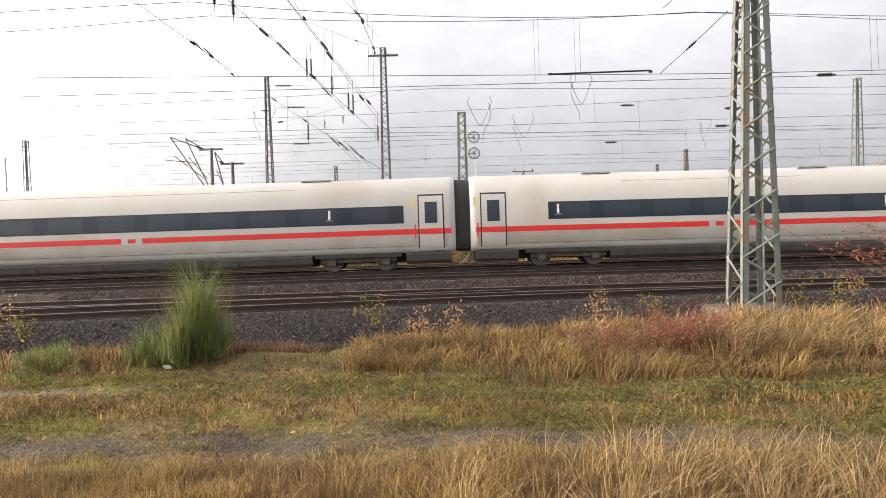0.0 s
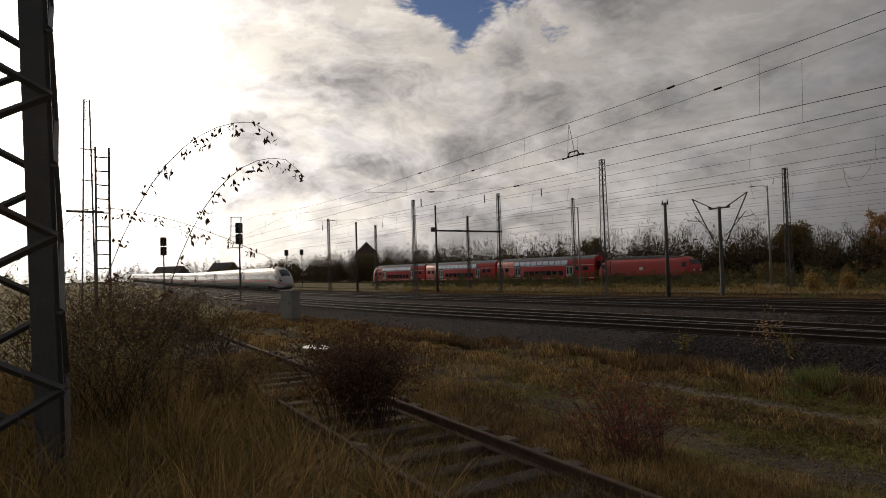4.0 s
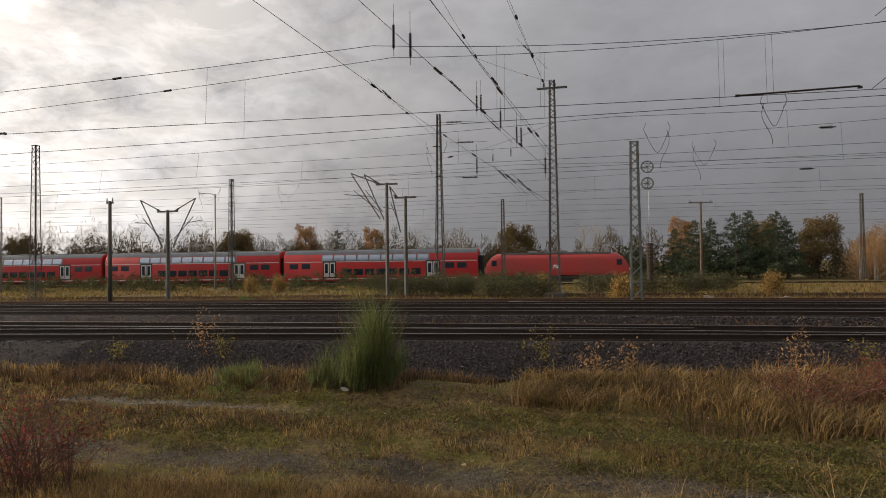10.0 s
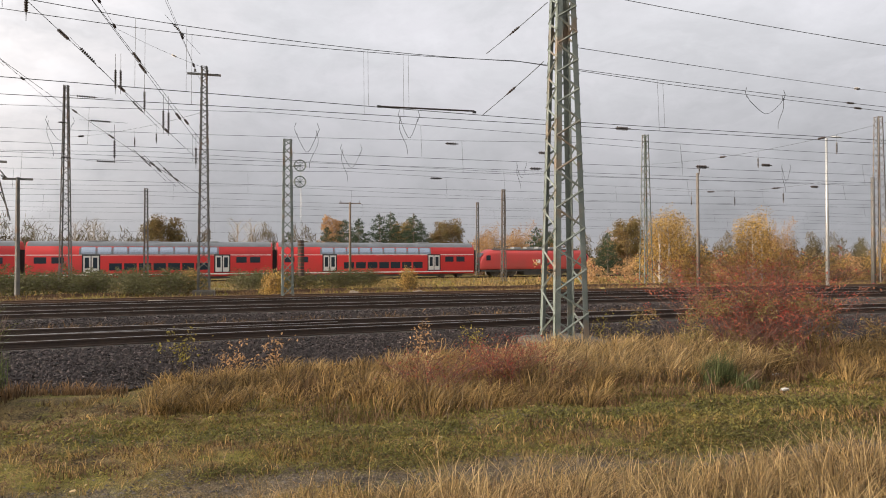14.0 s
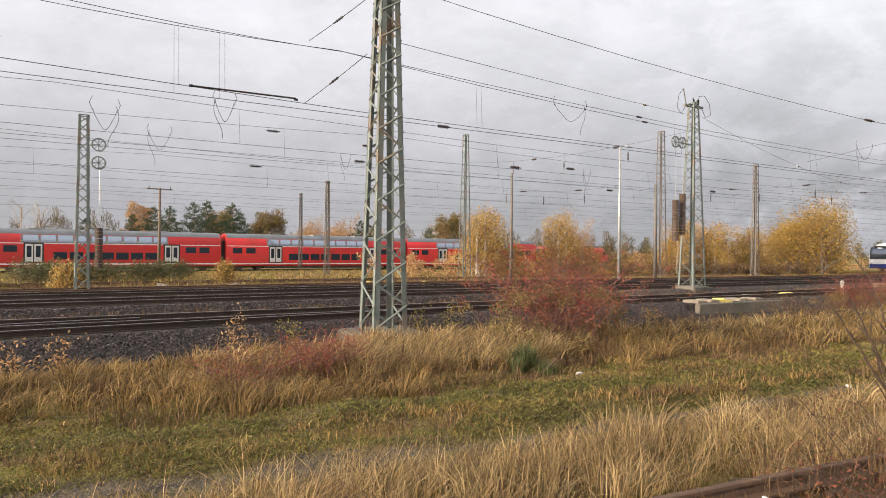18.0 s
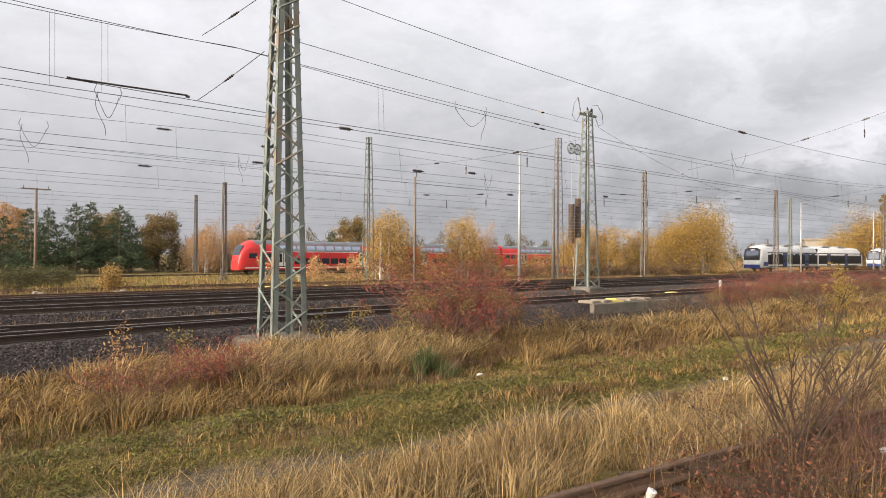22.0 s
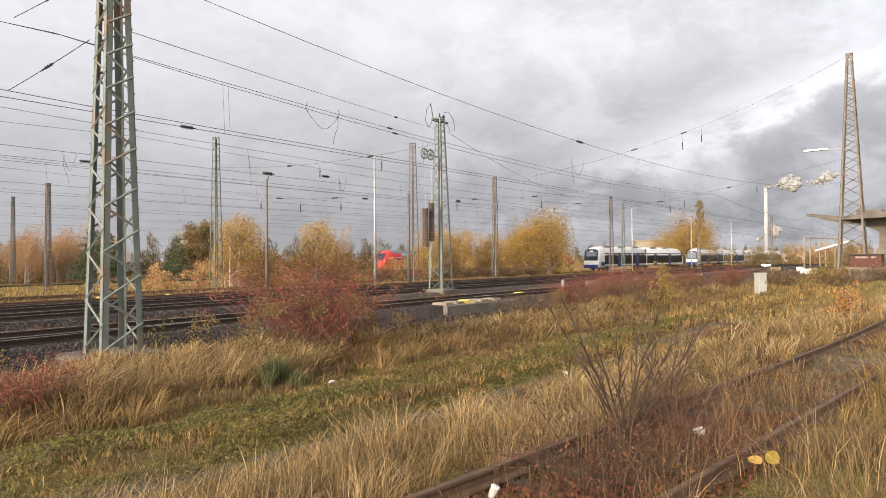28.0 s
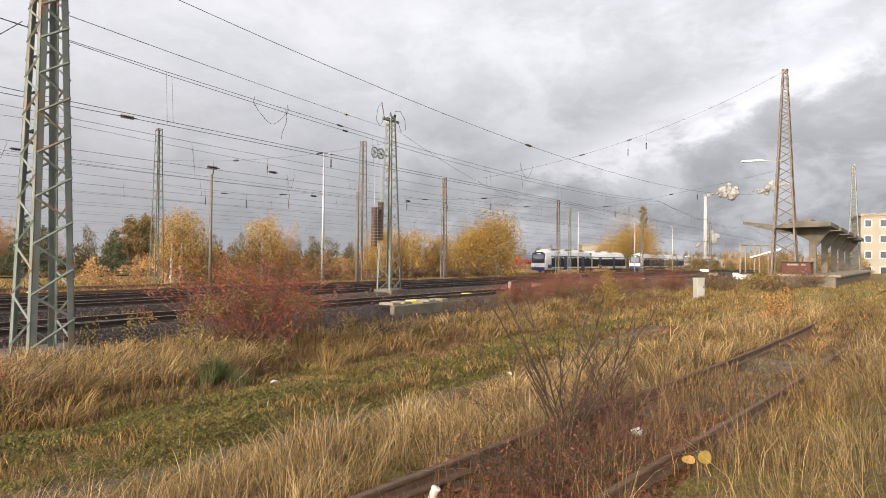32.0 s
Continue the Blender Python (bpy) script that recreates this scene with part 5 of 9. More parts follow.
    part("panel_seam", nose_line([(24.35, 1.93), (24.6, 1.84), (25.0, 1.62), (25.3, 1.35), (25.42, 1.05), (25.42, 0.75)], 0.02), M_seam, root)
    part("panel_seam", nose_line([(25.45, 1.0), (26.0, 0.98), (27.0, 0.92)], 0.01), M_seam, root)
    part("panel_seam", nose_line([(28.0, 1.5), (28.1, 1.3), (28.12, 1.1)], 0.012), M_seam, root)
    part("nose_lamp", nose_panel(27.1, 27.75, lambda x: 1.62 - (x - 27.1) * 0.25, lambda x: 2.0 - (x - 27.1) * 0.55, 0.008, 5, 2), M_pane, root, "slim headlight cover")
    text_one(root, 4.0, 2.35, -1.425)
    text_one(root, 18.2, 2.35, -1.425)
    return root


ice_cars = [ice_end(pose(0, 0, 0))]
ice_cars.append(ice_mid(pose(0, 0, 0)))
for i in range(10):
    ice_cars.append(copy_thing(ice_cars[1], pose(0, 0, 0)))

# -- red double-deck regional train
DOSTO = rounded([(0.0, 0.45), (1.25, 0.45), (1.36, 0.60), (1.39, 1.2), (1.39, 3.2), (1.30, 3.75), (1.05, 4.25), (0.70, 4.50), (0.0, 4.62)], 1)
RED_GROUP = "cars of the red double-deck train"


def dosto(m, cab=False, name="double_deck_coach", label="red double-deck coach with grey roof and white lines"):
    root = empty(name, m, label, "train car", RED_GROUP)
    L = 26.8
    if cab:
        rings = []
        for x, top, w in ((0.05, 1.7, 0.80), (0.16, 2.5, 0.86), (0.42, 3.2, 0.92), (0.66, 3.6, 0.95), (0.95, 3.95, 0.97), (1.35, 4.3, 0.99), (1.8, 4.52, 1.0), (2.4, 4.62, 1.0)):
            k = (top - 0.45) / (4.62 - 0.45)
            rings.append([(x, y, 0.45 + (z - 0.45) * k) for _, y, z in ring_of(DOSTO, x, w)])
    else:
        rings = [ring_of(DOSTO, 0.25, 0.96, 0.99, 0.4), ring_of(DOSTO, 0.45)]
    rings += [ring_of(DOSTO, L - 0.45), ring_of(DOSTO, L - 0.25, 0.96, 0.99, 0.4)]
    part("body", shell(rings), M_red, root, smooth=True)
    x0 = 2.4 if cab else 0.4
    roof = Geo()
    top = [(y, z) for y, z in DOSTO if z > 3.9]
    prof = [(side_at(DOSTO, 4.02), 4.02)] + top
    roof.loft([[(x, -y * 1.004, z + 0.012) for y, z in prof] + [(x, y * 1.004, z + 0.012) for y, z in reversed(prof[:-1])] for x in (x0, L - 0.4)], closed=False)
    part("roof", roof, M_coach_roof, root, "blue-grey roof")
    for z0, z1 in ((3.0, 3.08), (0.72, 0.86)):
        part("white_line", panel(DOSTO, (x0 + (1.0 if cab else 0.0)) if z0 > 2 else 0.9, L - 0.4, z0, z1, 0.004, (-1,), rows=1), M_white_mark, root)
    # upper deck windows between the doors, slanted under the roof edge
    n = 9
    a, b = 5.6, L - 6.6
    part("window_band", panel(DOSTO, a - 0.1, b + 0.1, 3.10, 4.0, 0.006, (-1,)), M_coach_roof, root, "grey upper window band")
    for i in range(n):
        w = (b - a) / n
        part("window_pane", panel(DOSTO, a + i * w + 0.12, a + (i + 1) * w - 0.10, 3.20, 3.93, 0.014, (-1,)), M_pane_sky, root, "upper deck window with sky shine put into its tint")
    a, b = 8.4, L - 7.6
    for i in range(7):
        w = (b - a) / 7
        part("window_pane", panel(DOSTO, a + i * w + 0.12, a + (i + 1) * w - 0.12, 1.28, 2.1, 0.012, (-1,), rows=2), M_pane, root, "dark lower deck window")
    for x in (6.7, L - 6.1):
        door(root, DOSTO, x, 1.75, 0.95, 3.05, M_door_grey, None, (0.28, 0.86), double=True)
    for x in (1.7 if not cab else 2.05, 3.4 if not cab else 4.6, L - 3.9, L - 2.3):
        part("window_pane", panel(DOSTO, x - 0.6, x + 0.6, 2.1, 2.8, 0.012, (-1,), rows=2), M_pane, root, "dark mid-level window")
    part("underframe", Geo().loft([ring_of([(0, 0.2), (1.2, 0.2), (1.28, 0.46), (0, 0.46)], 5.2), ring_of([(0, 0.2), (1.2, 0.2), (1.28, 0.46), (0, 0.46)], L - 5.2)]), M_skirt, root)
    bogie(root, 3.4, 2.5)
    bogie(root, L - 3.4, 2.5)
    part("gangway", Geo().box((L, 0, 2.2), (0.6, 1.6, 2.9)), M_seam, root, "black gangway bellows")
    for x in (7.0, 13.0, 19.5):
        part("roof_vent", Geo().slab((x, 0, 4.64), (1.6, 1.0, 0.14), 0.05), M_roof, root)
    if cab:
        part("windscreen", Geo().loft([[(x, y, z) for y in (-0.95, 0, 0.95)] for x, z in ((0.15, 2.52), (0.38, 3.18), (0.62, 3.62), (0.9, 3.94))], closed=False), M_dark_band, root, "dark raked windscreen")
        part("destination_line", panel(DOSTO, 5.5, L - 7.0, 3.24, 3.30, 0.01, (-1,), rows=1), M_yellow, root, "yellow first class line")
    return root


LOCO = rounded([(0.0, 0.95), (1.40, 0.95), (1.48, 1.1), (1.48, 2.9), (1.38, 3.35), (1.10, 3.65), (0.0, 3.80)], 1)


def loco(m):
    root = empty("electric_locomotive", m, "red electric locomotive with grey roof gear", "locomotive", RED_GROUP)
    L = 18.9
    rings = []
    for x, top, w in ((0.55, 2.0, 0.86), (0.75, 2.7, 0.93), (1.2, 3.3, 0.97), (2.0, 3.78, 1.0), (2.6, 3.80, 1.0), (L - 2.6, 3.80, 1.0), (L - 2.0, 3.78, 1.0), (L - 1.2, 3.3, 0.97), (L - 0.75, 2.7, 0.93), (L - 0.55, 2.0, 0.86)):
        k = (top - 0.95) / 2.85
        rings.append([(x, y, 0.95 + (z - 0.95) * k) for _, y, z in ring_of(LOCO, x, w)])
    part("body", shell(rings), M_oldred, root, smooth=True)
    part("roof", Geo().loft([[(x, y, z) for y, z in ((-1.1, 3.67), (-0.7, 3.9), (0.7, 3.9), (1.1, 3.67))] for x in (2.7, L - 2.7)]), M_skirt, root, "dark grey roof panels")
    for x in (6.6, 8.6, 10.4, 12.2):
        part("roof_box", Geo().slab((x, 0, 3.98), (1.1, 1.3, 0.28), 0.06), M_roof, root, "grey roof equipment")
    part("frame", Geo().box((L / 2, 0, 0.82), (L - 1.4, 2.7, 0.26)), M_skirt, root)
    part("underfloor_box", Geo().slab((L / 2, 0, 0.5), (4.2, 2.4, 0.6), 0.05), M_skirt, root)
    for x in (4.3, L - 4.3):
        bogie(root, x, 2.6, 0.6)
    for x in (1.75, L - 1.75):
        part("cab_window", panel(LOCO, x - 0.32, x + 0.32, 2.25, 2.95, 0.012, (-1,), rows=2), M_pane, root, "cab side window")
    for s in (0, 1):
        x = 0.9 if not s else L - 0.9
        d = -1 if not s else 1
        g = Geo().loft([[(x + d * k, y, z) for y in (-1.1, 0, 1.1)] for k, z in ((0.18, 2.72), (-0.26, 3.28))], closed=False)
        part("windscreen", g, M_dark_band, root, "dark windscreen")
        for y in (-0.95, 0.95):
            part("buffer", Geo().rod((x + d * 0.3, y, 1.05), (x + d * 0.85, y, 1.05), 0.12, 8).rod((x + d * 0.85, y, 1.05), (x + d * 0.93, y, 1.05), 0.25, 10), M_bogie, root)
            part("headlight", Geo().rod((x + d * 0.34, y * 0.8, 1.75), (x + d * 0.44, y * 0.8, 1.75), 0.16, 10), M_white_mark, root, "round headlight cluster")
    part("emblem", panel(LOCO, 9.1, 9.8, 1.9, 2.35, 0.01, (-1,), rows=1), M_white_mark, root, "small pale emblem")
    for x, up in ((4.6, 0.25), (L - 4.6, 0.25)):
        g = Geo()
        g.rod((x - 0.9, -0.5, 3.95), (x + 0.8, -0.3, 3.95 + up), 0.035, 5)
        g.rod((x - 0.9, 0.5, 3.95), (x + 0.8, 0.3, 3.95 + up), 0.035, 5)
        g.rod((x + 0.8, 0, 3.95 + up), (x - 0.8, 0, 4.15 + up), 0.03, 5)
        g.rod((x - 0.8, -0.9, 4.15 + up), (x - 0.8, 0.9, 4.15 + up), 0.03, 5)
        part("pantograph", g, M_steel_dark, root, "folded pantograph")
        for k in (-1.0, 1.0):
            part("insulator", insulator(Geo(), (x + k, 0.6, 3.9), (0, 0, 1), 3, 0.08), M_insulator, root)
    return root


red_loco = loco(pose(0, 0, 0))
red_coaches = [dosto(pose(0, 0, 0))]
red_coaches.append(copy_thing(red_coaches[0], pose(0, 0, 0)))
red_coaches.append(dosto(pose(0, 0, 0), True, "double_deck_driving_trailer", "red double-deck driving trailer with sloping cab end"))

# -- parked white and blue diesel units
UNIT = rounded([(0.0, 0.55), (1.20, 0.55), (1.33, 0.75), (1.37, 1.3), (1.37, 2.6), (1.28, 3.2), (1.05, 3.65), (0.6, 3.95), (0.0, 4.05)], 1)


def unit(m):
    root = empty("railcar_unit", m, "parked white railcar with a black front window and navy apron", "train", "parked railcars")
    L = 54.0
    for x0, x1, flip in ((0, 20.9, False), (20.9, 41.8, True)):
        body = [(0.0, 1.5, 0.93), (0.05, 2.5, 0.94), (0.22, 3.3, 0.97), (0.55, 3.75, 0.985), (1.2, 4.0, 1.0), (2.2, 4.05, 1.0)]
        rings = []
        for x, top, w in body:
            k = (top - 0.55) / 3.5
            rings.append([(x, y, 0.55 + (z - 0.55) * k) for _, y, z in ring_of(UNIT, x, w)])
        rings += [ring_of(UNIT, 20.5), ring_of(UNIT, 20.65, 0.95)]
        if flip:
            rings = [[(41.8 - x, y, z) for x, y, z in r] for r in reversed(rings)]
        part("body", shell(rings), M_unit_white, root, smooth=True)
    part("gangway", Geo().box((20.9, 0, 2.2), (0.7, 2.3, 3.0)), M_seam, root)
    part("window_band", panel(UNIT, 2.3, 20.6, 1.12, 3.55, 0.008, (-1,)), M_unit_band, root, "black window band")
    part("window_band", panel(UNIT, 21.2, 41.0, 1.12, 3.55, 0.008, (-1,)), M_unit_band, root, "black window band")
    for i in range(8):
        a = 3.4 + i * 2.1
        part("window_pane", panel(UNIT, a, a + 1.6, 1.6, 2.75, 0.014, (-1,), rows=2), M_unit_band, root)
    for x in (8.3, 16.4, 25.6, 33.6):
        door(root, UNIT, x, 1.5, 0.65, 2.85, M_navy, None, (0.35, 0.88), double=True)
    part("lower_stripe", panel(UNIT, 3.0, 20.4, 0.80, 1.20, 0.006, (-1,), rows=1), M_olive_band, root, "pale olive band along the sill")
    part("lower_stripe", panel(UNIT, 21.4, 39.0, 0.80, 1.20, 0.006, (-1,), rows=1), M_olive_band, root, "pale olive band along the sill")
    part("cab_side", panel(UNIT, 0.9, 2.5, 0.62, 1.5, 0.008, (-1,), rows=3), M_navy, root, "navy blue cab panel")
    g = Geo().loft([[(x, y, z) for y in (-0.92, -0.5, 0, 0.5, 0.92)] for x, z in ((-0.02, 1.95), (0.02, 2.45), (0.16, 3.1), (0.24, 3.3))], closed=False)
    s = Geo().loft([[(x, y, z) for y in (-1.18, -0.6, 0, 0.6, 1.18)] for x, z in ((-0.005, 1.75), (0.035, 2.45), (0.17, 3.1), (0.32, 3.42))], closed=False)
    part("windscreen_surround", s, M_seam, root, "black surround of the windscreen")
    part("windscreen", g, M_screen, root, "large windscreen reflecting the sky")
    part("destination_board", Geo().box((0.33, 0, 3.5), (0.25, 1.5, 0.22)), M_seam, root, "black destination board")
    part("side_lower", panel(UNIT, 2.6, 39.2, 0.56, 0.80, 0.007, (-1,), rows=2), M_skirt, root, "dark dirty sill")
    part("front_apron", Geo().slab((0.22, 0, 0.82), (0.52, 2.5, 0.62), 0.08), M_navy, root, "navy blue apron")
    for y in (-0.85, 0.85):
        part("headlight", Geo().rod((0.0, y, 1.45), (-0.04, y, 1.45), 0.13, 8), M_white_mark, root, "round headlight")
    for x in (3.6, 20.9, 38.2):
        bogie(root, x, 2.0)
    for x in (5.0, 11.0, 17.0, 26.0, 33.0):
        part("roof_unit", Geo().slab((x, 0, 4.1), (3.2, 1.5, 0.22), 0.06), M_roof, root, "roof equipment box")
    return root


first_unit = unit(pose(98.0, 46.5, -0.42))
copy_thing(first_unit, pose(150.0, 46.5, -0.42))
copy_thing(first_unit, pose(200.0, 46.5, -0.42))


# ---- overhead wires ----
def sag_line(p, q, sag, n=12):
    p, q = Vector(p), Vector(q)
    return [p.lerp(q, i / n) - Vector((0, 0, sag * 4 * (i / n) * (1 - i / n))) for i in range(n + 1)]


def catenary(y, contact, carrier, spans, label, slope=0.0, r=0.009, twin=0.0):
    """Contact wire with a sagging carrier wire and droppers, along the track."""
    t = empty("overhead_line", pose(0, 0, 0), label, "overhead wire", "contact lines")
    xs = [spans[0] + (spans[1] - spans[0]) * i / spans[2] for i in range(spans[2] + 1)]
    line, low, drops = [], [], Geo()
    for a, b in zip(xs, xs[1:]):
        seg = sag_line((a, y + slope * a + 0.2, carrier), (b, y + slope * b + 0.2, carrier), (carrier - contact) * 0.32, 10)
        line += seg[:-1]
        for i in (1, 3, 5, 7, 9):
            p = seg[i]
            drops.path([p, (p.x, p.y - 0.2, contact)], 0.006, 3)
    line.append(seg[-1])
    low = [(x, y + slope * x + (0.2 if i % 2 else -0.2), contact) for i, x in enumerate(xs)]
    part("carrier_wire", Geo().path(line, r, 4), M_wire, t)
    part("contact_wire", Geo().path(low, r, 4), M_wire, t)
    part("dropper_set", drops, M_wire, t)["kind"] = "stuff"
    if twin:
        part("contact_wire", Geo().path([(x, yy + twin, contact + 0.12) for x, yy, _ in low], r, 4), M_wire, t)
    return t


CONTACT_LABEL = "thin overhead contact line with carrier and droppers"
SUPPORTS = [-304.0, -244.0, -184.0, -124.0, -66.0, -6.5, 7.3, 67.0, 127.0, 187.0, 247.0, 307.0]


def front_line(side, contact, carrier, sag, label):
    """Contact line over the front tracks, hung from the masts at SUPPORTS."""
    t = empty("overhead_line", pose(0, 0, 0), label, "overhead wire", "contact lines")
    line, drops = [], Geo()
    for a, b in zip(SUPPORTS, SUPPORTS[1:]):
        za, zb = carrier - 0.25 * (a == 7.3), carrier - 0.25 * (b == 7.3)
        seg = sag_line((a, side(a) + 0.1, za), (b, side(b) + 0.1, zb), sag if b - a > 20 else sag * 0.25, 12)
        seg = [Vector((p.x, side(p.x) + 0.1, p.z)) for p in seg]
        line += seg[:-1]
        for i in (1, 3, 5, 7, 9, 11) if b - a > 20 else (3, 4, 8, 9):
            p = seg[i]
            drops.path([p, (p.x, p.y - 0.1, contact)], 0.005, 3)
    line.append(seg[-1])
    part("carrier_wire", Geo().path(line, 0.009, 4), M_wire, t)
    part("contact_wire", Geo().path([(x, side(x), contact) for x in [-304.0, -66.0] + [float(q) for q in np.arange(-44, 15, 4.0)] + [67.0, 307.0]], 0.010, 4), M_wire, t)
    part("dropper_set", drops, M_wire, t)["kind"] = "stuff"
    for x in (-30.0, -14.5, 20.0):
        part("clamp", Geo().rod((x, side(x) + 0.1, float(np.interp(x, [p.x for p in line], [p.z for p in line]))), (x + 0.28, side(x) + 0.1, float(np.interp(x + 0.28, [p.x for p in line], [p.z for p in line]))), 0.035, 6), M_insulator, t)
    return t


front_line(lambda x: min(float(branch_y(x)), 18.3), 5.88, 7.85, 1.0, CONTACT_LABEL)
front_line(lambda x: 18.6, 5.83, 8.0, 0.85, CONTACT_LABEL)
catenary(TRACK_B, 5.75, 7.25, (-300.0, 300.0, 10), CONTACT_LABEL)
catenary(TRACK_C, 5.8, 7.5, (-285.0, 315.0, 10), CONTACT_LABEL, twin=-0.5)
catenary(34.5, 5.5, 7.0, (-305.0, 295.0, 10), CONTACT_LABEL)
catenary(39.5, 5.5, 7.0, (-295.0, 305.0, 10), CONTACT_LABEL)
catenary(47.0, 5.4, 6.8, (-300.0, 300.0, 10), CONTACT_LABEL, slope=0.02)
catenary(55.0, 5.3, 6.7, (-310.0, 290.0, 10), CONTACT_LABEL, slope=0.03)
catenary(64.0, 5.2, 6.6, (-300.0, 300.0, 10), CONTACT_LABEL, slope=0.05)
catenary(84.0, 4.9, 6.4, (-300.0, 300.0, 10), CONTACT_LABEL, slope=RED_SLOPE)


def cross_span(p, q, sag, strings, label, r=0.012, hang=(), fat=0.078):
    """A cross-span wire between masts; strings: where insulator strings sit on it; hang: hangers below it."""
    t = empty("cross_span_wire", pose(0, 0, 0), label, "overhead wire", "cross spans")
    pts = sag_line(p, q, sag, 24)
    part("span_wire", Geo().path(pts, r, 4), M_wire, t)
    d = (Vector(q) - Vector(p)).normalized()

    def at(k):
        i = min(int(k * 24), 23)
        return pts[i].lerp(pts[i + 1], k * 24 - i)
    for k, n in strings:
        part("insulator", insulator(Geo(), at(k), (pts[min(int(k * 24) + 1, 24)] - pts[int(k * 24)]), n + 2, fat * 0.9, 0.10), M_insulator, t, "string of dark insulators")
    for k, drop in hang:
        a = at(k)
        g = Geo().path([a, a - Vector((0, 0, drop))], 0.007, 3)
        part("hanger", g, M_wire, t)
        part("insulator", insulator(Geo(), a - Vector((0, 0, drop)), (0, 0, -1), 6, 0.06, 0.085), M_insulator, t, "hanging insulator")
    return t


SPAN_LABEL = "slack cross-span wire with dark insulators between masts"
cross_span((-13.2, -5.0, 11.6), (-15.0, 56.5, 13.6), 0.0, [(0.70, 6), (0.755, 5)], SPAN_LABEL, 0.014)
cross_span((-14.55, 41.5, 13.1), (-15.0, 56.5, 12.9), 0.0, [(0.3, 3)], SPAN_LABEL, 0.009)
cross_span((-14.4, -5.0, 15.2), (-3.75, 43.5, 7.6), 0.0, [(0.66, 5), (0.76, 4), (0.87, 3)], SPAN_LABEL, 0.011)
cross_span((-15.0, 56.5, 13.7), (-3.75, 43.5, 5.6), 0.1, [(0.06, 5), (0.36, 5), (0.66, 4), (0.82, 3)], SPAN_LABEL, 0.014)
cross_span((-14.0, -5.0, 21.0), (-3.75, 43.5, 8.5), 0.0, [(0.80, 6), (0.90, 5)], SPAN_LABEL, 0.011)
cross_span((-14.4, -5.0, 20.7), (-3.75, 43.5, 8.9), 0.0, [(0.79, 6), (0.93, 4)], SPAN_LABEL, 0.011)
cross_span((-6.7, -5.0, 13.3), (-7.7, 38.0, 14.0), 0.0, [(0.90, 3), (0.985, 3)], SPAN_LABEL, 0.008)
cross_span((-7.7, 38.0, 14.0), (-3.75, 43.5, 13.75), 0.08, [(0.6, 1)], SPAN_LABEL, 0.008)
cross_span((-4.75, -5.0, 13.7), (-4.2, 43.3, 13.45), 0.0, [(0.74, 2), (0.86, 4)], SPAN_LABEL, 0.008)
cross_span((-5.3, -5.0, 14.1), (-3.75, 43.5, 12.4), 0.0, [(0.9, 2)], SPAN_LABEL, 0.008)
cross_span((-3.75, 43.5, 11.0), (-15.0, 56.5, 11.2), 0.3, [(0.85, 5)], SPAN_LABEL, 0.009, [(0.3, 0.7), (0.45, 0.7)])
cross_span((6.6, 14.75, 7.95), (6.05, 17.7, 7.55), 0.02, [(0.45, 1)], "short stay wire from the mast to the contact line", 0.009, fat=0.04)
cross_span((6.5, 14.75, 6.5), (6.05, 18.0, 5.88), 0.02, [(0.45, 1)], "short stay wire from the mast to the contact line", 0.009, fat=0.04)
cross_span((7.05, 14.85, 8.4), (67.6, 7.6, 8.4), 2.05, [(0.3, 2)], "long feeder wire along the tracks", 0.008, fat=0.06)
cross_span((7.4, 14.85, 6.95), (29.65, 24.0, 9.4), 0.05, [(0.72, 2)], "long feeder wire between masts", 0.008, fat=0.06)
cross_span((30.9, 24.0, 9.4), (82.0, 36.0, 8.9), 1.2, [(0.3, 2), (0.5, 2)], "long feeder wire between masts", 0.009, fat=0.06)
cross_span((67.6, 7.2, 19.6), (44.5, 26.0, 8.2), 1.2, [(0.55, 3), (0.7, 3)], SPAN_LABEL, 0.012, [(0.5, 0.8), (0.56, 0.8)])
cross_span((67.6, 7.2, 10.5), (82.0, 36.0, 8.2), 0.4, [(0.4, 3)], SPAN_LABEL, 0.01, [(0.3, 0.6), (0.6, 0.6)])
for x0, y0, z0, x1, y1, z1 in ((31.0, 48.5, 7.6, 36.2, 35.2, 6.8), (48.0, 41.5, 8.0, 48.5, 24.0, 7.2), (31.0, 48.5, 9.6, 30.2, 24.0, 8.6), (57.5, 38.3, 8.0, 60.0, 16.0, 7.0), (-64.4, 44.0, 9.4, -66.0, 17.0, 7.4), (-40.5, 38.2, 9.6, -41.0, 17.0, 7.3)):
    cross_span((x0, y0, z0), (x1, y1, z1), 0.5, [(0.4, 3), (0.75, 3)], SPAN_LABEL, 0.009, [(0.3, 0.5), (0.55, 0.5), (0.8, 0.5)])


def section_bar(x, y, z, n, label):
    """A long insulating bar in the contact line."""
    t = empty("section_insulator", pose(x, y, z), label, "insulator", "line insulators")
    part("bar", Geo().rod((-n, 0, 0), (n, 0, 0.03), 0.024, 6), M_insulator, t)
    for k in (-n, n):
        part("clamp", Geo().box((k, 0, 0), (0.10, 0.04, 0.06)), M_wire, t)
    return t


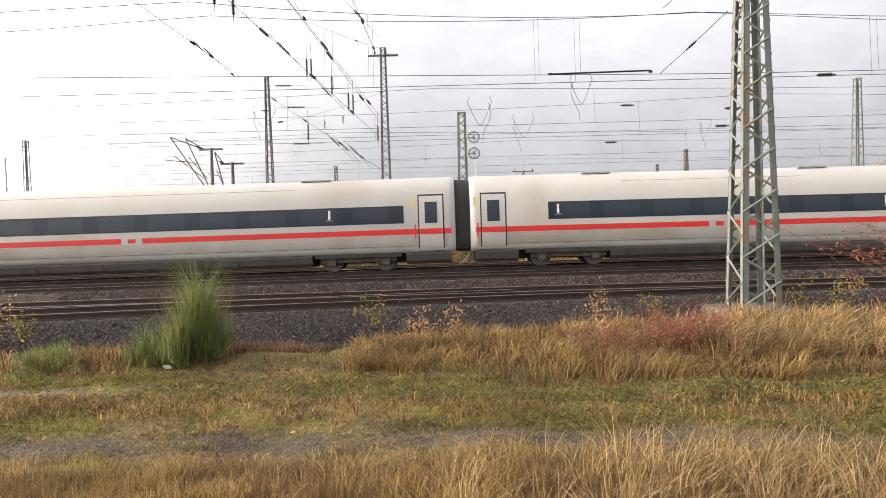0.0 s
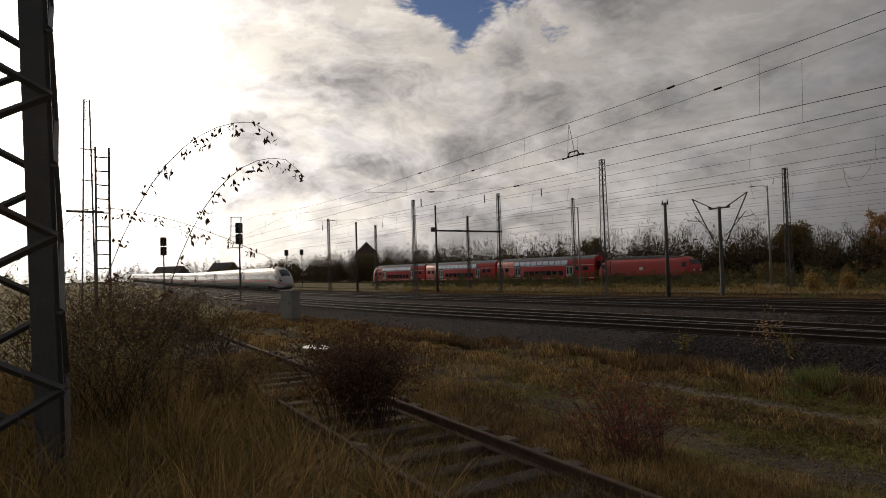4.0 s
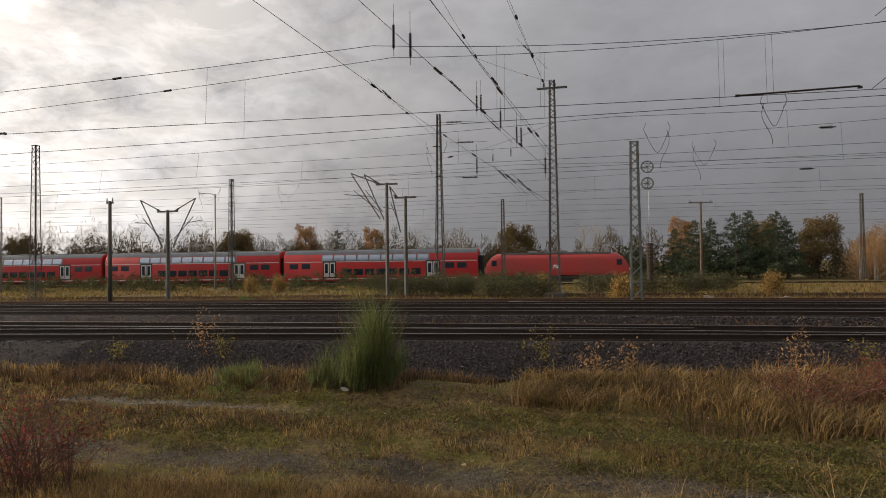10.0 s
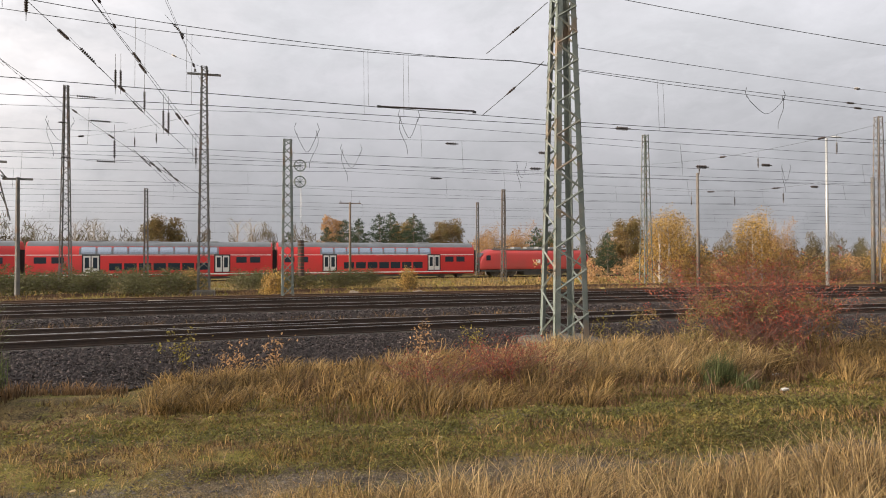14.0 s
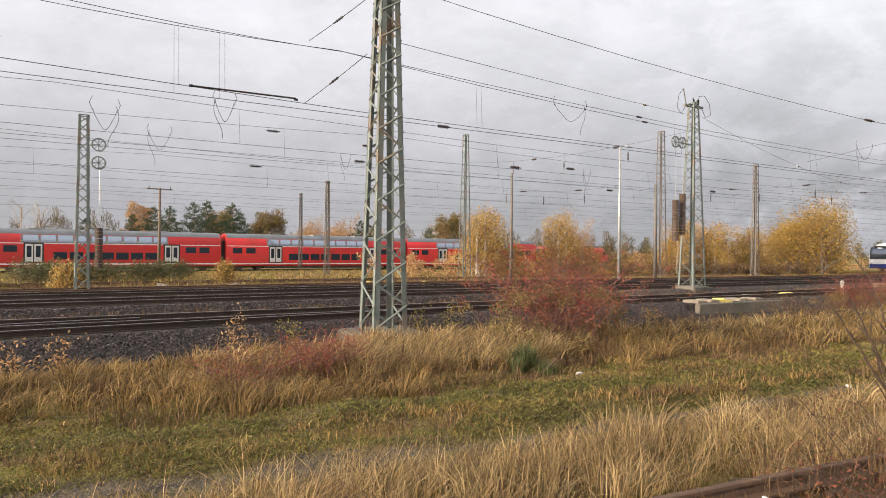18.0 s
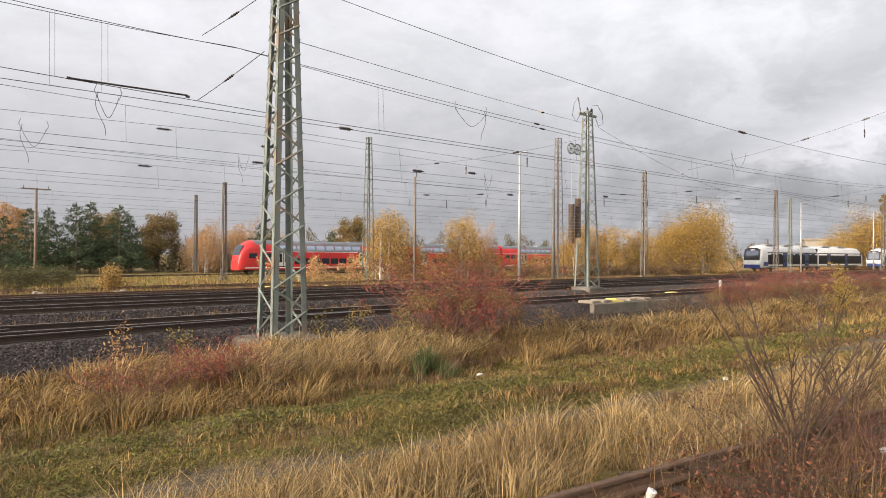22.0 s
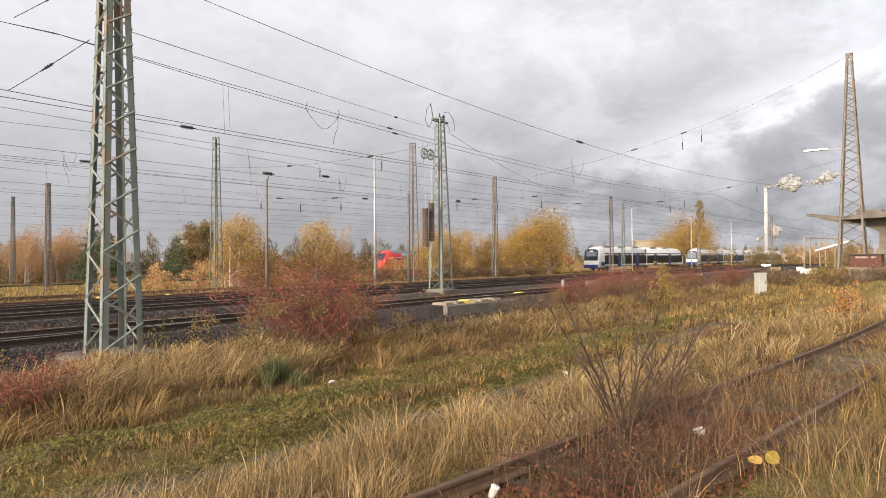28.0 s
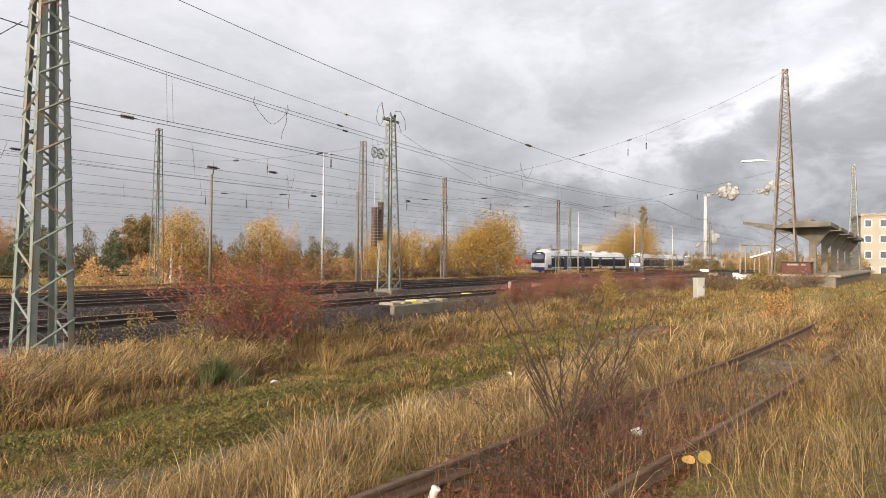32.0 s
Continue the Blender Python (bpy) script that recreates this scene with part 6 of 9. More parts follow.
section_bar(4.4, 17.97, 5.93, 1.38, "long dark section insulator in the contact wire")
clampx = section_bar(-18.6, float(branch_y(-18.6)), 5.88, 0.55, "dark section insulator with a bracket in the contact wire")
part("bracket", Geo().path([(-0.3, 0, 0), (-0.2, 0, 0.18), (0.25, 0, 0.18), (0.35, 0, 0)], 0.03, 4).rod((-0.3, 0, 0.1), (-0.3, 0.1, 1.26), 0.009, 4).rod((0.1, 0, 0.1), (-0.28, 0.1, 1.26), 0.009, 4), M_wire, clampx)
for x, y, z in ((8.6, 30.0, 7.2), (8.6, 33.0, 5.9), (12.5, 28.0, 6.6), (12.5, 29.0, 6.0), (13.0, 22.0, 6.6), (18.0, 24.0, 5.6), (24.0, 27.0, 6.3), (-14.0, 52.0, 11.5), (-13.8, 52.0, 9.0), (33.0, 33.0, 6.1), (40.0, 30.0, 6.2)):
    g = insulator(Geo(), (-0.25, 0, 0), (1, 0, 0), 6, 0.075, 0.08)
    thing("line_insulator", g, M_insulator, "ribbed dark insulator in an overhead wire", "insulator", "line insulators", m=pose(x, y, z))


def span_insulator(way, x, y, z):
    """A string of dark sheds hung (v), laid level (h) or slanting (d) in the cross spans, on its own wire ends."""
    d = Vector({"v": (0.0, 0.0, -1.0), "h": (1.0, 0.12, 0.0), "d": (0.60, 0.25, -0.62)}[way]).normalized()
    t = empty("line_insulator", pose(x, y, z), "long ribbed dark insulator in the cross spans", "insulator", "line insulators")
    part("sheds", insulator(Geo(), (0, 0, 0), d, 11 if way != "d" else 8, 0.088, 0.105), M_insulator, t)
    part("wire_end", Geo().rod(-d * (1.1 if way == "v" else 0.7), d * (0.0), 0.012, 4), M_wire, t)
    part("wire_end", Geo().rod(d * 1.1, d * (1.5 if way == "v" else 2.2), 0.012, 4), M_wire, t)


for spec in (('d', -18.02, 48.0, 15.92), ('d', -17.27, 48.0, 15.42), ('v', -9.39, 30.0, 12.9), ('v', -10.24, 30.0, 13.4), ('d', -8.87, 36.0, 12.2), ('d', -5.37, 42.0, 15.85), ('v', -9.36, 46.0, 13.87), ('v', -9.05, 46.0, 13.88), ('v', -7.63, 46.0, 12.6), ('d', -8.3, 46.0, 11.89), ('v', -6.49, 46.0, 11.4)):
    span_insulator(*spec)
for spec in (('v', -6.17, 46.0, 11.3), ('h', -12.59, 50.0, 13.0), ('h', -11.23, 48.0, 10.95), ('h', -11.32, 50.0, 8.53), ('d', -8.15, 48.0, 8.63), ('d', -6.73, 48.0, 7.94), ('v', -9.81, 48.0, 9.65), ('d', -7.49, 48.0, 8.26), ('v', -4.87, 50.0, 9.72)):
    span_insulator(*spec)


def jumper(x, y, z, w, drop, label="loose jumper cable hanging between overhead wires"):
    """A slack loop with two curling tails."""
    g = Geo()
    g.path([(w * (k - 0.5), 0, -drop * 0.42 * math.sin(math.pi * k) ** 0.7 + 0.05 * math.sin(9.0 * k)) for k in np.linspace(0, 1, 13)], 0.008, 4)
    way = 1 if int(x * 10) % 2 else -1
    g.path([(way * (w * 0.46 + 0.09 * math.sin(5.2 * k) - 0.10 * k), 0, 0.10 - drop * 0.95 * k) for k in np.linspace(0, 1, 10)], 0.008, 4)
    for u in (-1, 1):
        g.path([(u * w * 0.5, 0, -0.05), (u * (w * 0.5 + 0.07), 0, 0.14), (u * (w * 0.5 + 0.01), 0, 0.30)], 0.008, 4)
    thing("jumper_cable", g, M_wire, label, "cable", "jumper cables", m=pose(x, y, z))


for x, y, z, w, d in ((16.5, 18.7, 7.2, 1.5, 1.2), (3.2, 25.4, 5.85, 0.7, 1.3), (4.0, 18.6, 5.75, 0.5, 1.15), (1.1, 18.6, 5.2, 0.55, 1.1), (-8.0, 29.5, 7.2, 0.9, 1.5), (38.0, 19.0, 7.7, 1.6, 1.5), (28.0, 30.0, 6.6, 0.5, 1.4), (14.0, 34.5, 6.9, 0.5, 1.4), (-27.0, 39.5, 6.9, 1.6, 1.3), (-21.0, 39.5, 6.9, 1.4, 1.3)):
    jumper(x, y, z, w, d)


# ---- plants ----
def blades(pos, height, width, bend, lean_dir=None, lean=0.0, seed=1, joints=2, out=None):
    """Arched grass blades: arrays of verts and faces; pos (n,3), height (n,), width (n,), bend (n,)."""
    r = np.random.default_rng(seed)
    n = len(pos)
    a = r.uniform(0, 2 * np.pi, n)
    d = np.stack([np.cos(a), np.sin(a)], 1) * bend[:, None]
    if lean_dir is not None:
        d = d + np.asarray(lean_dir)[None] * lean
    if out is not None:
        d = d + out
    b = r.uniform(0, 2 * np.pi, n)
    s = np.stack([np.cos(b), np.sin(b), np.zeros(n)], 1) * width[:, None] / 2
    ks, ws = (([0.0, 0.45, 0.8, 1.0], [1.0, 0.85, 0.5, 0.0]), ([0.0, 0.6, 1.0], [1.0, 0.7, 0.0]), ([0.0, 1.0], [1.0, 0.0]))[2 - joints]
    m = 2 * joints + 3
    V = np.zeros((n, m, 3))
    idx = 0
    for k, w in zip(ks, ws):
        c = pos.copy()
        c[:, :2] += d * (height * k ** 2)[:, None]
        c[:, 2] += height * (k - 0.35 * k ** 3 * np.clip(np.linalg.norm(d, axis=1), 0, 1.2))
        if w > 0:
            V[:, idx] = c - s * w
            V[:, idx + 1] = c + s * w
            idx += 2
        else:
            V[:, idx] = c
    base = (np.arange(n) * m)[:, None, None]
    F = np.array(([[0, 1, 3], [0, 3, 2], [2, 3, 5], [2, 5, 4], [4, 5, 6]], [[0, 1, 3], [0, 3, 2], [2, 3, 4]], [[0, 1, 2]])[2 - joints])[None] + base
    return V.reshape(-1, 3), F.reshape(-1, 3)


def scatter(n, x0, x1, y0, y1, clump=0.0, per=1, seed=1, edge=None):
    """Points on the ground in tufts: place, outward way from the tuft's middle, and the tuft's height factor."""
    r = np.random.default_rng(seed)
    m = max(1, n // per)
    c = np.stack([r.uniform(x0, x1, m), r.uniform(y0, y1, m)], 1)
    o = r.normal(0, 1, (m * per, 2))
    p = np.repeat(c, per, 0) + o * clump
    k = np.repeat(r.uniform(0.6, 1.2, m), per)
    return np.column_stack([p, ground_z(p[:, 0], p[:, 1]) - 0.01, o, k])


def to_foot(p):
    """Shifts plants at the bank's foot along with its bent front."""
    k = np.where(p[:, 0] < 0, foot_shift(p[:, 0]), 0.0) * np.clip((p[:, 1] - 10.5) / 2.0, 0, 1)
    p = p.copy()
    p[:, 1] += k
    p[:, 2] = ground_z(p[:, 0], p[:, 1]) - 0.01
    return p


def patchy(p, scale, level, seed=0.0):
    """Keeps points where a slow wave pattern is high."""
    v = np.sin(p[:, 0] * scale + seed) + np.sin(p[:, 1] * scale * 1.7 + seed * 2.1 + np.sin(p[:, 0] * scale * 0.6)) + 0.6 * np.sin(p[:, 0] * scale * 2.9 + p[:, 1] * scale * 2.3)
    return p[v > level]


PUDDLE = (-21.3, 6.8)


def near_rut_y(x):
    """Middle of the gravelly wheel rut."""
    return 6.80 + 0.80 * np.clip((4.5 - x) / 5.5, 0, 1)


def far_rut_y(x):
    """Middle of the mossy wheel rut, a pale worn path towards -x."""
    return 10.15 - 0.95 * np.clip((-6.0 - x) / 16.0, 0, 1) - lane_bend(x)


def lane_bend(x):
    """How far the mossy rut swings in towards +x."""
    a, b = np.clip((x + 4.0) / 6.5, 0, 1), np.clip((x - 2.5) / 9.5, 0, 1)
    return 1.05 * a * a * (3 - 2 * a) + 0.95 * b * b * (3 - 2 * b)


def with_lane(p):
    """Shifts growth of the middle strip along with the rut."""
    p = p.copy()
    p[:, 1] -= 0.6 * lane_bend(p[:, 0])
    return p


def thin_ruts(p):
    """Leaves most of the two wheel ruts to moss and gravel."""
    r = np.random.default_rng(len(p))
    w = 0.15 * np.sin(p[:, 0] * 0.35)
    rut = (np.abs(p[:, 1] - far_rut_y(p[:, 0]) - w) < 0.40) | (np.abs(p[:, 1] - near_rut_y(p[:, 0]) - w) < 0.30)
    return p[~rut | (r.uniform(0, 1, len(p)) < 0.22)]


def off_path(p):
    """Leaves the pale worn wheel track on the sunny side of the lane bare."""
    return p[(p[:, 0] > -5.0) | (np.abs(p[:, 1] - far_rut_y(p[:, 0]) - 0.06 * np.sin(p[:, 0] * 0.9)) > 0.26)]


def herbs(p, per, radius, high, size, mat, label, seed):
    """Low rosettes and moss cushions: clumps of small leaves lying at all angles."""
    r = np.random.default_rng(seed)
    n = len(p) * per
    k = np.repeat(p[:, 5], per)
    grow = np.clip(np.hypot(p[:, 0], p[:, 1]) / 9.0, 0.85, 2.4).repeat(per)
    o = r.normal(0, 1, (n, 2)) * (radius * k * grow)[:, None]
    c = np.repeat(p[:, :2], per, 0) + o
    lift = high * k * np.exp(-(o[:, 0] ** 2 + o[:, 1] ** 2) / (2 * (radius * k * grow) ** 2)) * r.uniform(0.3, 1.1, n)
    c = np.column_stack([c, ground_z(c[:, 0], c[:, 1]) + lift])
    a = r.uniform(0, 6.28, n)
    ln = size * r.uniform(0.5, 1.25, n) * grow
    u = np.stack([np.cos(a), np.sin(a), r.normal(0.15, 0.45, n)], 1) * ln[:, None]
    v = np.stack([-np.sin(a), np.cos(a), r.normal(0, 0.5, n)], 1) * (ln * r.uniform(0.3, 0.6, n))[:, None]
    V = np.stack([c - u * 0.5, c + v * 0.6, c + u, c - v * 0.6], 1)
    return tagged(bulk("lane_herbs", V.reshape(-1, 3), np.array([[0, 1, 2, 3]]) + (np.arange(n) * 4)[:, None], mat), label, "herbs", kind="stuff")


def grass(name, p, h, w, bend, mat, label, seed, lean=0.0, lean_dir=(1.0, 0.2)):
    d = np.hypot(p[:, 0], p[:, 1])
    across = np.abs(p[:, 0] * 0.304 + p[:, 1] * 0.953 - PUDDLE[0] * 0.304 - PUDDLE[1] * 0.953)
    p = p[(across > 0.75) | (d < math.hypot(*PUDDLE) - 4.5) | (d > math.hypot(*PUDDLE) + 1.3) | (p[:, 0] > -5)]
    if name in ("tall_grass", "dead_weeds"):
        p = to_foot(p)
    if name == "lane_turf":
        p = thin_ruts(off_path(p))
    r = np.random.default_rng(seed + 100)
    n = len(p)
    hh = h * r.uniform(0.45, 1.15, n)
    # keep the blades a steady breadth in the view however far off they grow
    dist = np.hypot(p[:, 0], p[:, 1])
    ww = w * np.clip(dist / 9.0, 0.8, 2.6) * r.uniform(0.7, 1.3, n)
    hh *= p[:, 5]
    out = p[:, 3:5] * (bend * r.uniform(0.2, 0.9, n))[:, None]
    if h > 0.38:
        # every tuft lies over its own way
        way = p[:, 5] * 997.0
        out = out + np.stack([np.cos(way), np.sin(way)], 1) * (r.uniform(0.15, 0.75, n) * 0.8)[:, None]
    V, F = blades(p[:, :3], hh, ww, bend * r.uniform(0.1, 0.9, n), lean_dir, lean, seed, out=out, joints=2 if h > 0.4 and w < 0.015 else (1 if w < 0.015 else 0))
    return tagged(bulk(name, V, F, mat), label, "grass", kind="stuff")


# tall golden grass along the foot of the ballast
p = scatter(32000, 2.6, 46, 11.7, 14.2, 0.10, 46, 11)
p = p[(p[:, 1] > 11.6) & (p[:, 1] < 14.3)]
p = p[(p[:, 1] < 12.5) | (p[:, 0] < 10.5) | (p[:, 0] > 27) | (np.arange(len(p)) % 9 == 0)]
grass("tall_grass", p, 0.58, 0.012, 0.6, M_straw, "tall dry golden grass leaning along the ballast foot", 1, 0.35)
p = scatter(12500, 2.2, 44, 11.6, 13.8, 0.09, 44, 61)
p = p[(p[:, 1] < 12.4) | (p[:, 0] < 10.5) | (p[:, 0] > 27)]
grass("tall_grass", p, 0.62, 0.012, 0.7, M_pale, "pale arching grass tufts in the golden grass", 51, 0.4)
p = patchy(scatter(15000, 1.5, 24, 9.75, 11.7, 0.10, 40, 315), 0.7, -0.7)
p = p[p[:, 1] > far_rut_y(p[:, 0]) + 0.75]
grass("tall_grass", p, 0.50, 0.011, 0.75, M_straw, "golden grass arching over the edge of the lane", 316, 0.4)
p = patchy(scatter(13000, 0.5, 24, 9.5, 11.5, 0.10, 24, 317), 0.9, -0.4, 2.0)
p = p[p[:, 1] > far_rut_y(p[:, 0]) + 0.6]
grass("dead_weeds", p, 0.26, 0.010, 0.6, M_redgrass, "brown weeds at the edge of the lane", 318)
p = scatter(9000, 4.6, 9.6, 10.9, 13.4, 0.10, 46, 311)
grass("tall_grass", p, 0.66, 0.011, 0.75, M_pale, "arching pale gold grass before the tall mast", 312, 0.45)
p = scatter(8000, -1.8, 3.5, 11.0, 13.6, 0.09, 40, 12)
grass("tall_grass", p, 0.42, 0.011, 0.75, M_straw, "dry arching grass tufts", 2, 0.3)
# lower reddish and brown weeds to the left and round the feet
p = np.concatenate([patchy(scatter(42000, -45, 8, 11.2, 13.9, 0.10, 18, 13), 0.9, 0.1), scatter(14000, -1, 40, 11.2, 13.9, 0.10, 18, 313)])
grass("dead_weeds", p, 0.30, 0.011, 0.55, M_redgrass, "low reddish brown dead weeds", 3)
p = patchy(scatter(22000, -40, 6, 11.2, 13.9, 0.10, 18, 63), 0.8, 0.5, 1.0)
grass("dead_weeds", p, 0.34, 0.010, 0.55, M_straw, "low dry yellow weeds", 53)
p = patchy(scatter(20000, 3, 44, 10.4, 12.2, 0.10, 18, 14), 0.8, -0.6)
grass("dead_weeds", p, 0.32, 0.010, 0.55, M_redgrass, "low reddish brown dead weeds", 4)
p = np.concatenate([scatter(9000, 24, 82, -2.0, 14.6, 0.16, 24, 231), scatter(9000, 24, 60, 6.0, 14.6, 0.14, 24, 232)])
grass("dry_grass", p, 0.38, 0.013, 0.6, M_straw, "dry grass on the rough ground towards the platform", 231)
p = scatter(9000, 24, 82, -2.0, 14.6, 0.16, 24, 233)
grass("dry_grass", p, 0.24, 0.013, 0.6, M_turf, "green weeds on the rough ground towards the platform", 233)
# low herbs, moss and short turf on the lane
def lane_only(p):
    return p[np.abs(p[:, 1] - near_rut_y(p[:, 0]) - 0.1 * np.sin(p[:, 0] * 1.3)) > 0.27 + 0.16 * np.sin(p[:, 0] * 2.7 + 1.0)]


p = lane_only(np.concatenate([patchy(scatter(5200, -7, 18, 7.3, 10.9, 0.0, 1, 401), 0.8, -0.7), patchy(scatter(2600, -2, 20, 7.6, 8.6, 0.0, 1, 402), 1.3, -1.1), scatter(2000, -4, 24, 9.7, 10.6, 0.0, 1, 403), patchy(scatter(1800, -40, 46, 6.0, 11.0, 0.0, 1, 404), 0.5, -0.2)]))
p = off_path(p)
herbs(p, 15, 0.085, 0.055, 0.030, M_moss, "green moss cushions and clover rosettes on the lane", 405)
p = off_path(lane_only(patchy(scatter(4200, -12, 18, 5.2, 11.4, 0.0, 1, 406), 1.1, -0.6, 2.0)))
herbs(p, 14, 0.09, 0.06, 0.028, M_turf, "yellowing rosettes on the lane", 407)
p = off_path(lane_only(patchy(scatter(6000, -20, 24, 5.2, 11.8, 0.0, 1, 408), 1.0, -0.9, 5.0)))
herbs(p, 14, 0.10, 0.07, 0.030, M_redgrass, "withered brown herbs on the lane", 409)
p = scatter(4200, -1, 26, -0.48, 0.48, 0.0, 1, 431)
p[:, 1] += far_rut_y(p[:, 0])
herbs(patchy(p, 1.0, -0.9), 18, 0.09, 0.06, 0.030, M_greenmoss, "fresh green moss in the far wheel rut", 432)
p = scatter(2200, -1, 15, -0.35, 0.35, 0.0, 1, 433)
p[:, 1] += near_rut_y(p[:, 0]) + 0.62
herbs(patchy(p, 1.2, -0.5), 18, 0.09, 0.07, 0.030, M_greenmoss, "fresh green moss beside the gravelly rut", 434)
p = patchy(np.concatenate([scatter(26000, -10, 16, 5.0, 12.0, 0.08, 14, 15), scatter(9000, -40, 46, 5.0, 12.0, 0.09, 14, 115)]), 0.7, -0.3)
grass("lane_turf", p, 0.10, 0.010, 0.9, M_turf, "short green and yellow turf of the lane", 5)
p = patchy(np.concatenate([scatter(34000, -12, 18, 5.0, 12.2, 0.07, 18, 16), scatter(14000, -40, 46, 5.0, 12.2, 0.08, 18, 116)]), 0.75, -0.5, 2.0)
grass("lane_turf", p, 0.15, 0.010, 0.9, M_straw, "short dry yellow turf of the lane", 6)
p = patchy(np.concatenate([scatter(24000, -12, 18, 5.0, 12.2, 0.08, 14, 66), scatter(14000, -40, 46, 5.0, 12.2, 0.08, 14, 166)]), 1.1, -0.4, 4.0)
grass("lane_turf", p, 0.12, 0.012, 0.9, M_redgrass, "short brown dead turf of the lane", 56)
p = np.concatenate([scatter(26000, -7, 14, 0.8, 6.6, 0.09, 14, 241), scatter(5000, 8, 22, -5, 2.0, 0.1, 14, 243)])
p = p[np.hypot(p[:, 0], p[:, 1]) > 2.5]
grass("near_turf", p, 0.12, 0.008, 0.9, M_redgrass, "short withered turf near the spur track", 241)
p = np.concatenate([scatter(22000, -7, 14, 0.8, 6.6, 0.09, 14, 242), scatter(5000, 8, 22, -5, 2.0, 0.1, 14, 244)])
p = p[np.hypot(p[:, 0], p[:, 1]) > 2.5]
grass("near_turf", p, 0.15, 0.008, 0.9, M_straw, "short dry turf near the spur track", 242)
p = with_lane(patchy(scatter(22000, -40, 46, 8.5, 9.5, 0.08, 22, 67), 0.9, -0.6))
grass("lane_turf", p, 0.17, 0.011, 0.8, M_straw, "raised grassy middle strip of the lane", 57)
p = with_lane(patchy(scatter(18000, -40, 46, 8.3, 9.6, 0.08, 22, 68), 1.2, -0.6, 3.0))
grass("lane_turf", p, 0.15, 0.011, 0.8, M_redgrass, "raised grassy middle strip of the lane", 58)


def off_spur(p, lo, hi):
    """Keeps points between lo and hi metres from the spur's middle line."""
    d = p[:, 1] - spur_y(p[:, 0])
    return p[(d > lo) & (d < hi)]


# tall pale grass between lane and spur
p = off_spur(scatter(30000, 0.0, 36, 1.5, 6.6, 0.09, 50, 17), 0.95, 3.0)
grass("tall_grass", p, 0.56, 0.0085, 0.6, M_pale, "tall pale straw grass beside the spur track", 7, 0.3)
p = off_spur(scatter(12000, 1.0, 9.5, 3.0, 6.6, 0.09, 44, 172), 0.95, 2.7)
grass("tall_grass", p, 0.52, 0.0085, 0.65, M_pale, "thick blond straw grass beside the spur rail", 173, 0.35)
p = off_spur(scatter(26000, 0.0, 36, 1.5, 6.6, 0.09, 30, 169), 0.9, 3.1)
grass("dry_grass", p, 0.34, 0.009, 0.6, M_redgrass, "brown undergrowth in the straw beside the spur track", 159, 0.2)
p = off_spur(scatter(22000, -1.5, 36, 1.5, 6.6, 0.09, 40, 69), 0.95, 2.8)
grass("tall_grass", p, 0.50, 0.0085, 0.6, M_straw, "tall golden grass beside the spur track", 59, 0.2)
def bare_bed(p, keep):
    """Thins growth on the open stretch of bed between the spur rails."""
    open_bed = (p[:, 0] > 7.6) & (p[:, 0] < 17.5)
    return p[~open_bed | (np.arange(len(p)) % 100 < keep)]


def by_stem(p):
    """Leaves the worn patch round the leafy stem free of tall grass."""
    q = np.stack([p[:, 0] - 6.3, p[:, 1] - 1.72], 1)
    return p[np.hypot(q[:, 0] * 0.55, q[:, 1]) > 0.42]


p = bare_bed(patchy(off_spur(scatter(30000, 6.5, 40, -2.5, 3.6, 0.12, 30, 31), -0.9, 0.9), 1.1, -0.2), 35)
grass("tall_grass", p, 0.44, 0.0075, 0.6, M_straw, "dry grass growing in the spur track", 21, 0.1)
p = off_spur(scatter(1700, 5.0, 11.5, 1.8, 4.2, 0.10, 12, 319), -0.68, 0.68)
grass("dry_stems", p, 0.8, 0.0065, 0.3, M_redgrass, "upright brown dead weed stems in the spur track", 319, 0.05)
p = off_spur(scatter(26000, 7.0, 24, 0.0, 4.0, 0.08, 14, 372), -0.70, 0.70)
grass("dead_weeds", p, 0.13, 0.016, 0.98, M_greylitter, "grey matted twigs and litter between the spur rails", 372)
p = bare_bed(off_spur(scatter(52000, 3.0, 34, -2.0, 4.6, 0.10, 16, 371), -0.66, 0.66), 30)
grass("dead_weeds", p, 0.19, 0.016, 0.95, M_brownleaf, "matted brown litter between the spur rails", 371)
p = bare_bed(off_spur(scatter(6000, 2.0, 30, 0.0, 4.5, 0.12, 30, 70), -0.9, 0.9), 50)
grass("dry_grass", p, 0.24, 0.008, 0.6, M_redgrass, "reddish withered weeds in the spur track", 60, 0.1)
p = off_spur(patchy(scatter(40000, -14, 2, 4.2, 6.6, 0.10, 22, 18), 0.9, -0.7), 0.9, 3.2)
grass("dry_grass", p, 0.24, 0.008, 0.7, M_straw, "knee-low dry grass beside the spur track", 8)
p = off_spur(patchy(scatter(26000, -14, 2, 4.2, 6.4, 0.10, 22, 71), 0.9, -0.4, 2.0), 0.9, 3.0)
grass("dry_grass", p, 0.26, 0.008, 0.7, M_redgrass, "reddish dead weeds beside the spur track", 61)
p = off_spur(patchy(scatter(30000, -18, 5, 2.0, 4.9, 0.10, 20, 421), 1.6, -0.3, 1.0), -0.68, 0.68)
grass("dry_grass", p, 0.24, 0.008, 0.8, M_redgrass, "reddish weeds between the spur rails", 421)
p = off_spur(patchy(scatter(56000, -18, 5, 2.0, 4.9, 0.10, 20, 19), 1.3, -1.0), -0.68, 0.68)
grass("dry_grass", p, 0.24, 0.007, 0.7, M_straw, "withered weeds between the spur rails", 9)
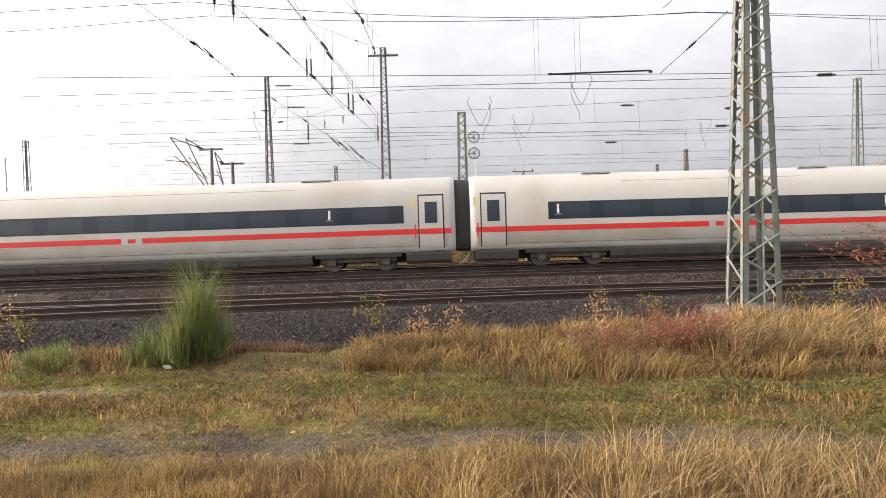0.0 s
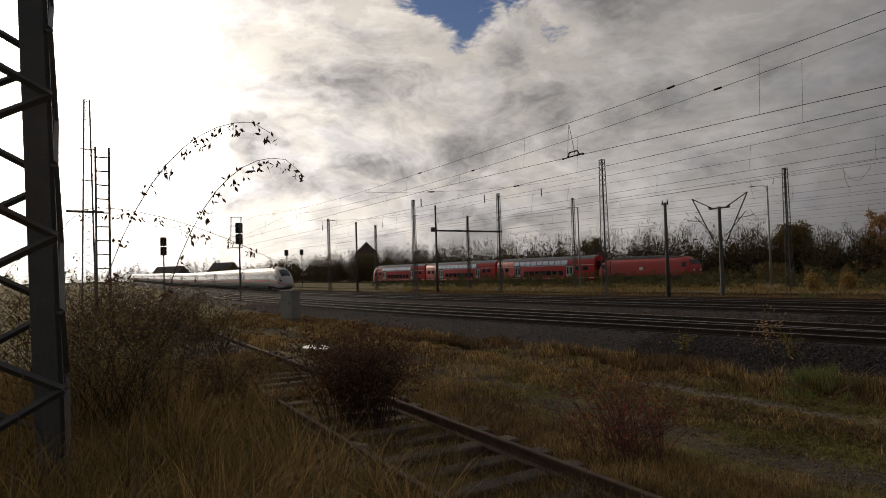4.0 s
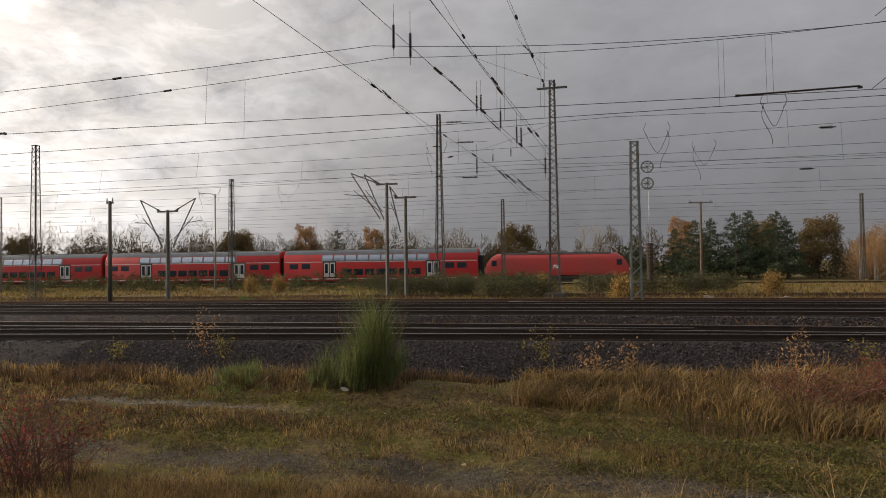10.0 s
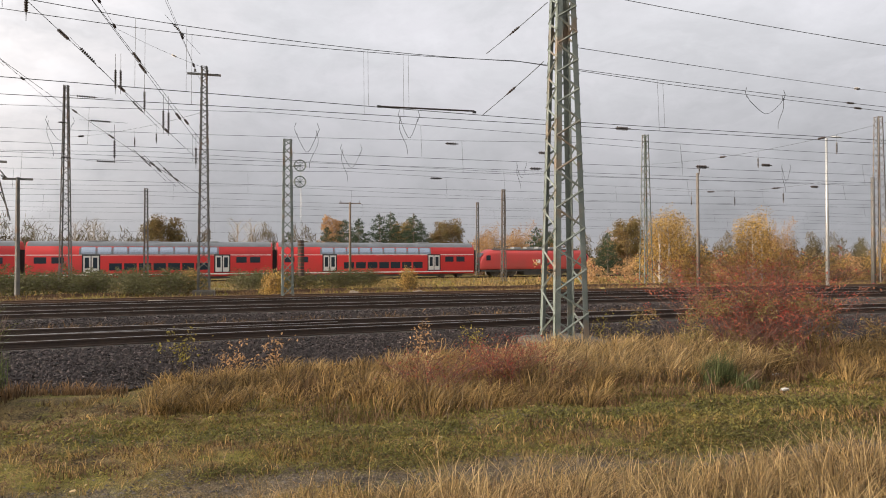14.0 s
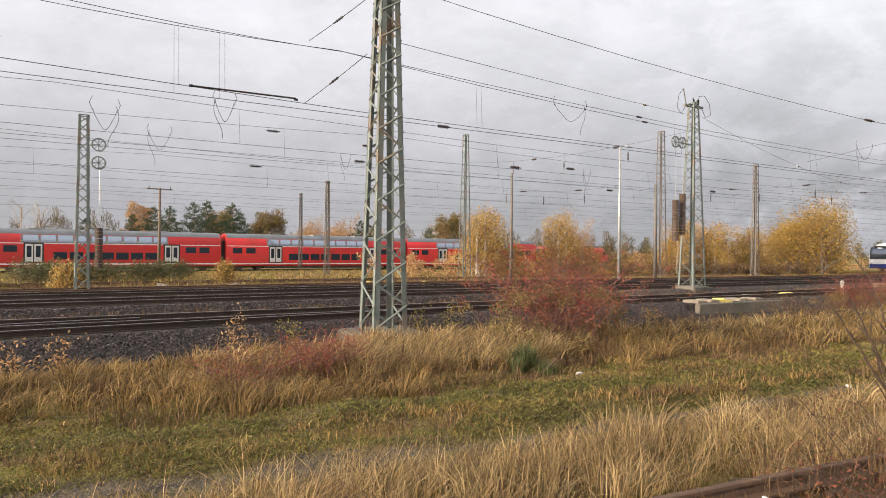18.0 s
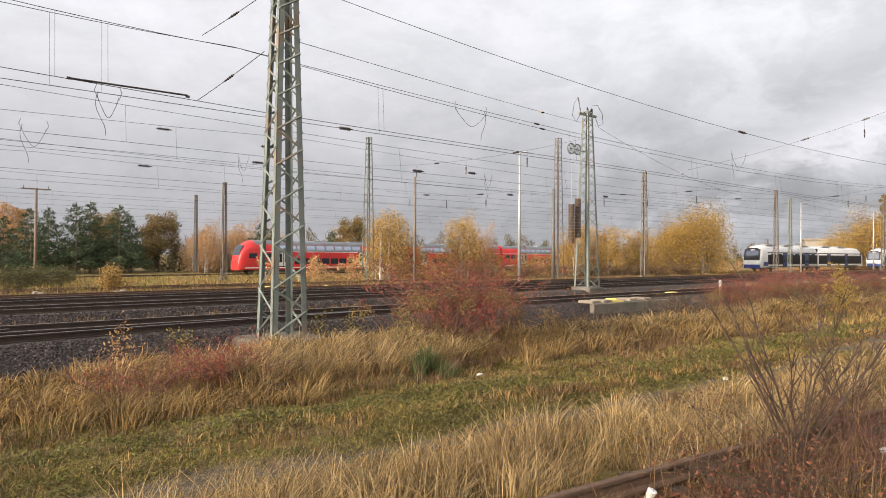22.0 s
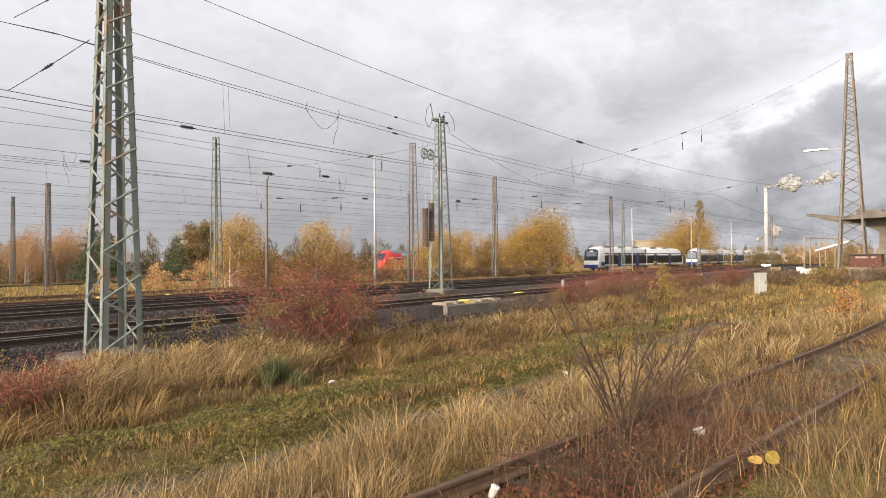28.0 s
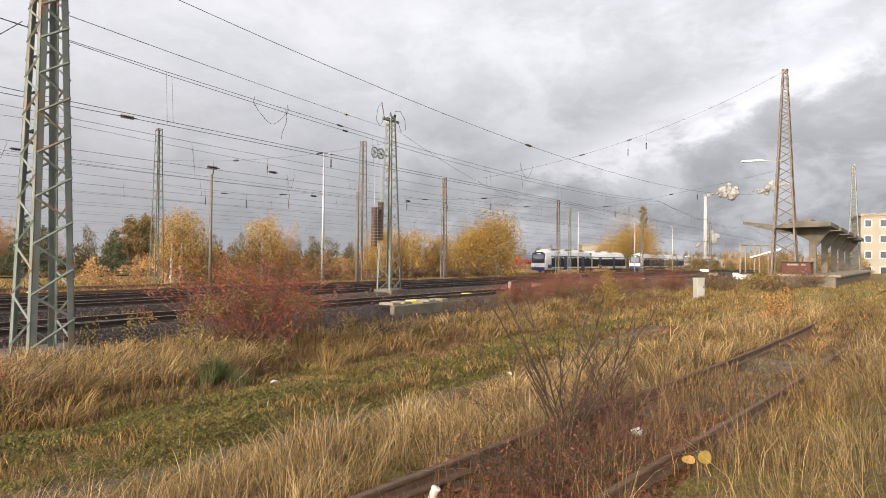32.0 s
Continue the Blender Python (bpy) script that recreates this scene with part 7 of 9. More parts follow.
p = off_spur(patchy(scatter(12000, -16, 3, 1.6, 3.2, 0.10, 20, 72), 1.1, -0.5), -1.5, -0.78)
grass("dry_grass", p, 0.30, 0.007, 0.6, M_straw, "dry grass along the spur rail", 62)
p = off_spur(scatter(24000, 4.0, 34, -6.0, 2.6, 0.13, 40, 25), -9.0, -0.95)
p = by_stem(p[np.hypot(p[:, 0], p[:, 1]) > 3.2])
grass("dry_grass", p, 0.5, 0.008, 0.6, M_redgrass, "brown withered grass beside the spur track", 210, 0.2)
p = off_spur(scatter(20000, 4.0, 34, -6.0, 2.6, 0.13, 40, 20), -9.0, -0.95)
p = by_stem(p[np.hypot(p[:, 0], p[:, 1]) > 3.2])
grass("tall_grass", p, 0.66, 0.0065, 0.5, M_pale, "tall dry grass beside the spur track", 10, 0.2)
p = off_spur(scatter(26000, 4.0, 34, -6.0, 2.6, 0.13, 40, 73), -9.0, -0.95)
p = by_stem(p)
p = p[np.hypot(p[:, 0], p[:, 1]) > 3.2]
grass("tall_grass", p, 0.6, 0.007, 0.5, M_straw, "tall golden grass beside the spur track", 63, 0.2)
p = off_spur(scatter(46000, -16, -2.0, -4.5, 2.7, 0.13, 34, 21), -9.0, -0.95)
p = p[np.hypot(p[:, 0], p[:, 1]) > 2.8]
grass("tall_grass", p, 0.52, 0.008, 0.6, M_straw, "tall brown grass beside the spur track", 11, 0.1)
p = off_spur(scatter(20000, -16, -2.0, -4.5, 2.7, 0.13, 34, 74), -9.0, -0.95)
p = p[np.hypot(p[:, 0], p[:, 1]) > 2.8]
grass("tall_grass", p, 0.46, 0.009, 0.7, M_turf, "rank green-yellow grass beside the spur track", 64, 0.1)
p = off_spur(scatter(16000, -14, -4.0, -2.5, 2.9, 0.12, 34, 221), -9.0, -0.95)
p = p[np.hypot(p[:, 0], p[:, 1]) > 3.4]
grass("tall_grass", p, 0.85, 0.009, 0.5, M_straw, "rank golden grass and weeds beside the spur track", 211, 0.1)
p = patchy(scatter(30000, -42, -10, 4.6, 11.4, 0.12, 16, 22), 0.5, -0.8)
grass("dry_grass", p, 0.24, 0.010, 0.6, M_straw, "dry grass along the lane", 12)
# strips between and beyond the tracks
p = patchy(scatter(24000, -60, 70, 20.4, 23.3, 0.12, 12, 23), 0.7, -0.9)
p[:, 2] = -0.55 + grade(p[:, 0])
grass("track_weeds", p, 0.42, 0.011, 0.6, M_redgrass, "dry grass strip between the tracks", 13)
p = patchy(scatter(12000, -60, 70, 20.6, 22.9, 0.12, 12, 75), 0.7, -0.2)
p[:, 2] = -0.62 + grade(p[:, 0])
grass("track_weeds", p, 0.36, 0.011, 0.6, M_redgrass, "reddish weeds between the tracks", 65)
p = patchy(scatter(70000, -90, 110, 36.0, 46.0, 0.25, 12, 24), 0.25, -1.6)
grass("field_grass", p, 0.34, 0.022, 0.6, M_redgrass, "field of dry yellow grass behind the tracks", 14)
p = patchy(scatter(52000, -110, 110, 46, 82, 0.4, 12, 25), 0.2, -1.6)
grass("field_grass", p, 0.42, 0.034, 0.6, M_straw, "field of dry yellow grass behind the tracks", 15)
p = patchy(scatter(30000, -110, 110, 36, 82, 0.4, 12, 76), 0.2, -0.6)
grass("field_grass", p, 0.5, 0.03, 0.6, M_turf, "green weeds in the dry field", 66)
p = patchy(scatter(9000, -30, 60, 31.8, 33.4, 0.2, 12, 26), 0.4, -0.4)
grass("field_grass", p, 0.3, 0.016, 0.6, M_turf, "green weeds beside the siding", 16)


def pebbles():
    """Pebbles bedded in the gravelly wheel ruts."""
    r = np.random.default_rng(15)
    n = 16000
    x, y = r.uniform(-30, 30, n), np.where(r.uniform(0, 1, n) < 0.7, r.normal(0, 0.30, n), r.normal(50, 0.3, n))
    y = np.where(y < 25, y + near_rut_y(x), y - 50 + far_rut_y(x))
    s = r.uniform(0.007, 0.026, n)[:, None, None] * r.uniform(0.6, 1.3, (n, 1, 3))
    base = np.array([(1, 0, 0), (-1, 0, 0), (0, 1, 0), (0, -1, 0), (0, 0, 0.7), (0, 0, -0.7)], float)
    V = base[None] * s + np.stack([x, y, ground_z(x, y) + 0.004], 1)[:, None]
    F = np.array([[0, 2, 4], [2, 1, 4], [1, 3, 4], [3, 0, 4]])[None] + (np.arange(n) * 6)[:, None, None]
    tagged(bulk("lane_pebbles", V.reshape(-1, 3), F.reshape(-1, 3), M_pebble), "small pale pebbles in the wheel ruts", "pebbles", kind="stuff")


def fallen_leaves(n, x0, x1, y0, y1, mat, label, seed, size=0.05):
    r = np.random.default_rng(seed)
    p = np.stack([r.uniform(x0, x1, n), r.uniform(y0, y1, n)], 1)
    z = ground_z(p[:, 0], p[:, 1]) + r.uniform(0.01, 0.06, n)
    a = r.uniform(0, 6.28, n)
    u = np.stack([np.cos(a), np.sin(a), r.normal(0, 0.3, n)], 1) * size * r.uniform(0.5, 1.2, n)[:, None]
    v = np.stack([-np.sin(a), np.cos(a), r.normal(0, 0.4, n)], 1) * size * 0.6
    c = np.column_stack([p, z])
    V = np.stack([c - u, c + v * 0.6, c + u, c - v * 0.6], 1)
    tagged(bulk("fallen_leaves", V.reshape(-1, 3), np.array([[0, 1, 2, 3]]) + (np.arange(n) * 4)[:, None], mat), label, "leaves", kind="stuff")


pebbles()
fallen_leaves(350, -20, 25, 5, 12, M_pale_leaf, "scattered pale fallen leaves on the lane", 1, 0.03)
fallen_leaves(9000, 3.0, 10, 1.9, 4.1, M_redleaf, "carpet of red-brown fallen leaves in the spur track", 2, 0.045)
fallen_leaves(2500, -14, 2, 2.2, 5.0, M_brownleaf, "brown fallen leaves in the spur track", 3, 0.04)


def stones(n=105000, y0=13.75, y1=16.1, far0=-40, far1=50, big=1.0, bent=False):
    """Loose ballast stones on the bank in front of a track."""
    r = np.random.default_rng(5)
    x = np.where(r.uniform(0, 1, n) < 0.75, r.uniform(-14, 22, n), r.uniform(far0, far1, n))
    y = r.uniform(y0, y1, n)
    k = np.clip((y - y0 - 0.2) / (y1 - y0 - 0.45), 0, 1)
    z = -0.67 + 0.50 * k + 0.03 * np.sin(k * 3.1) + r.uniform(-0.01, 0.03, n)
    base = np.array([(1, 0, 0), (-1, 0, 0), (0, 1, 0), (0, -1, 0), (0, 0, 1), (0, 0, -1)], float)
    z = z + grade(x)
    if bent:
        y = y + branch_y(x) - 17.35
    s = big * r.uniform(0.013, 0.034, n)[:, None, None] * r.uniform(0.55, 1.3, (n, 1, 3))
    P = base[None] * s
    P += r.normal(0, 0.005, P.shape)
    a = r.uniform(0, np.pi * 2, n)
    b = r.uniform(-0.7, 0.7, n)
    ca, sa, cb, sb = np.cos(a), np.sin(a), np.cos(b), np.sin(b)
    X = P[..., 0] * ca[:, None] - P[..., 1] * sa[:, None]
    Y = P[..., 0] * sa[:, None] + P[..., 1] * ca[:, None]
    Z = P[..., 2]
    Y2 = Y * cb[:, None] - Z * sb[:, None]
    Z2 = Y * sb[:, None] + Z * cb[:, None]
    V = np.stack([X + x[:, None], Y2 + y[:, None], Z2 + z[:, None]], -1)
    for lo, hi, mat, label in ((0, int(n * 0.86), M_stone, "loose dark purplish ballast stones"), (int(n * 0.86), n, M_stone_pale, "paler chips among the ballast stones")):
        F = np.array([[0, 2, 4], [2, 1, 4], [1, 3, 4], [3, 0, 4]])[None] + (np.arange(hi - lo) * 6)[:, None, None]
        tagged(bulk("ballast_stones", V[lo:hi].reshape(-1, 3), F.reshape(-1, 3), mat), label, "stones", kind="stuff")


stones(120000, far0=-60, bent=True)
stones(26000, 22.3, 23.9, -50, 60, 1.4)


def leaf_cloud(centres, radii, n, size, seed, flat=0.5, upright=0.0):
    """Leaves scattered in ellipsoid clumps: quads bent along the middle as two triangles."""
    r = np.random.default_rng(seed)
    centres, radii = np.asarray(centres, float), np.asarray(radii, float)
    w = np.prod(radii, 1) ** 0.67
    pick = r.choice(len(centres), n, p=w / w.sum())
    d = r.normal(0, 1, (n, 3))
    d /= np.linalg.norm(d, axis=1)[:, None]
    p = centres[pick] + d * radii[pick] * (r.uniform(0, 1, n) ** 0.45)[:, None]
    u = r.normal(0, 1, (n, 3))
    u[:, 2] += upright * 2.6
    u /= np.linalg.norm(u, axis=1)[:, None]
    v = np.cross(u, r.normal(0, 1, (n, 3)))
    v /= np.linalg.norm(v, axis=1)[:, None] + 1e-9
    s = size * r.uniform(0.6, 1.3, n)[:, None]
    V = np.stack([p - u * s * 0.5, p + v * s * flat * 0.5, p + u * s * 0.5, p - v * s * flat * 0.5], 1)
    base = (np.arange(n) * 4)[:, None]
    return V.reshape(-1, 3), np.array([[0, 1, 2, 3]]) + base


def limbs(h, spread, n, r0, seed, start=0.25, rise=0.7, bow=0.15, fork=2):
    """A trunk with forking limbs; gives the mesh and the limb ends."""
    r = np.random.default_rng(seed)
    g = Geo()
    trunk = [Vector((r.normal(0, bow * 0.15 * k), r.normal(0, bow * 0.15 * k), h * 0.88 * k / 5)) for k in range(6)]
    g.path(trunk, r0, 6, r0 * 0.25)
    ends = [trunk[-1]]
    for i in range(n):
        k = start + (1 - start) * i / n
        j = min(int(k * 5), 4)
        base = trunk[j].lerp(trunk[j + 1], k * 5 - j)
        a = i * 2.4 + r.uniform(-0.4, 0.4)
        reach = spread * (1.05 - 0.55 * k) * r.uniform(0.7, 1.15)
        tip = base + Vector((math.cos(a) * reach, math.sin(a) * reach, reach * rise * r.uniform(0.6, 1.4)))
        mid = base.lerp(tip, 0.5) + Vector((0, 0, reach * 0.12))
        g.path([base, mid, tip], r0 * 0.38 * (1.1 - 0.6 * k), 5, r0 * 0.08)
        ends += [tip, mid.lerp(tip, 0.5)]
        for f in range(fork):
            q = mid + Vector((math.cos(a + r.uniform(-1, 1)) * reach * 0.55, math.sin(a + r.uniform(-1, 1)) * reach * 0.55, reach * r.uniform(0.2, 0.6)))
            g.path([mid, q], r0 * 0.16, 4, r0 * 0.05)
            ends.append(q)
    return g, ends


def tree(name, m, h, spread, leaf_mat, n, size, seed, label, category="tree", bark=M_bark, stems=1, start=0.2, group="", clump=0.34, rise=0.7, bare=False, limbs_n=11):
    root = empty(name, m, label, category, group)
    r = np.random.default_rng(seed)
    ends, rad = [], []
    for k in range(stems):
        g, e = limbs(h * r.uniform(0.55, 1.0) if stems > 1 else h, spread * (0.7 if stems > 1 else 1), limbs_n, 0.028 * h * (0.6 if stems > 1 else 0.75), seed + k * 7, start, rise)
        off = Vector((r.uniform(-1, 1), r.uniform(-1, 1), 0)) * (spread * 0.45 if stems > 1 else 0)
        g.v = [tuple(Vector(v) + off) for v in g.v]
        part("trunk", g, bark, root)
        for q in e:
            ends.append(tuple(q + off))
            s = clump * spread * r.uniform(0.55, 1.2)
            rad.append((s, s, s * r.uniform(0.6, 1.1) * (1.7 if stems > 1 else 1)))
        if stems > 1:
            for _ in range(14):
                ends.append(tuple(off + Vector((r.normal(0, spread * 0.35), r.normal(0, spread * 0.35), h * r.uniform(0.02, 0.40)))))
                s = clump * spread * r.uniform(0.7, 1.15)
                rad.append((s, s, s))
    if not bare:
        V, F = leaf_cloud(ends, rad, n, size, seed + 3)
        part_of = bulk("crown", V, F, leaf_mat, root)
        part_of["label"] = "crown of many small leaves"
    return root


T = lambda x, y, a=0.0, z=None: pose(x, y, (float(ground_z(x, y)) if z is None else z) - 0.05, 0, 0, a)
# golden birches and willows on the waste ground to the right
b1 = tree("birch_thicket", T(33.2, 50.0), 6.2, 2.2, M_yellowleaf, 13000, 0.155, 41, "golden-leaved thicket of young birches", stems=6, bark=M_birchbark, group="autumn thickets", start=0.03, clump=0.31)
b2 = tree("birch_thicket", T(46.0, 53.0), 7.2, 2.4, M_yellowleaf, 15000, 0.16, 42, "golden-leaved thicket of young birches", stems=7, bark=M_birchbark, group="autumn thickets", start=0.03, clump=0.31)
b3 = tree("willow_thicket", T(79.5, 45.0), 8.4, 4.6, M_willow, 19000, 0.23, 43, "broad rounded golden willow", stems=6, group="autumn thickets", start=0.02, clump=0.34, limbs_n=19)
tree("poplar", T(170.0, 50.5), 18.5, 1.3, M_oliveleaf, 5000, 0.28, 44, "tall narrow thinning poplar beyond the sidings", group="autumn thickets", rise=1.5, limbs_n=30, start=0.08, clump=0.42)
b5 = tree("birch_thicket", T(50.5, 56.0), 6.4, 2.2, M_orangeleaf, 10000, 0.155, 45, "orange-brown thicket of young birches", stems=6, bark=M_birchbark, group="autumn thickets", start=0.03, clump=0.31)
for src, x, y, a in ((b5, 65.0, 52.0, 30), (b1, 66.5, 48.5, 100), (b2, 70.0, 56.0, 50), (b5, 90.0, 54.0, 15), (b1, 96.0, 62.0, 140), (b5, 88.0, 50.5, 250), (b2, 104.0, 64.0, 10), (b2, 36.8, 53.5, 220), (b1, 60.5, 50.5, 10), (b3, 86.0, 50.0, 40), (b1, 69.0, 51.5, 190), (b1, 73.0, 50.0, 33)):
    copy_thing(src, T(x, y, a))
for x, y, a, k in ((33.0, 98.0, 0, 1.1), (35.5, 103.0, 60, 1.35), (38.5, 99.0, 75, 1.2), (41.5, 104.0, 15, 1.4), (46.0, 100.0, 140, 1.25), (59.0, 99.0, 200, 1.2), (63.0, 96.0, 260, 1.1)):
    copy_thing(b5, T(x, y, a)).scale = (k, k, k)
copy_thing(b3, T(162.0, 52.0, 90)).scale = (1.45, 1.45, 1.5)
copy_thing(b3, T(150.0, 52.5, 200)).scale = (0.8, 0.8, 0.8)
y1 = tree("yellow_shrub", T(-33.5, 55.5), 1.7, 0.8, M_yellowleaf, 2600, 0.11, 51, "small yellow shrub on the waste ground", "shrub", stems=5, group="yellow shrubs", start=0.05)
for x, y, a in ((0.3, 37.5, 60), (9.6, 45.0, 80), (-5.0, 48.0, 10), (-31.5, 57.0, 70)):
    copy_thing(y1, T(x, y, a))
g1 = tree("green_shrub", T(-9.0, 50.0), 1.8, 1.3, M_scrub, 3600, 0.11, 52, "dull green shrub on the waste ground", "shrub", stems=5, group="green shrubs", start=0.05)
for x, y, a in ((-12.5, 52.0, 50), (-14.5, 50.0, 10), (-11.0, 48.0, 70), (-8.0, 45.5, 120), (-5.8, 43.5, 20), (-16.0, 47.0, 10), (-6.0, 53.0, 90), (-1.0, 51.0, 130), (2.5, 50.0, 200), (5.5, 52.0, 20), (-18.0, 60.0, 20), (-24.0, 63.0, 80), (-7.0, 66.0, 60), (8.0, 56.0, 30), (0.0, 60.0, 10)):
    copy_thing(g1, T(x, y, a)).scale = (1.7, 1.2, 0.85)
# conifers and broadleaf trees behind the distant track
pine = empty("pine_tree", T(12.0, 101.0), "dark green pine tree behind the distant track", "tree", "dark pines")


def pine_parts(root, h, spread, n, seed):
    r = np.random.default_rng(seed)
    g = Geo().path([(0, 0, 0), (0.05, 0, h * 0.5), (0, 0.05, h)], 0.18, 6, 0.03)
    C, R = [], []
    for i in range(34):
        k = 0.12 + 0.86 * i / 34
        a = i * 2.4
        reach = spread * (1.0 - k) ** 0.8 * r.uniform(0.65, 1.2) + 0.15
        tip = Vector((math.cos(a) * reach, math.sin(a) * reach, h * k - reach * 0.12))
        g.path([(0, 0, h * k), tip], 0.05, 4, 0.015)
        for q in (0.45, 0.85):
            C.append((tip.x * q, tip.y * q, h * k))
            R.append((0.30 * reach + 0.2, 0.30 * reach + 0.2, 0.22 + 0.1 * reach))
    part("trunk", g, M_bark, root)
    V, F = leaf_cloud(C, R, n, 0.34, seed, 0.28)
    bulk("crown", V, F, M_pine, root)["label"] = "dark needle crown"


pine_parts(pine, 9.0, 3.6, 5600, 61)
for x, y, k, a in ((3.5, 106.0, 0.8, 40), (14.5, 105.0, 1.05, 80), (17.2, 100.5, 1.1, 10), (19.6, 104.0, 1.16, 120), (22.4, 99.5, 1.1, 200), (25.0, 105.0, 1.0, 300), (9.5, 107.0, 0.9, 150), (40.0, 92.0, 0.85, 30), (44.0, 96.0, 0.8, 75), (51.0, 90.0, 0.75, 15), (-52.0, 118.0, 1.1, 60), (-60.0, 122.0, 0.9, 20), (62.0, 88.0, 0.8, 60)):
    c = copy_thing(pine, T(x, y, a))
    c.scale = (k, k, k)
t1 = tree("broadleaf_tree", T(-15.5, 108.0), 8.6, 3.2, M_oliveleaf, 9000, 0.31, 71, "round olive-brown tree behind the distant track", group="far trees", start=0.12, limbs_n=24, clump=0.36)
t2 = tree("broadleaf_tree", T(-52.0, 104.0), 9.5, 2.4, M_orangeleaf, 7000, 0.29, 72, "slender orange-brown tree behind the distant track", group="far trees", start=0.06, rise=1.2, limbs_n=26, clump=0.36)
for src, x, y, a in ((t1, 23.0, 112.0, 50), (t1, 30.0, 108.0, 100), (t1, -70.0, 112.0, 10), (t1, -66.0, 104.0, 150), (t2, -44.0, 116.0, 20), (t1, 58.0, 96.0, 20), (t1, -110.0, 100.0, 90), (t2, 11.0, 112.0, 15)):
    copy_thing(src, T(x, y, a))
bare1 = tree("bare_tree", T(-4.0, 99.0), 9.0, 2.4, M_bark, 10, 0.1, 81, "leafless pale tree behind the distant track", group="far trees", bark=M_birchbark, bare=True, rise=1.6, limbs_n=18)
for x, y, a in ((-2.0, 101.0, 60), (-24.0, 104.0, 100), (-45.0, 100.0, 10), (-88.0, 96.0, 50), (-34.0, 112.0, 130), (-27.0, 106.0, 20)):
    copy_thing(bare1, T(x, y, a))


def far_woods(name, spots, h0, h1, n, size, mat, label, seed):
    """A distant belt of woods: many leaf clumps with an uneven skyline, one object."""
    r = np.random.default_rng(seed)
    C, R = [], []
    for (x0, y0), (x1, y1), count in spots:
        for i in range(count):
            k = (i + r.uniform(0, 1)) / count
            x, y = x0 + (x1 - x0) * k, y0 + (y1 - y0) * k + r.uniform(-3, 5)
            h = r.uniform(h0, h1)
            w = r.uniform(0.22, 0.36) * h + 0.4
            for q in (0.25, 0.55, 0.8, 0.95):
                C.append((x + r.normal(0, 0.5), y + r.normal(0, 0.5), -1.2 + h * q))
                R.append((w * (1.15 - 0.75 * q), w * (1.15 - 0.75 * q), h * 0.22))
    if h1 > 5:
        # leafy below, bare twigs towards the tops
        V, F = leaf_cloud([c for i, c in enumerate(C) if i % 4 < 2], [c for i, c in enumerate(R) if i % 4 < 2], n // 2, size * 0.95, seed, 0.5, 0.1)
        V2, F2 = leaf_cloud([c for i, c in enumerate(C) if i % 4 >= 1], [c for i, c in enumerate(R) if i % 4 >= 1], n // 2, size * 2.2, seed + 50, 0.07, 0.7)
        V, F = np.concatenate([V, V2]), np.concatenate([F, F2 + len(V)])
    else:
        V, F = leaf_cloud(C, R, n, size * 0.95, seed, 0.5, 0.1)
    tagged(bulk(name, V, F, mat), label, "woods", kind="stuff")


far_woods("far_woods", [((-330, 60), (-70, 104), 190), ((-75, 104), (-20, 112), 40)], 5.5, 9.0, 50000, 0.6, M_woods, "distant belt of dark autumn woods", 91)
far_woods("far_woods", [((-20, 118), (140, 118), 60), ((140, 118), (420, 60), 70)], 4.0, 8.0, 60000, 0.6, M_woods, "distant belt of dull autumn woods", 92)
far_woods("far_woods", [((-330, 56), (-70, 100), 260), ((-75, 100), (-16, 110), 70)], 4.2, 7.0, 95000, 0.5, M_woods, "lower edge of the distant woods", 96)
far_woods("far_woods", [((-290, 72), (-66, 98), 260), ((-230, 76), (-150, 88), 70)], 7.5, 10.5, 90000, 0.45, M_woods, "dark autumn woods beyond the tracks", 99)
far_woods("far_hedge", [((-130, 57), (-7, 64), 130)], 0.9, 1.7, 26000, 0.22, M_scrub, "low dark green scrub before the distant track", 97)
far_woods("far_hedge", [((-120, 68), (-8, 77), 130)], 1.2, 2.3, 26000, 0.24, M_scrub, "dark green hedge before the distant track", 87)
far_woods("far_hedge", [((-80, 99), (-14, 108), 130)], 2.6, 5.6, 42000, 0.42, M_woods, "dark understorey of the woods behind the distant track", 88)
far_woods("far_hedge", [((-160, 80), (-10, 92), 70)], 1.2, 2.6, 22000, 0.3, M_oliveleaf, "low scrub along the distant track", 93)
far_woods("far_hedge", [((-20, 110), (150, 106), 170)], 2.2, 4.6, 42000, 0.4, M_woods, "low dark woods edge behind the distant track", 89)
far_woods("far_hedge", [((37, 54), (92, 50), 70)], 1.5, 3.8, 34000, 0.17, M_yellowleaf, "golden undergrowth between the birches", 98)
far_woods("far_hedge", [((28, 60), (92, 56), 40), ((90, 58), (240, 56), 50)], 1.2, 3.0, 26000, 0.28, M_orangeleaf, "low autumn scrub on the waste ground", 94)
far_woods("far_hedge", [((150, 34), (215, 14), 46), ((120, 16), (150, 2), 20)], 2.4, 5.2, 26000, 0.34, M_oliveleaf, "olive autumn scrub beyond the platform", 85)
far_woods("far_hedge", [((170, 30), (225, 8), 34)], 3.0, 6.0, 15000, 0.34, M_orangeleaf, "orange autumn trees beyond the platform", 86)
far_woods("far_woods", [((420, 60), (700, -30), 60), ((-700, 30), (-330, 60), 60), ((-420, -60), (-700, 30), 40)], 6.0, 13.0, 24000, 1.0, M_woods, "distant belt of dull autumn woods", 95)


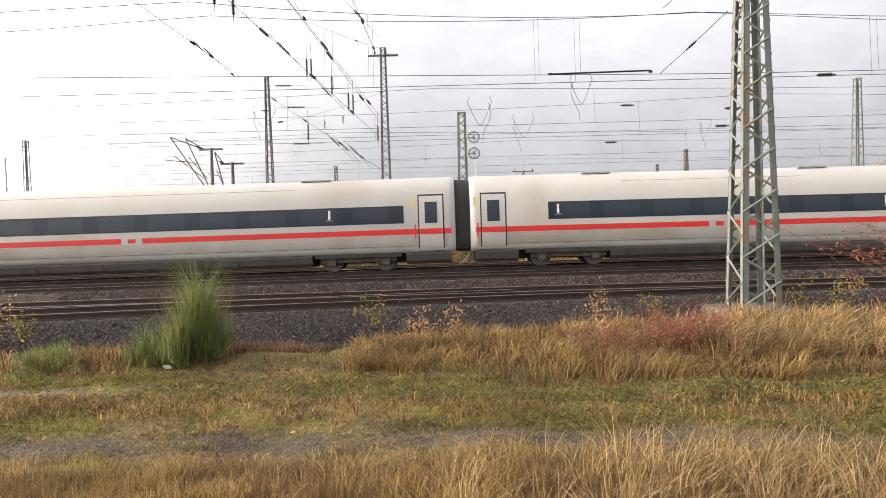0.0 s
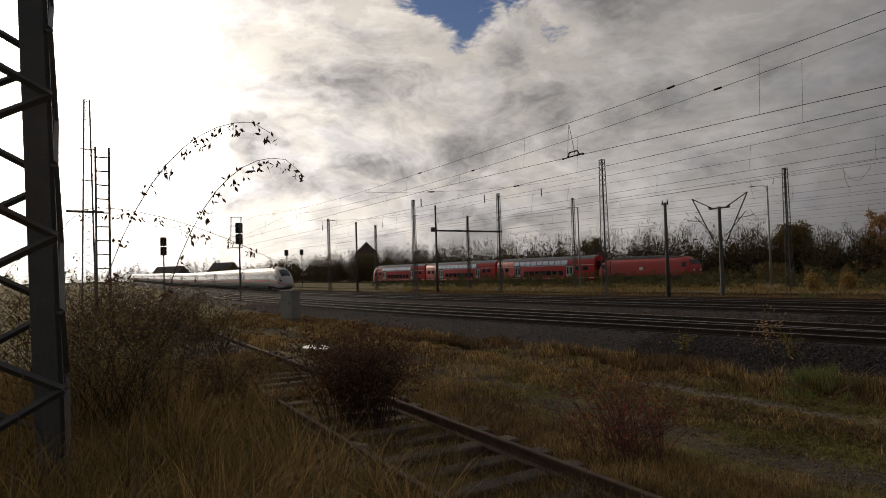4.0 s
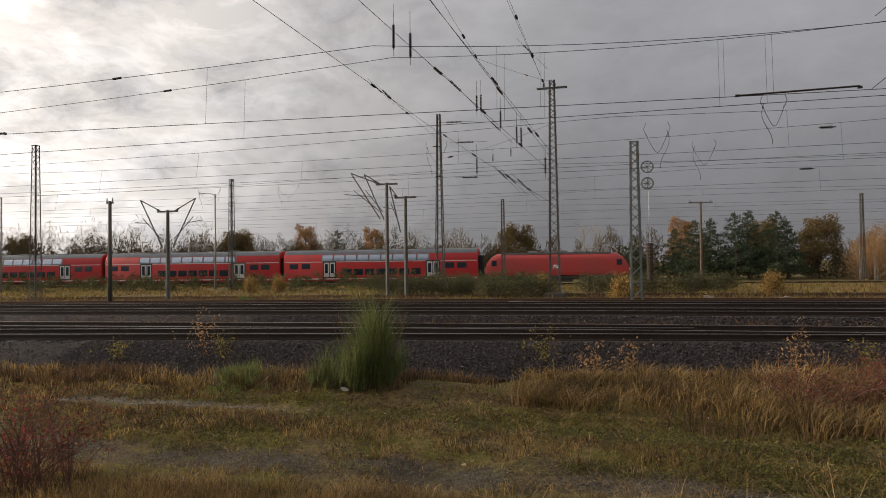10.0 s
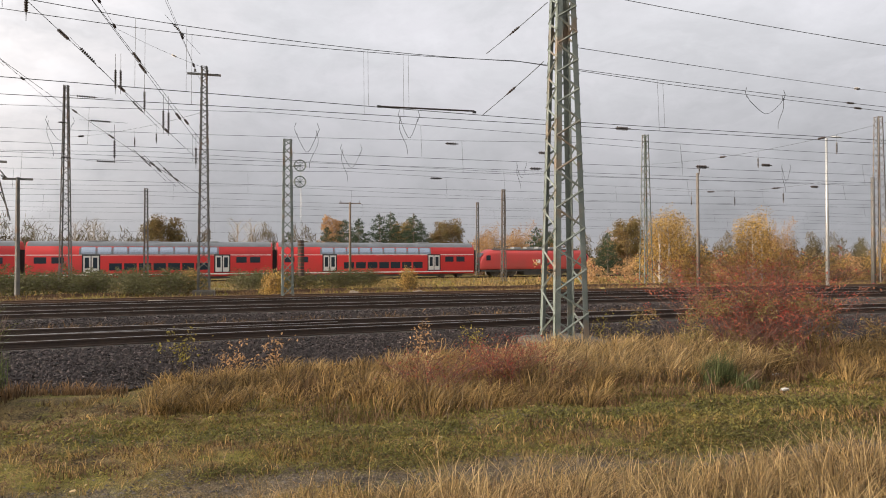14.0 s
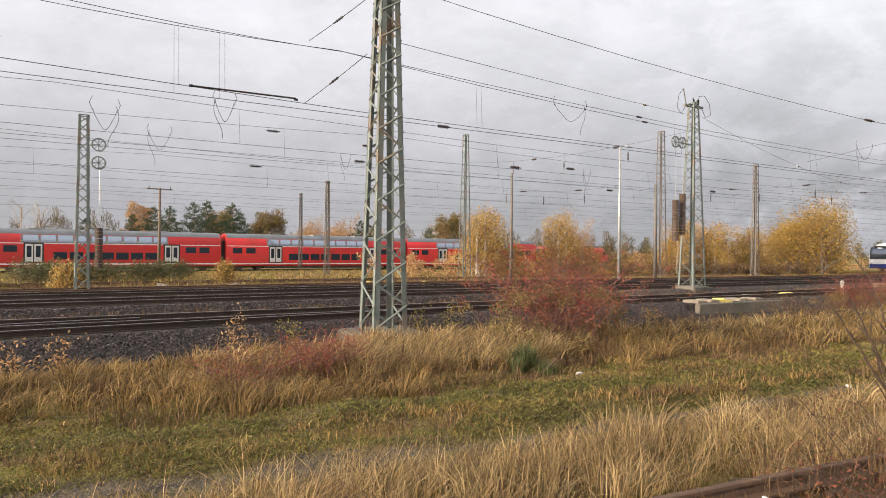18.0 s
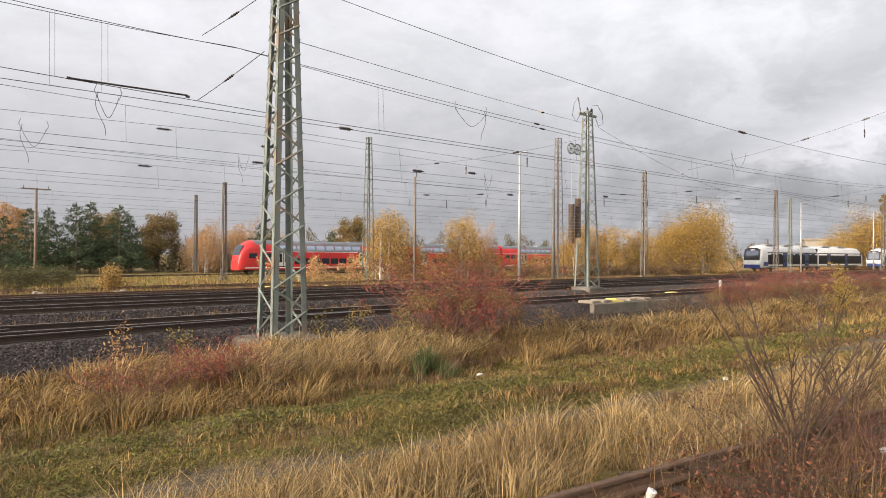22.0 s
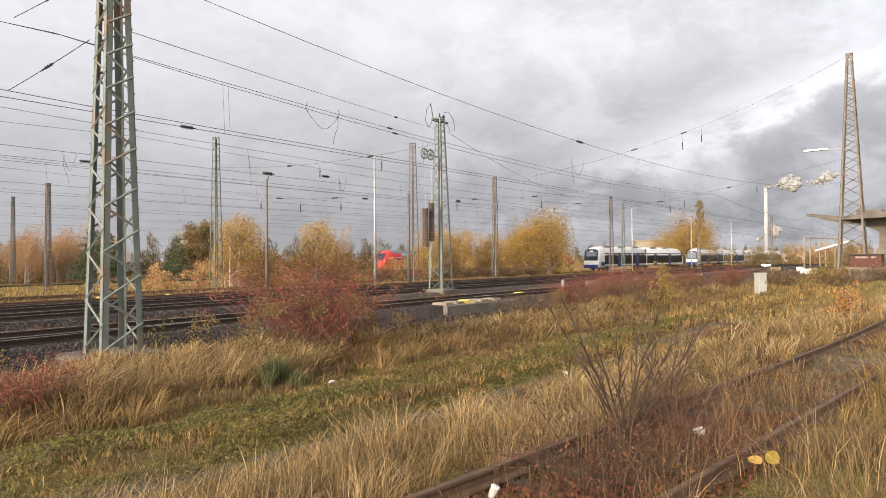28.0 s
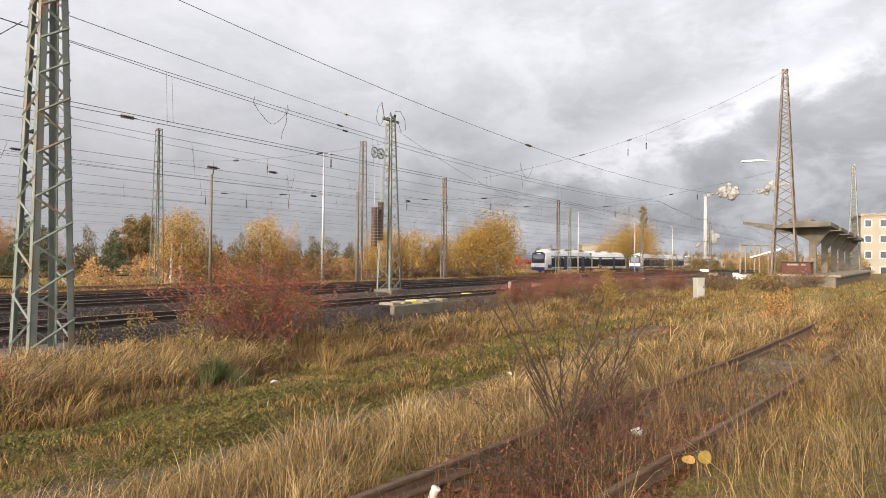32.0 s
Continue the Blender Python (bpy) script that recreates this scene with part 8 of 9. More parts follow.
# shrubs near the camera
def broom(m, h, spread, n, label, seed, mat=M_broom):
    """Wiry shoots that fan out from a few woody stems, uneven in height."""
    r = np.random.default_rng(seed)
    root = empty("broom_shrub", m, label, "shrub")
    heads = r.normal(0, spread * 0.24, (26, 2))
    pick = r.integers(0, 26, n)
    tall = (np.clip(1.2 - 1.5 * np.hypot(heads[:, 0], heads[:, 1]) / spread, 0.42, 1.15) * r.uniform(0.72, 1.0, 26))[pick]
    p = np.column_stack([heads[pick] * 0.6 + r.normal(0, 0.05, (n, 2)), np.zeros(n)])
    k = r.uniform(0.0, 0.55, n)
    p[:, 2] = k * h * tall * 0.8
    p[:, :2] += heads[pick] * (k * 1.3)[:, None]
    hh = h * tall * (1 - k * 0.75) * r.uniform(0.5, 1.1, n)
    V, F = blades(p, hh, r.uniform(0.005, 0.011, n), r.uniform(0.05, 0.75, n), None, 0, seed)
    f = bulk("foliage", V, F, mat, root)
    f["label"], f["kind"] = "upright wiry green shoots", "stuff"
    g = Geo()
    for x, y in heads:
        g.path([(x * 0.3, y * 0.3, 0), (x, y, h * 0.3), (x * 1.5, y * 1.5, h * 0.62)], 0.012, 4, 0.004)
    part("wood", g, M_twig, root)
    return root


broom(T(-4.65, 11.9), 2.4, 1.0, 2300, "upright green broom shrub at the ballast foot", 101)
broom(T(-5.5, 11.75), 1.0, 0.7, 500, "small wispy green broom shrub at the ballast foot", 105)
broom(T(-7.3, 11.8), 0.7, 1.6, 1300, "low green broom shrub", 102)
broom(T(8.0, 10.45), 0.75, 1.15, 2600, "low dark green broom shrub beside the rose bush", 103, M_darkbroom)
broom(T(-23.0, 37.5), 0.9, 2.0, 1200, "green shrub beside the siding", 104)


def thicket(m, h, spread, n_stems, leaf_mat, n_leaf, size, label, seed, hips=0, twig=M_darktwig, name="wild_rose_bush", arch=0.8, thin=0.007, under=None):
    """Arching canes with scattered leaves and hips."""
    r = np.random.default_rng(seed)
    root = empty(name, m, label, "shrub")
    g = Geo()
    C = []
    for i in range(n_stems):
        a = r.uniform(0, 2 * np.pi)
        reach = spread * r.uniform(0.15, 1.0)
        b = Vector((r.normal(0, spread * 0.22), r.normal(0, spread * 0.22), 0))
        hh = h * r.uniform(0.5, 1.05)
        pts = []
        for k in np.linspace(0, 1, 6):
            pts.append(b + Vector((math.cos(a) * reach * k ** 1.3, math.sin(a) * reach * k ** 1.3, hh * (k * (1 + arch * 0.4) - arch * 0.4 * k ** 3))))
        g.path(pts, thin, 4, thin * 0.35)
        C += [tuple(q) for q in pts[2:]]
        for f in range(3):
            j = int(r.integers(2, 5))
            q = pts[j] + Vector((r.normal(0, 0.2), r.normal(0, 0.2), r.uniform(-0.05, 0.25)))
            g.path([pts[j], q], thin * 0.5, 3, thin * 0.2)
            C.append(tuple(q))
    part("wood", g, twig, root)["kind"] = "stuff"
    if n_leaf:
        rad = [(0.13, 0.13, 0.11)] * len(C)
        V, F = leaf_cloud(C, rad, n_leaf, size, seed + 1)
        bulk("foliage", V, F, leaf_mat, root)["kind"] = "stuff"
    if under:
        r3 = np.random.default_rng(seed + 5)
        U = [(r3.normal(0, spread * 0.42), r3.normal(0, spread * 0.34), h * r3.uniform(0.08, 0.62)) for _ in range(60)]
        V, F = leaf_cloud(U, [(0.28, 0.28, 0.22)] * 60, under[1], size, seed + 6)
        bulk("under_foliage", V, F, under[0], root)["kind"] = "stuff"
    if hips:
        r2 = np.random.default_rng(seed + 2)
        hg = Geo()
        for i in range(hips):
            c = Vector(C[int(r2.integers(0, len(C)))]) + Vector(r2.normal(0, 0.08, 3))
            hg.rod(c - Vector((0, 0, 0.008)), c + Vector((0, 0, 0.008)), 0.009, 5, 0.006)
        hb = part("berry_spray", hg, M_hip, root, "small red rose hips")
        hb["kind"] = "stuff"
    return root


rose = thicket(T(10.8, 12.6), 2.3, 2.75, 260, M_rose, 5200, 0.06, "large wild rose bush with red leaves and hips", 111, 900, twig=M_redtwig, under=(M_oliveleaf, 9000))
for x, y, k, a in ((26.5, 13.6, 0.55, 170), (31.5, 14.0, 0.62, 220), (37.0, 14.0, 0.66, 300), (43.0, 13.6, 0.6, 10), (50.0, 13.0, 0.6, 60)):
    copy_thing(rose, T(x, y, a)).scale = (k * 1.4, k * 1.1, k * 1.25)
thicket(T(4.3, 11.6), 0.85, 1.2, 80, M_rose, 2400, 0.038, "low red-leaved bramble bush in tall grass", 112, 60, twig=M_redtwig, name="bramble_bush")
thicket(T(2.8, 11.4), 0.75, 1.2, 60, M_rose, 1000, 0.036, "low red-twigged bramble bush in tall grass", 113, 40, twig=M_redtwig, name="bramble_bush")
thicket(T(-5.7, 5.4), 1.0, 1.0, 60, M_rose, 1500, 0.036, "small thin rose bush with red leaves", 114, 90, twig=M_redtwig)
thicket(T(-9.0, 3.5), 1.5, 1.0, 140, M_brownleaf, 6200, 0.055, "dark withered bush growing between the spur rails", 115, 0, name="withered_bush")
thicket(T(-11.3, 2.0), 1.0, 1.3, 70, M_brownleaf, 1200, 0.05, "withered shrub beside the spur track", 116, 0, name="withered_bush")
thicket(T(-12.8, 4.6), 0.9, 1.2, 60, M_brownleaf, 1000, 0.05, "withered shrub beside the spur track", 117, 0, name="withered_bush")
for i, (x, y, h, s) in enumerate(((-9.8, 0.4, 1.7, 1.5), (-13.0, -0.3, 2.2, 2.0), (-15.5, 1.2, 1.9, 1.8), (-18.5, 0.2, 2.4, 2.2), (-18.0, 3.0, 1.7, 1.8), (-23.0, 1.5, 2.2, 2.4), (-10.5, -2.2, 2.4, 1.8), (-28.0, 3.0, 2.0, 2.4))):
    thicket(T(x, y), h, s, 90, M_brownleaf if i % 3 == 2 else M_oliveleaf, 3600, 0.05, "tangled bramble thicket with withered leaves", 120 + i, 0, name="bramble_thicket")
def bare_shrub(m, h, spread, stems, label, seed, r0=0.011):
    """A leafless shrub: a few woody stems that fork into side shoots and twigs."""
    r = np.random.default_rng(seed)
    root = empty("bare_shrub", m, label, "shrub")
    for i in range(stems):
        a = 2 * math.pi * i / stems + r.uniform(-0.4, 0.4)
        reach = spread * r.uniform(0.35, 1.0)
        top = h * r.uniform(0.65, 1.05)
        pts = [Vector((math.cos(a) * reach * k ** 1.2 + r.normal(0, 0.012), math.sin(a) * reach * k ** 1.2 + r.normal(0, 0.012), top * k)) for k in np.linspace(0, 1, 8)]
        g = Geo().path(pts, r0, 5, r0 * 0.25)
        for j in range(2, 8):
            for f in range(2):
                b = a + r.uniform(-1.3, 1.3)
                ln = (0.5 - 0.045 * j) * r.uniform(0.5, 1.1) * h * 0.7
                q = pts[j] + Vector((math.cos(b) * ln * 0.55, math.sin(b) * ln * 0.55, ln * 0.8))
                mid = pts[j].lerp(q, 0.5) - Vector((0, 0, ln * 0.05))
                g.path([pts[j], mid, q], r0 * 0.45, 4, r0 * 0.2)
                e = mid + Vector((r.normal(0, 0.08), r.normal(0, 0.08), ln * 0.3))
                g.path([mid, e], r0 * 0.26, 3, r0 * 0.14)
        part("stem", g, M_stem, root)
    return root


bare_shrub(T(7.27, 3.25), 1.9, 1.2, 9, "leafless brown shrub growing in the spur track", 131, 0.016)
bare_shrub(T(9.3, 3.45), 1.45, 0.6, 7, "leafless brown shrub growing in the spur track", 141, 0.012)
thicket(T(7.0, 3.2), 1.0, 1.0, 14, M_brownleaf, 300, 0.04, "low brown twiggy shrub growing in the spur track", 131, 0, name="bare_shrub", arch=0.3, thin=0.006)
thicket(T(7.1, 2.6), 0.6, 1.0, 40, M_brownleaf, 200, 0.035, "low tangle of reddish bare twigs in the spur track", 132, 0, name="bare_shrub", arch=0.35, thin=0.0045, twig=M_redtwig)
thicket(T(5.9, 3.0), 0.5, 1.0, 80, M_redleaf, 500, 0.04, "low red-leaved bramble in the spur track", 133, 0, name="bramble_bush", thin=0.004)
thicket(T(8.5, 3.2), 0.8, 0.9, 44, M_brownleaf, 160, 0.035, "low tangle of reddish bare twigs in the spur track", 134, 0, name="bare_shrub", arch=0.3, thin=0.0045, twig=M_redtwig)
thicket(T(14.5, 12.0), 0.8, 1.3, 60, M_redgrass, 500, 0.045, "low reddish bramble beside the lane", 135, 0, name="bramble_bush")
thicket(T(22.0, 12.6), 1.0, 2.2, 90, M_redgrass, 900, 0.05, "low reddish bramble beside the lane", 136, 0, name="bramble_bush")
thicket(T(30.0, 12.2), 1.3, 2.6, 90, M_redgrass, 1200, 0.06, "low reddish bramble beside the lane", 137, 0, name="bramble_bush")
thicket(T(38.0, 13.2), 1.2, 3.0, 90, M_redgrass, 1400, 0.06, "low reddish bramble beside the lane", 138, 0, name="bramble_bush")
for i, (x, y) in enumerate(((56.0, 10.5), (60.0, 12.0), (63.0, 8.5), (65.0, 5.0), (72.0, 9.5), (78.0, 11.0), (58.0, 6.5))):
    thicket(T(x, y), 1.5, 2.4, 60, (M_redgrass, M_oliveleaf, M_lemonleaf)[i % 3], 900, 0.13, "tangled autumn scrub near the platform", 240 + i, 0, name="scrub_bush", thin=0.014)
under = thicket(T(52.0, 49.0), 1.5, 2.6, 70, M_redgrass, 1300, 0.12, "tangled red-brown undergrowth below the birches", 301, 0, name="scrub_bush", thin=0.016)
for x, y, a in ((56.5, 48.5, 50), (60.5, 47.5, 120), (64.0, 46.5, 200), (67.5, 46.0, 280), (71.0, 45.0, 20), (74.5, 44.0, 90), (45.0, 48.5, 150)):
    copy_thing(under, T(x, y, a))
thicket(T(24.0, 3.1), 1.35, 0.5, 24, M_flameleaf, 620, 0.075, "young sapling with orange leaves", 139, 0, name="sapling", arch=0.0)
thicket(T(27.5, 9.85), 2.2, 0.42, 22, M_lemonleaf, 1500, 0.075, "slim yellow-green sapling beside the lane", 140, 0, name="sapling", arch=0.0)
for i, (x, y, h) in enumerate(((-9.7, 13.9, 1.3), (-9.3, 14.2, 0.9), (-1.6, 14.2, 1.0), (3.5, 14.9, 1.1), (4.6, 14.6, 0.8), (9.1, 15.0, 0.9), (0.2, 13.9, 0.7), (-12.0, 13.8, 0.6), (8.3, 15.2, 1.0), (-0.6, 13.6, 0.6))):
    thicket(T(x, y, 0, -0.55), h, 0.28, 8, M_turf if i % 3 else M_orangeleaf, 190, 0.07, "young weed stem with yellowing leaves on the ballast", 150 + i, 0, name="weed_sapling", arch=0.0, thin=0.006)


def bramble_arch(x, y, way, reach, top, label, seed, z=-0.3, tip=0.85, droop=0.05):
    """A long bramble cane that rises and bows over, with leaves hanging from it."""
    r = np.random.default_rng(seed)
    root = empty("bramble_cane", pose(x, y, z, 0, 0, way), label, "bramble")
    pts = []
    for k in np.linspace(0, 1, 18):
        pts.append(Vector((reach * k ** 1.7, 0.05 * math.sin(k * 6), top * (1 - (1 - min(k / tip, 1)) ** 2) - (top * droop * ((k - tip) / (1 - tip)) ** 2 if k > tip else 0))))
    part("cane", Geo().path(pts, 0.005, 5, 0.0018), M_twig, root)
    C = [tuple(p - Vector((0, 0, 0.05))) for p in pts[7:]]
    V, F = leaf_cloud(C, [(0.07, 0.04, 0.06)] * len(C), 120, 0.048, seed, 0.4, 0.5)
    bulk("foliage", V, F, M_brownleaf, root)
    return root


bramble_arch(-4.95, -0.15, 92, 1.36, 3.20, "long arching bramble cane with hanging leaves", 161, -0.3, 0.96, 0.02)
bramble_arch(-4.9, 0.25, 90, 1.15, 2.93, "long arching bramble cane with hanging leaves", 162, -0.3, 0.92, 0.03)
bramble_arch(-6.4, -0.5, 88, 2.3, 2.7, "thick arching bramble cane", 163, -0.3, 0.45, 0.22)


# ---- small fixtures ----
def cabinet(x, y, w, d, h, a, label):
    t = empty("switch_cabinet", pose(x, y, float(ground_z(x, y)), 0, 0, a), label, "cabinet", "trackside cabinets")
    part("plinth", Geo().slab((0, 0, 0.08), (w + 0.1, d + 0.1, 0.24), 0.03), M_concrete, t)
    part("shell", Geo().slab((0, 0, 0.2 + h / 2), (w, d, h), 0.025), M_cabinet, t)
    part("lid", Geo().slab((0, 0, 0.22 + h), (w + 0.06, d + 0.06, 0.07), 0.025), M_cabinet, t)
    dr = part("door", Geo().slab((0, -d / 2 - 0.008, 0.2 + h * 0.5), (w * 0.86, 0.02, h * 0.86), 0.008), M_cabinet, t)
    part("handle", Geo().box((w * 0.3, -d / 2 - 0.03, 0.2 + h * 0.55), (0.03, 0.03, 0.14)), M_seam, dr)


cabinet(-33.6, 9.55, 1.0, 0.5, 1.35, 20, "grey-green trackside cabinet at the lane")
cabinet(42.2, 9.3, 0.52, 0.45, 1.15, -40, "pale grey trackside cabinet on a plinth")


def signal(x, y, h, heads, label, cage=False):
    t = empty("railway_signal", pose(x, y, -0.5, 0, 0, -90), label, "signal", "railway signals")
    part("post", Geo().rod((0, 0, 0), (0, 0, h), 0.09, 8, 0.08), M_steel_dark, t)
    for i in range(heads):
        z = h - 0.55 - i * 1.15
        b = part("signal_head", Geo().slab((0, -0.12, z), (0.72, 0.22, 1.05), 0.06), M_signal, t, "black signal board")
        for k in (-0.25, 0.25):
            part("hood", Geo().rod((k * 0.6, -0.22, z + k), (k * 0.6, -0.48, z + k), 0.12, 10, 0.12), M_signal, b)
    if cage:
        g = Geo()
        for sx in (-0.1, 0.9):
            for sy in (0.15, 0.8):
                g.rod((sx, sy, h - 2.6), (sx, sy, h + 0.5), 0.022, 4)
        for z in (h - 2.6, h - 1.5, h - 0.4, h + 0.5):
            for a, b in (((-0.1, 0.15), (0.9, 0.15)), ((0.9, 0.15), (0.9, 0.8)), ((0.9, 0.8), (-0.1, 0.8)), ((-0.1, 0.8), (-0.1, 0.15))):
                g.rod((*a, z), (*b, z), 0.02, 4)
        part("ladder_cage", g, M_galv, t, "thin metal maintenance cage")
        part("platform", Geo().box((0.4, 0.45, h - 2.62), (1.1, 0.75, 0.05)), M_steel_dark, t)
    return t


signal(-68.4, 14.4, 7.9, 2, "tall black railway signal with maintenance cage", True)
signal(-84.6, 8.9, 7.4, 2, "black railway signal beside the tracks")
signal(-114.0, 32.2, 6.9, 1, "black railway signal far down the line")
signal(-120.0, 36.8, 7.2, 1, "black railway signal far down the line")


def ladder_mast(x, y, h, label):
    t = empty("signal_mast", pose(x, y, -0.4, 0, 0, -80), label, "mast")
    for s in (-0.35, 0.35):
        part("rail", Geo().box((s, 0, h / 2), (0.10, 0.16, h)), M_steel_dark, t)
    for i in range(int(h / 0.8)):
        part("rung", Geo().box((0, 0, 0.5 + i * 0.8), (0.62, 0.08, 0.08)), M_steel_dark, t)
    part("crossarm", Geo().box((0.9, 0, h * 0.62), (1.9, 0.12, 0.14)), M_steel_dark, t)
    for z in (0.98, 0.8):
        part("step", Geo().box((0.75, 0, h * z), (0.8, 0.06, 0.06)), M_steel_dark, t)
    return t


ladder_mast(-42.0, 1.2, 9.9, "dark ladder-like steel mast against the bright sky")
lattice(14.5, 0.9, 0.4, 0.7, 0.09, 0.022, M_steel_dark, M_up(-50.0, 0.55), "tall dark lattice mast against the bright sky", group="catenary masts")


def boundary_post(x, y):
    t = empty("marker_post", pose(x, y, float(ground_z(x, y))), "faded red and white marker post beside the track", "post")
    part("shaft", Geo().slab((0, 0, 0.6), (0.10, 0.10, 1.2), 0.015), M_red_post, t)
    part("cap", Geo().slab((0, 0, 1.22), (0.13, 0.13, 0.26), 0.03), M_cabinet, t, "white band at the top")


boundary_post(28.6, 15.2)


def retaining(x0, x1, y):
    t = empty("low_retaining_wall", pose(0, 0, 0), "low stained concrete retaining wall beside the ballast", "wall", kind="structure")
    n = 6
    for i in range(n):
        a = x0 + (x1 - x0) * i / n
        b = x0 + (x1 - x0) * (i + 1) / n
        part("wall_panel", Geo().slab(((a + b) / 2, y, -0.38), (b - a - 0.02, 0.22, 0.62), 0.02), M_wall, t)
        if i in (0, 1, 3, 4):
            part("cover_slab", Geo().slab(((a + b) / 2, y + 0.45 + 0.1 * (i % 2), -0.02), ((b - a) * 0.6, 0.7, 0.10), 0.02), M_concrete, t)


retaining(20.2, 25.4, 15.9)
for x, y, c in ((23.4, 17.2, M_yellow), (30.0, 18.5, M_yellow), (1.0, 33.2, M_yellow), (-0.4, 33.4, M_yellow), (13.0, 33.5, M_concrete), (-5.0, 33.6, M_concrete), (46.0, 22.0, M_concrete), (54.0, 21.5, M_cabinet), (62.0, 22.5, M_concrete), (70.0, 21.0, M_yellow), (26.5, 18.2, M_concrete), (34.0, 18.0, M_concrete)):
    g = Geo().slab((0, 0, 0.14), (0.75, 0.45, 0.26), 0.05)
    thing("point_machine_cover", g, c, "small box cover beside the rails", "box", "trackside boxes", m=pose(x, y, -0.3 if y < 32 else -0.5, 0, 0, rng.uniform(-20, 20)))
for x, y in ((5.0, 37.0), (8.4, 36.5), (20.0, 36.0), (16.5, 36.2)):
    g = Geo()
    for i in range(7):
        g.slab((rng.normal(0, 0.25), rng.normal(0, 0.2), 0.1 + 0.05 * i), (0.3, 0.22, 0.16), 0.05)
    thing("rubble_heap", g, M_yellow if x > 15 else M_concrete, "small heap of rubble in the grass", "rubble", m=pose(x, y, -0.58))


def crumple(name, x, y, z, size, label, category, seed, mat=M_litter):
    r = np.random.default_rng(seed)
    bm = bmesh.new()
    bmesh.ops.create_icosphere(bm, subdivisions=1, radius=1.0)
    for v in bm.verts:
        v.co = Vector((v.co.x * size[0], v.co.y * size[1], v.co.z * size[2])) * float(r.uniform(0.4, 1.25))
    me = bpy.data.meshes.new(name)
    bm.to_mesh(me)
    bm.free()
    me.materials.append(mat)
    ob = new(name, me)
    ob.matrix_basis = pose(x, y, z)
    return tagged(ob, label, category)


crumple("paper_scrap", 8.7, 9.64, -0.55, (0.09, 0.06, 0.04), "crumpled white paper scrap in the grass", "litter", 1)
crumple("paper_scrap", 9.42, 10.65, -0.5, (0.13, 0.05, 0.03), "torn white paper scrap in the grass", "litter", 2)
crumple("paper_scrap", 12.2, 6.55, -0.56, (0.08, 0.06, 0.04), "crumpled white paper scrap on the lane", "litter", 3)
crumple("paper_scrap", 7.95, 2.66, -0.22, (0.12, 0.07, 0.05), "crumpled white paper scrap between the rails", "litter", 4)
crumple("fallen_leaf", -1.9, 7.75, -0.62, (0.045, 0.035, 0.012), "small pale withered leaf on the lane", "leaf", 5, M_pale_leaf)
crumple("paper_scrap", -13.2, 10.0, -0.60, (0.10, 0.07, 0.04), "white pebble-like scrap on the lane", "litter", 6)
crumple("paper_scrap", -5.0, 11.5, -0.56, (0.10, 0.06, 0.05), "white scrap under the broom shrub", "litter", 7)
crumple("stone_block", -7.6, 2.9, -0.30, (0.16, 0.12, 0.10), "grey stone block between the spur rails", "stone", 9, M_concrete)


def cup(x, y, z):
    t = empty("paper_cup", pose(x, y, z, 20, 15, 0), "white paper cup lying on the spur sleepers", "cup")
    part("wall", Geo().rod((0, 0, 0), (0, 0, 0.10), 0.030, 16, 0.040), M_litter, t, smooth=False)
    part("lid", Geo().rod((0, 0, 0.10), (0, 0, 0.112), 0.043, 16, 0.038), M_white_mark, t)


cup(5.07, 3.57, -0.33)


def two_leaf_stem(x, y):
    t = empty("leafy_stem", pose(x, y, float(ground_z(x, y)), 0, 0, -72), "single stem with two large yellow leaves", "plant")
    part("stem", Geo().path([(0, 0, 0), (0.02, 0, 0.15), (0, 0.02, 0.31)], 0.005, 5, 0.003), M_twig, t)
    for k, mt in ((-1, M_yellowleaf), (1, M_lemonleaf)):
        g = Geo()
        n = 18
        # heart-shaped blades with a drooping tip
        ring = []
        for i in range(n):
            q = 2 * math.pi * i / n
            reach = 0.058 * (1.0 + 0.16 * math.cos(2 * q) + 0.12 * math.sin(q))
            ring.append((k * 0.07 + 0.9 * reach * math.cos(q), 0.016 * math.sin(2 * q), 0.32 + k * 0.015 + reach * math.sin(q) * (1.0 + 0.25 * k)))
        g.add(ring + [(k * 0.07, -0.014, 0.32 + k * 0.015)], [(i, (i + 1) % n, n) for i in range(n)])
        part("leaf", g, mt, t, "large yellow leaf")


two_leaf_stem(6.68, 1.72)
thing("puddle", Geo().loft([[(math.cos(2 * math.pi * i / 20) * k * (0.9 + 0.15 * math.sin(i * 2.3)), math.sin(2 * math.pi * i / 20) * 0.45 * k, z) for i in range(20)] for k, z in ((1.0, 0.0), (0.97, 0.006))]), M_water, "shallow rain puddle on the lane", "puddle", m=pose(*PUDDLE, float(ground_z(*PUDDLE)) + 0.05), kind="structure")


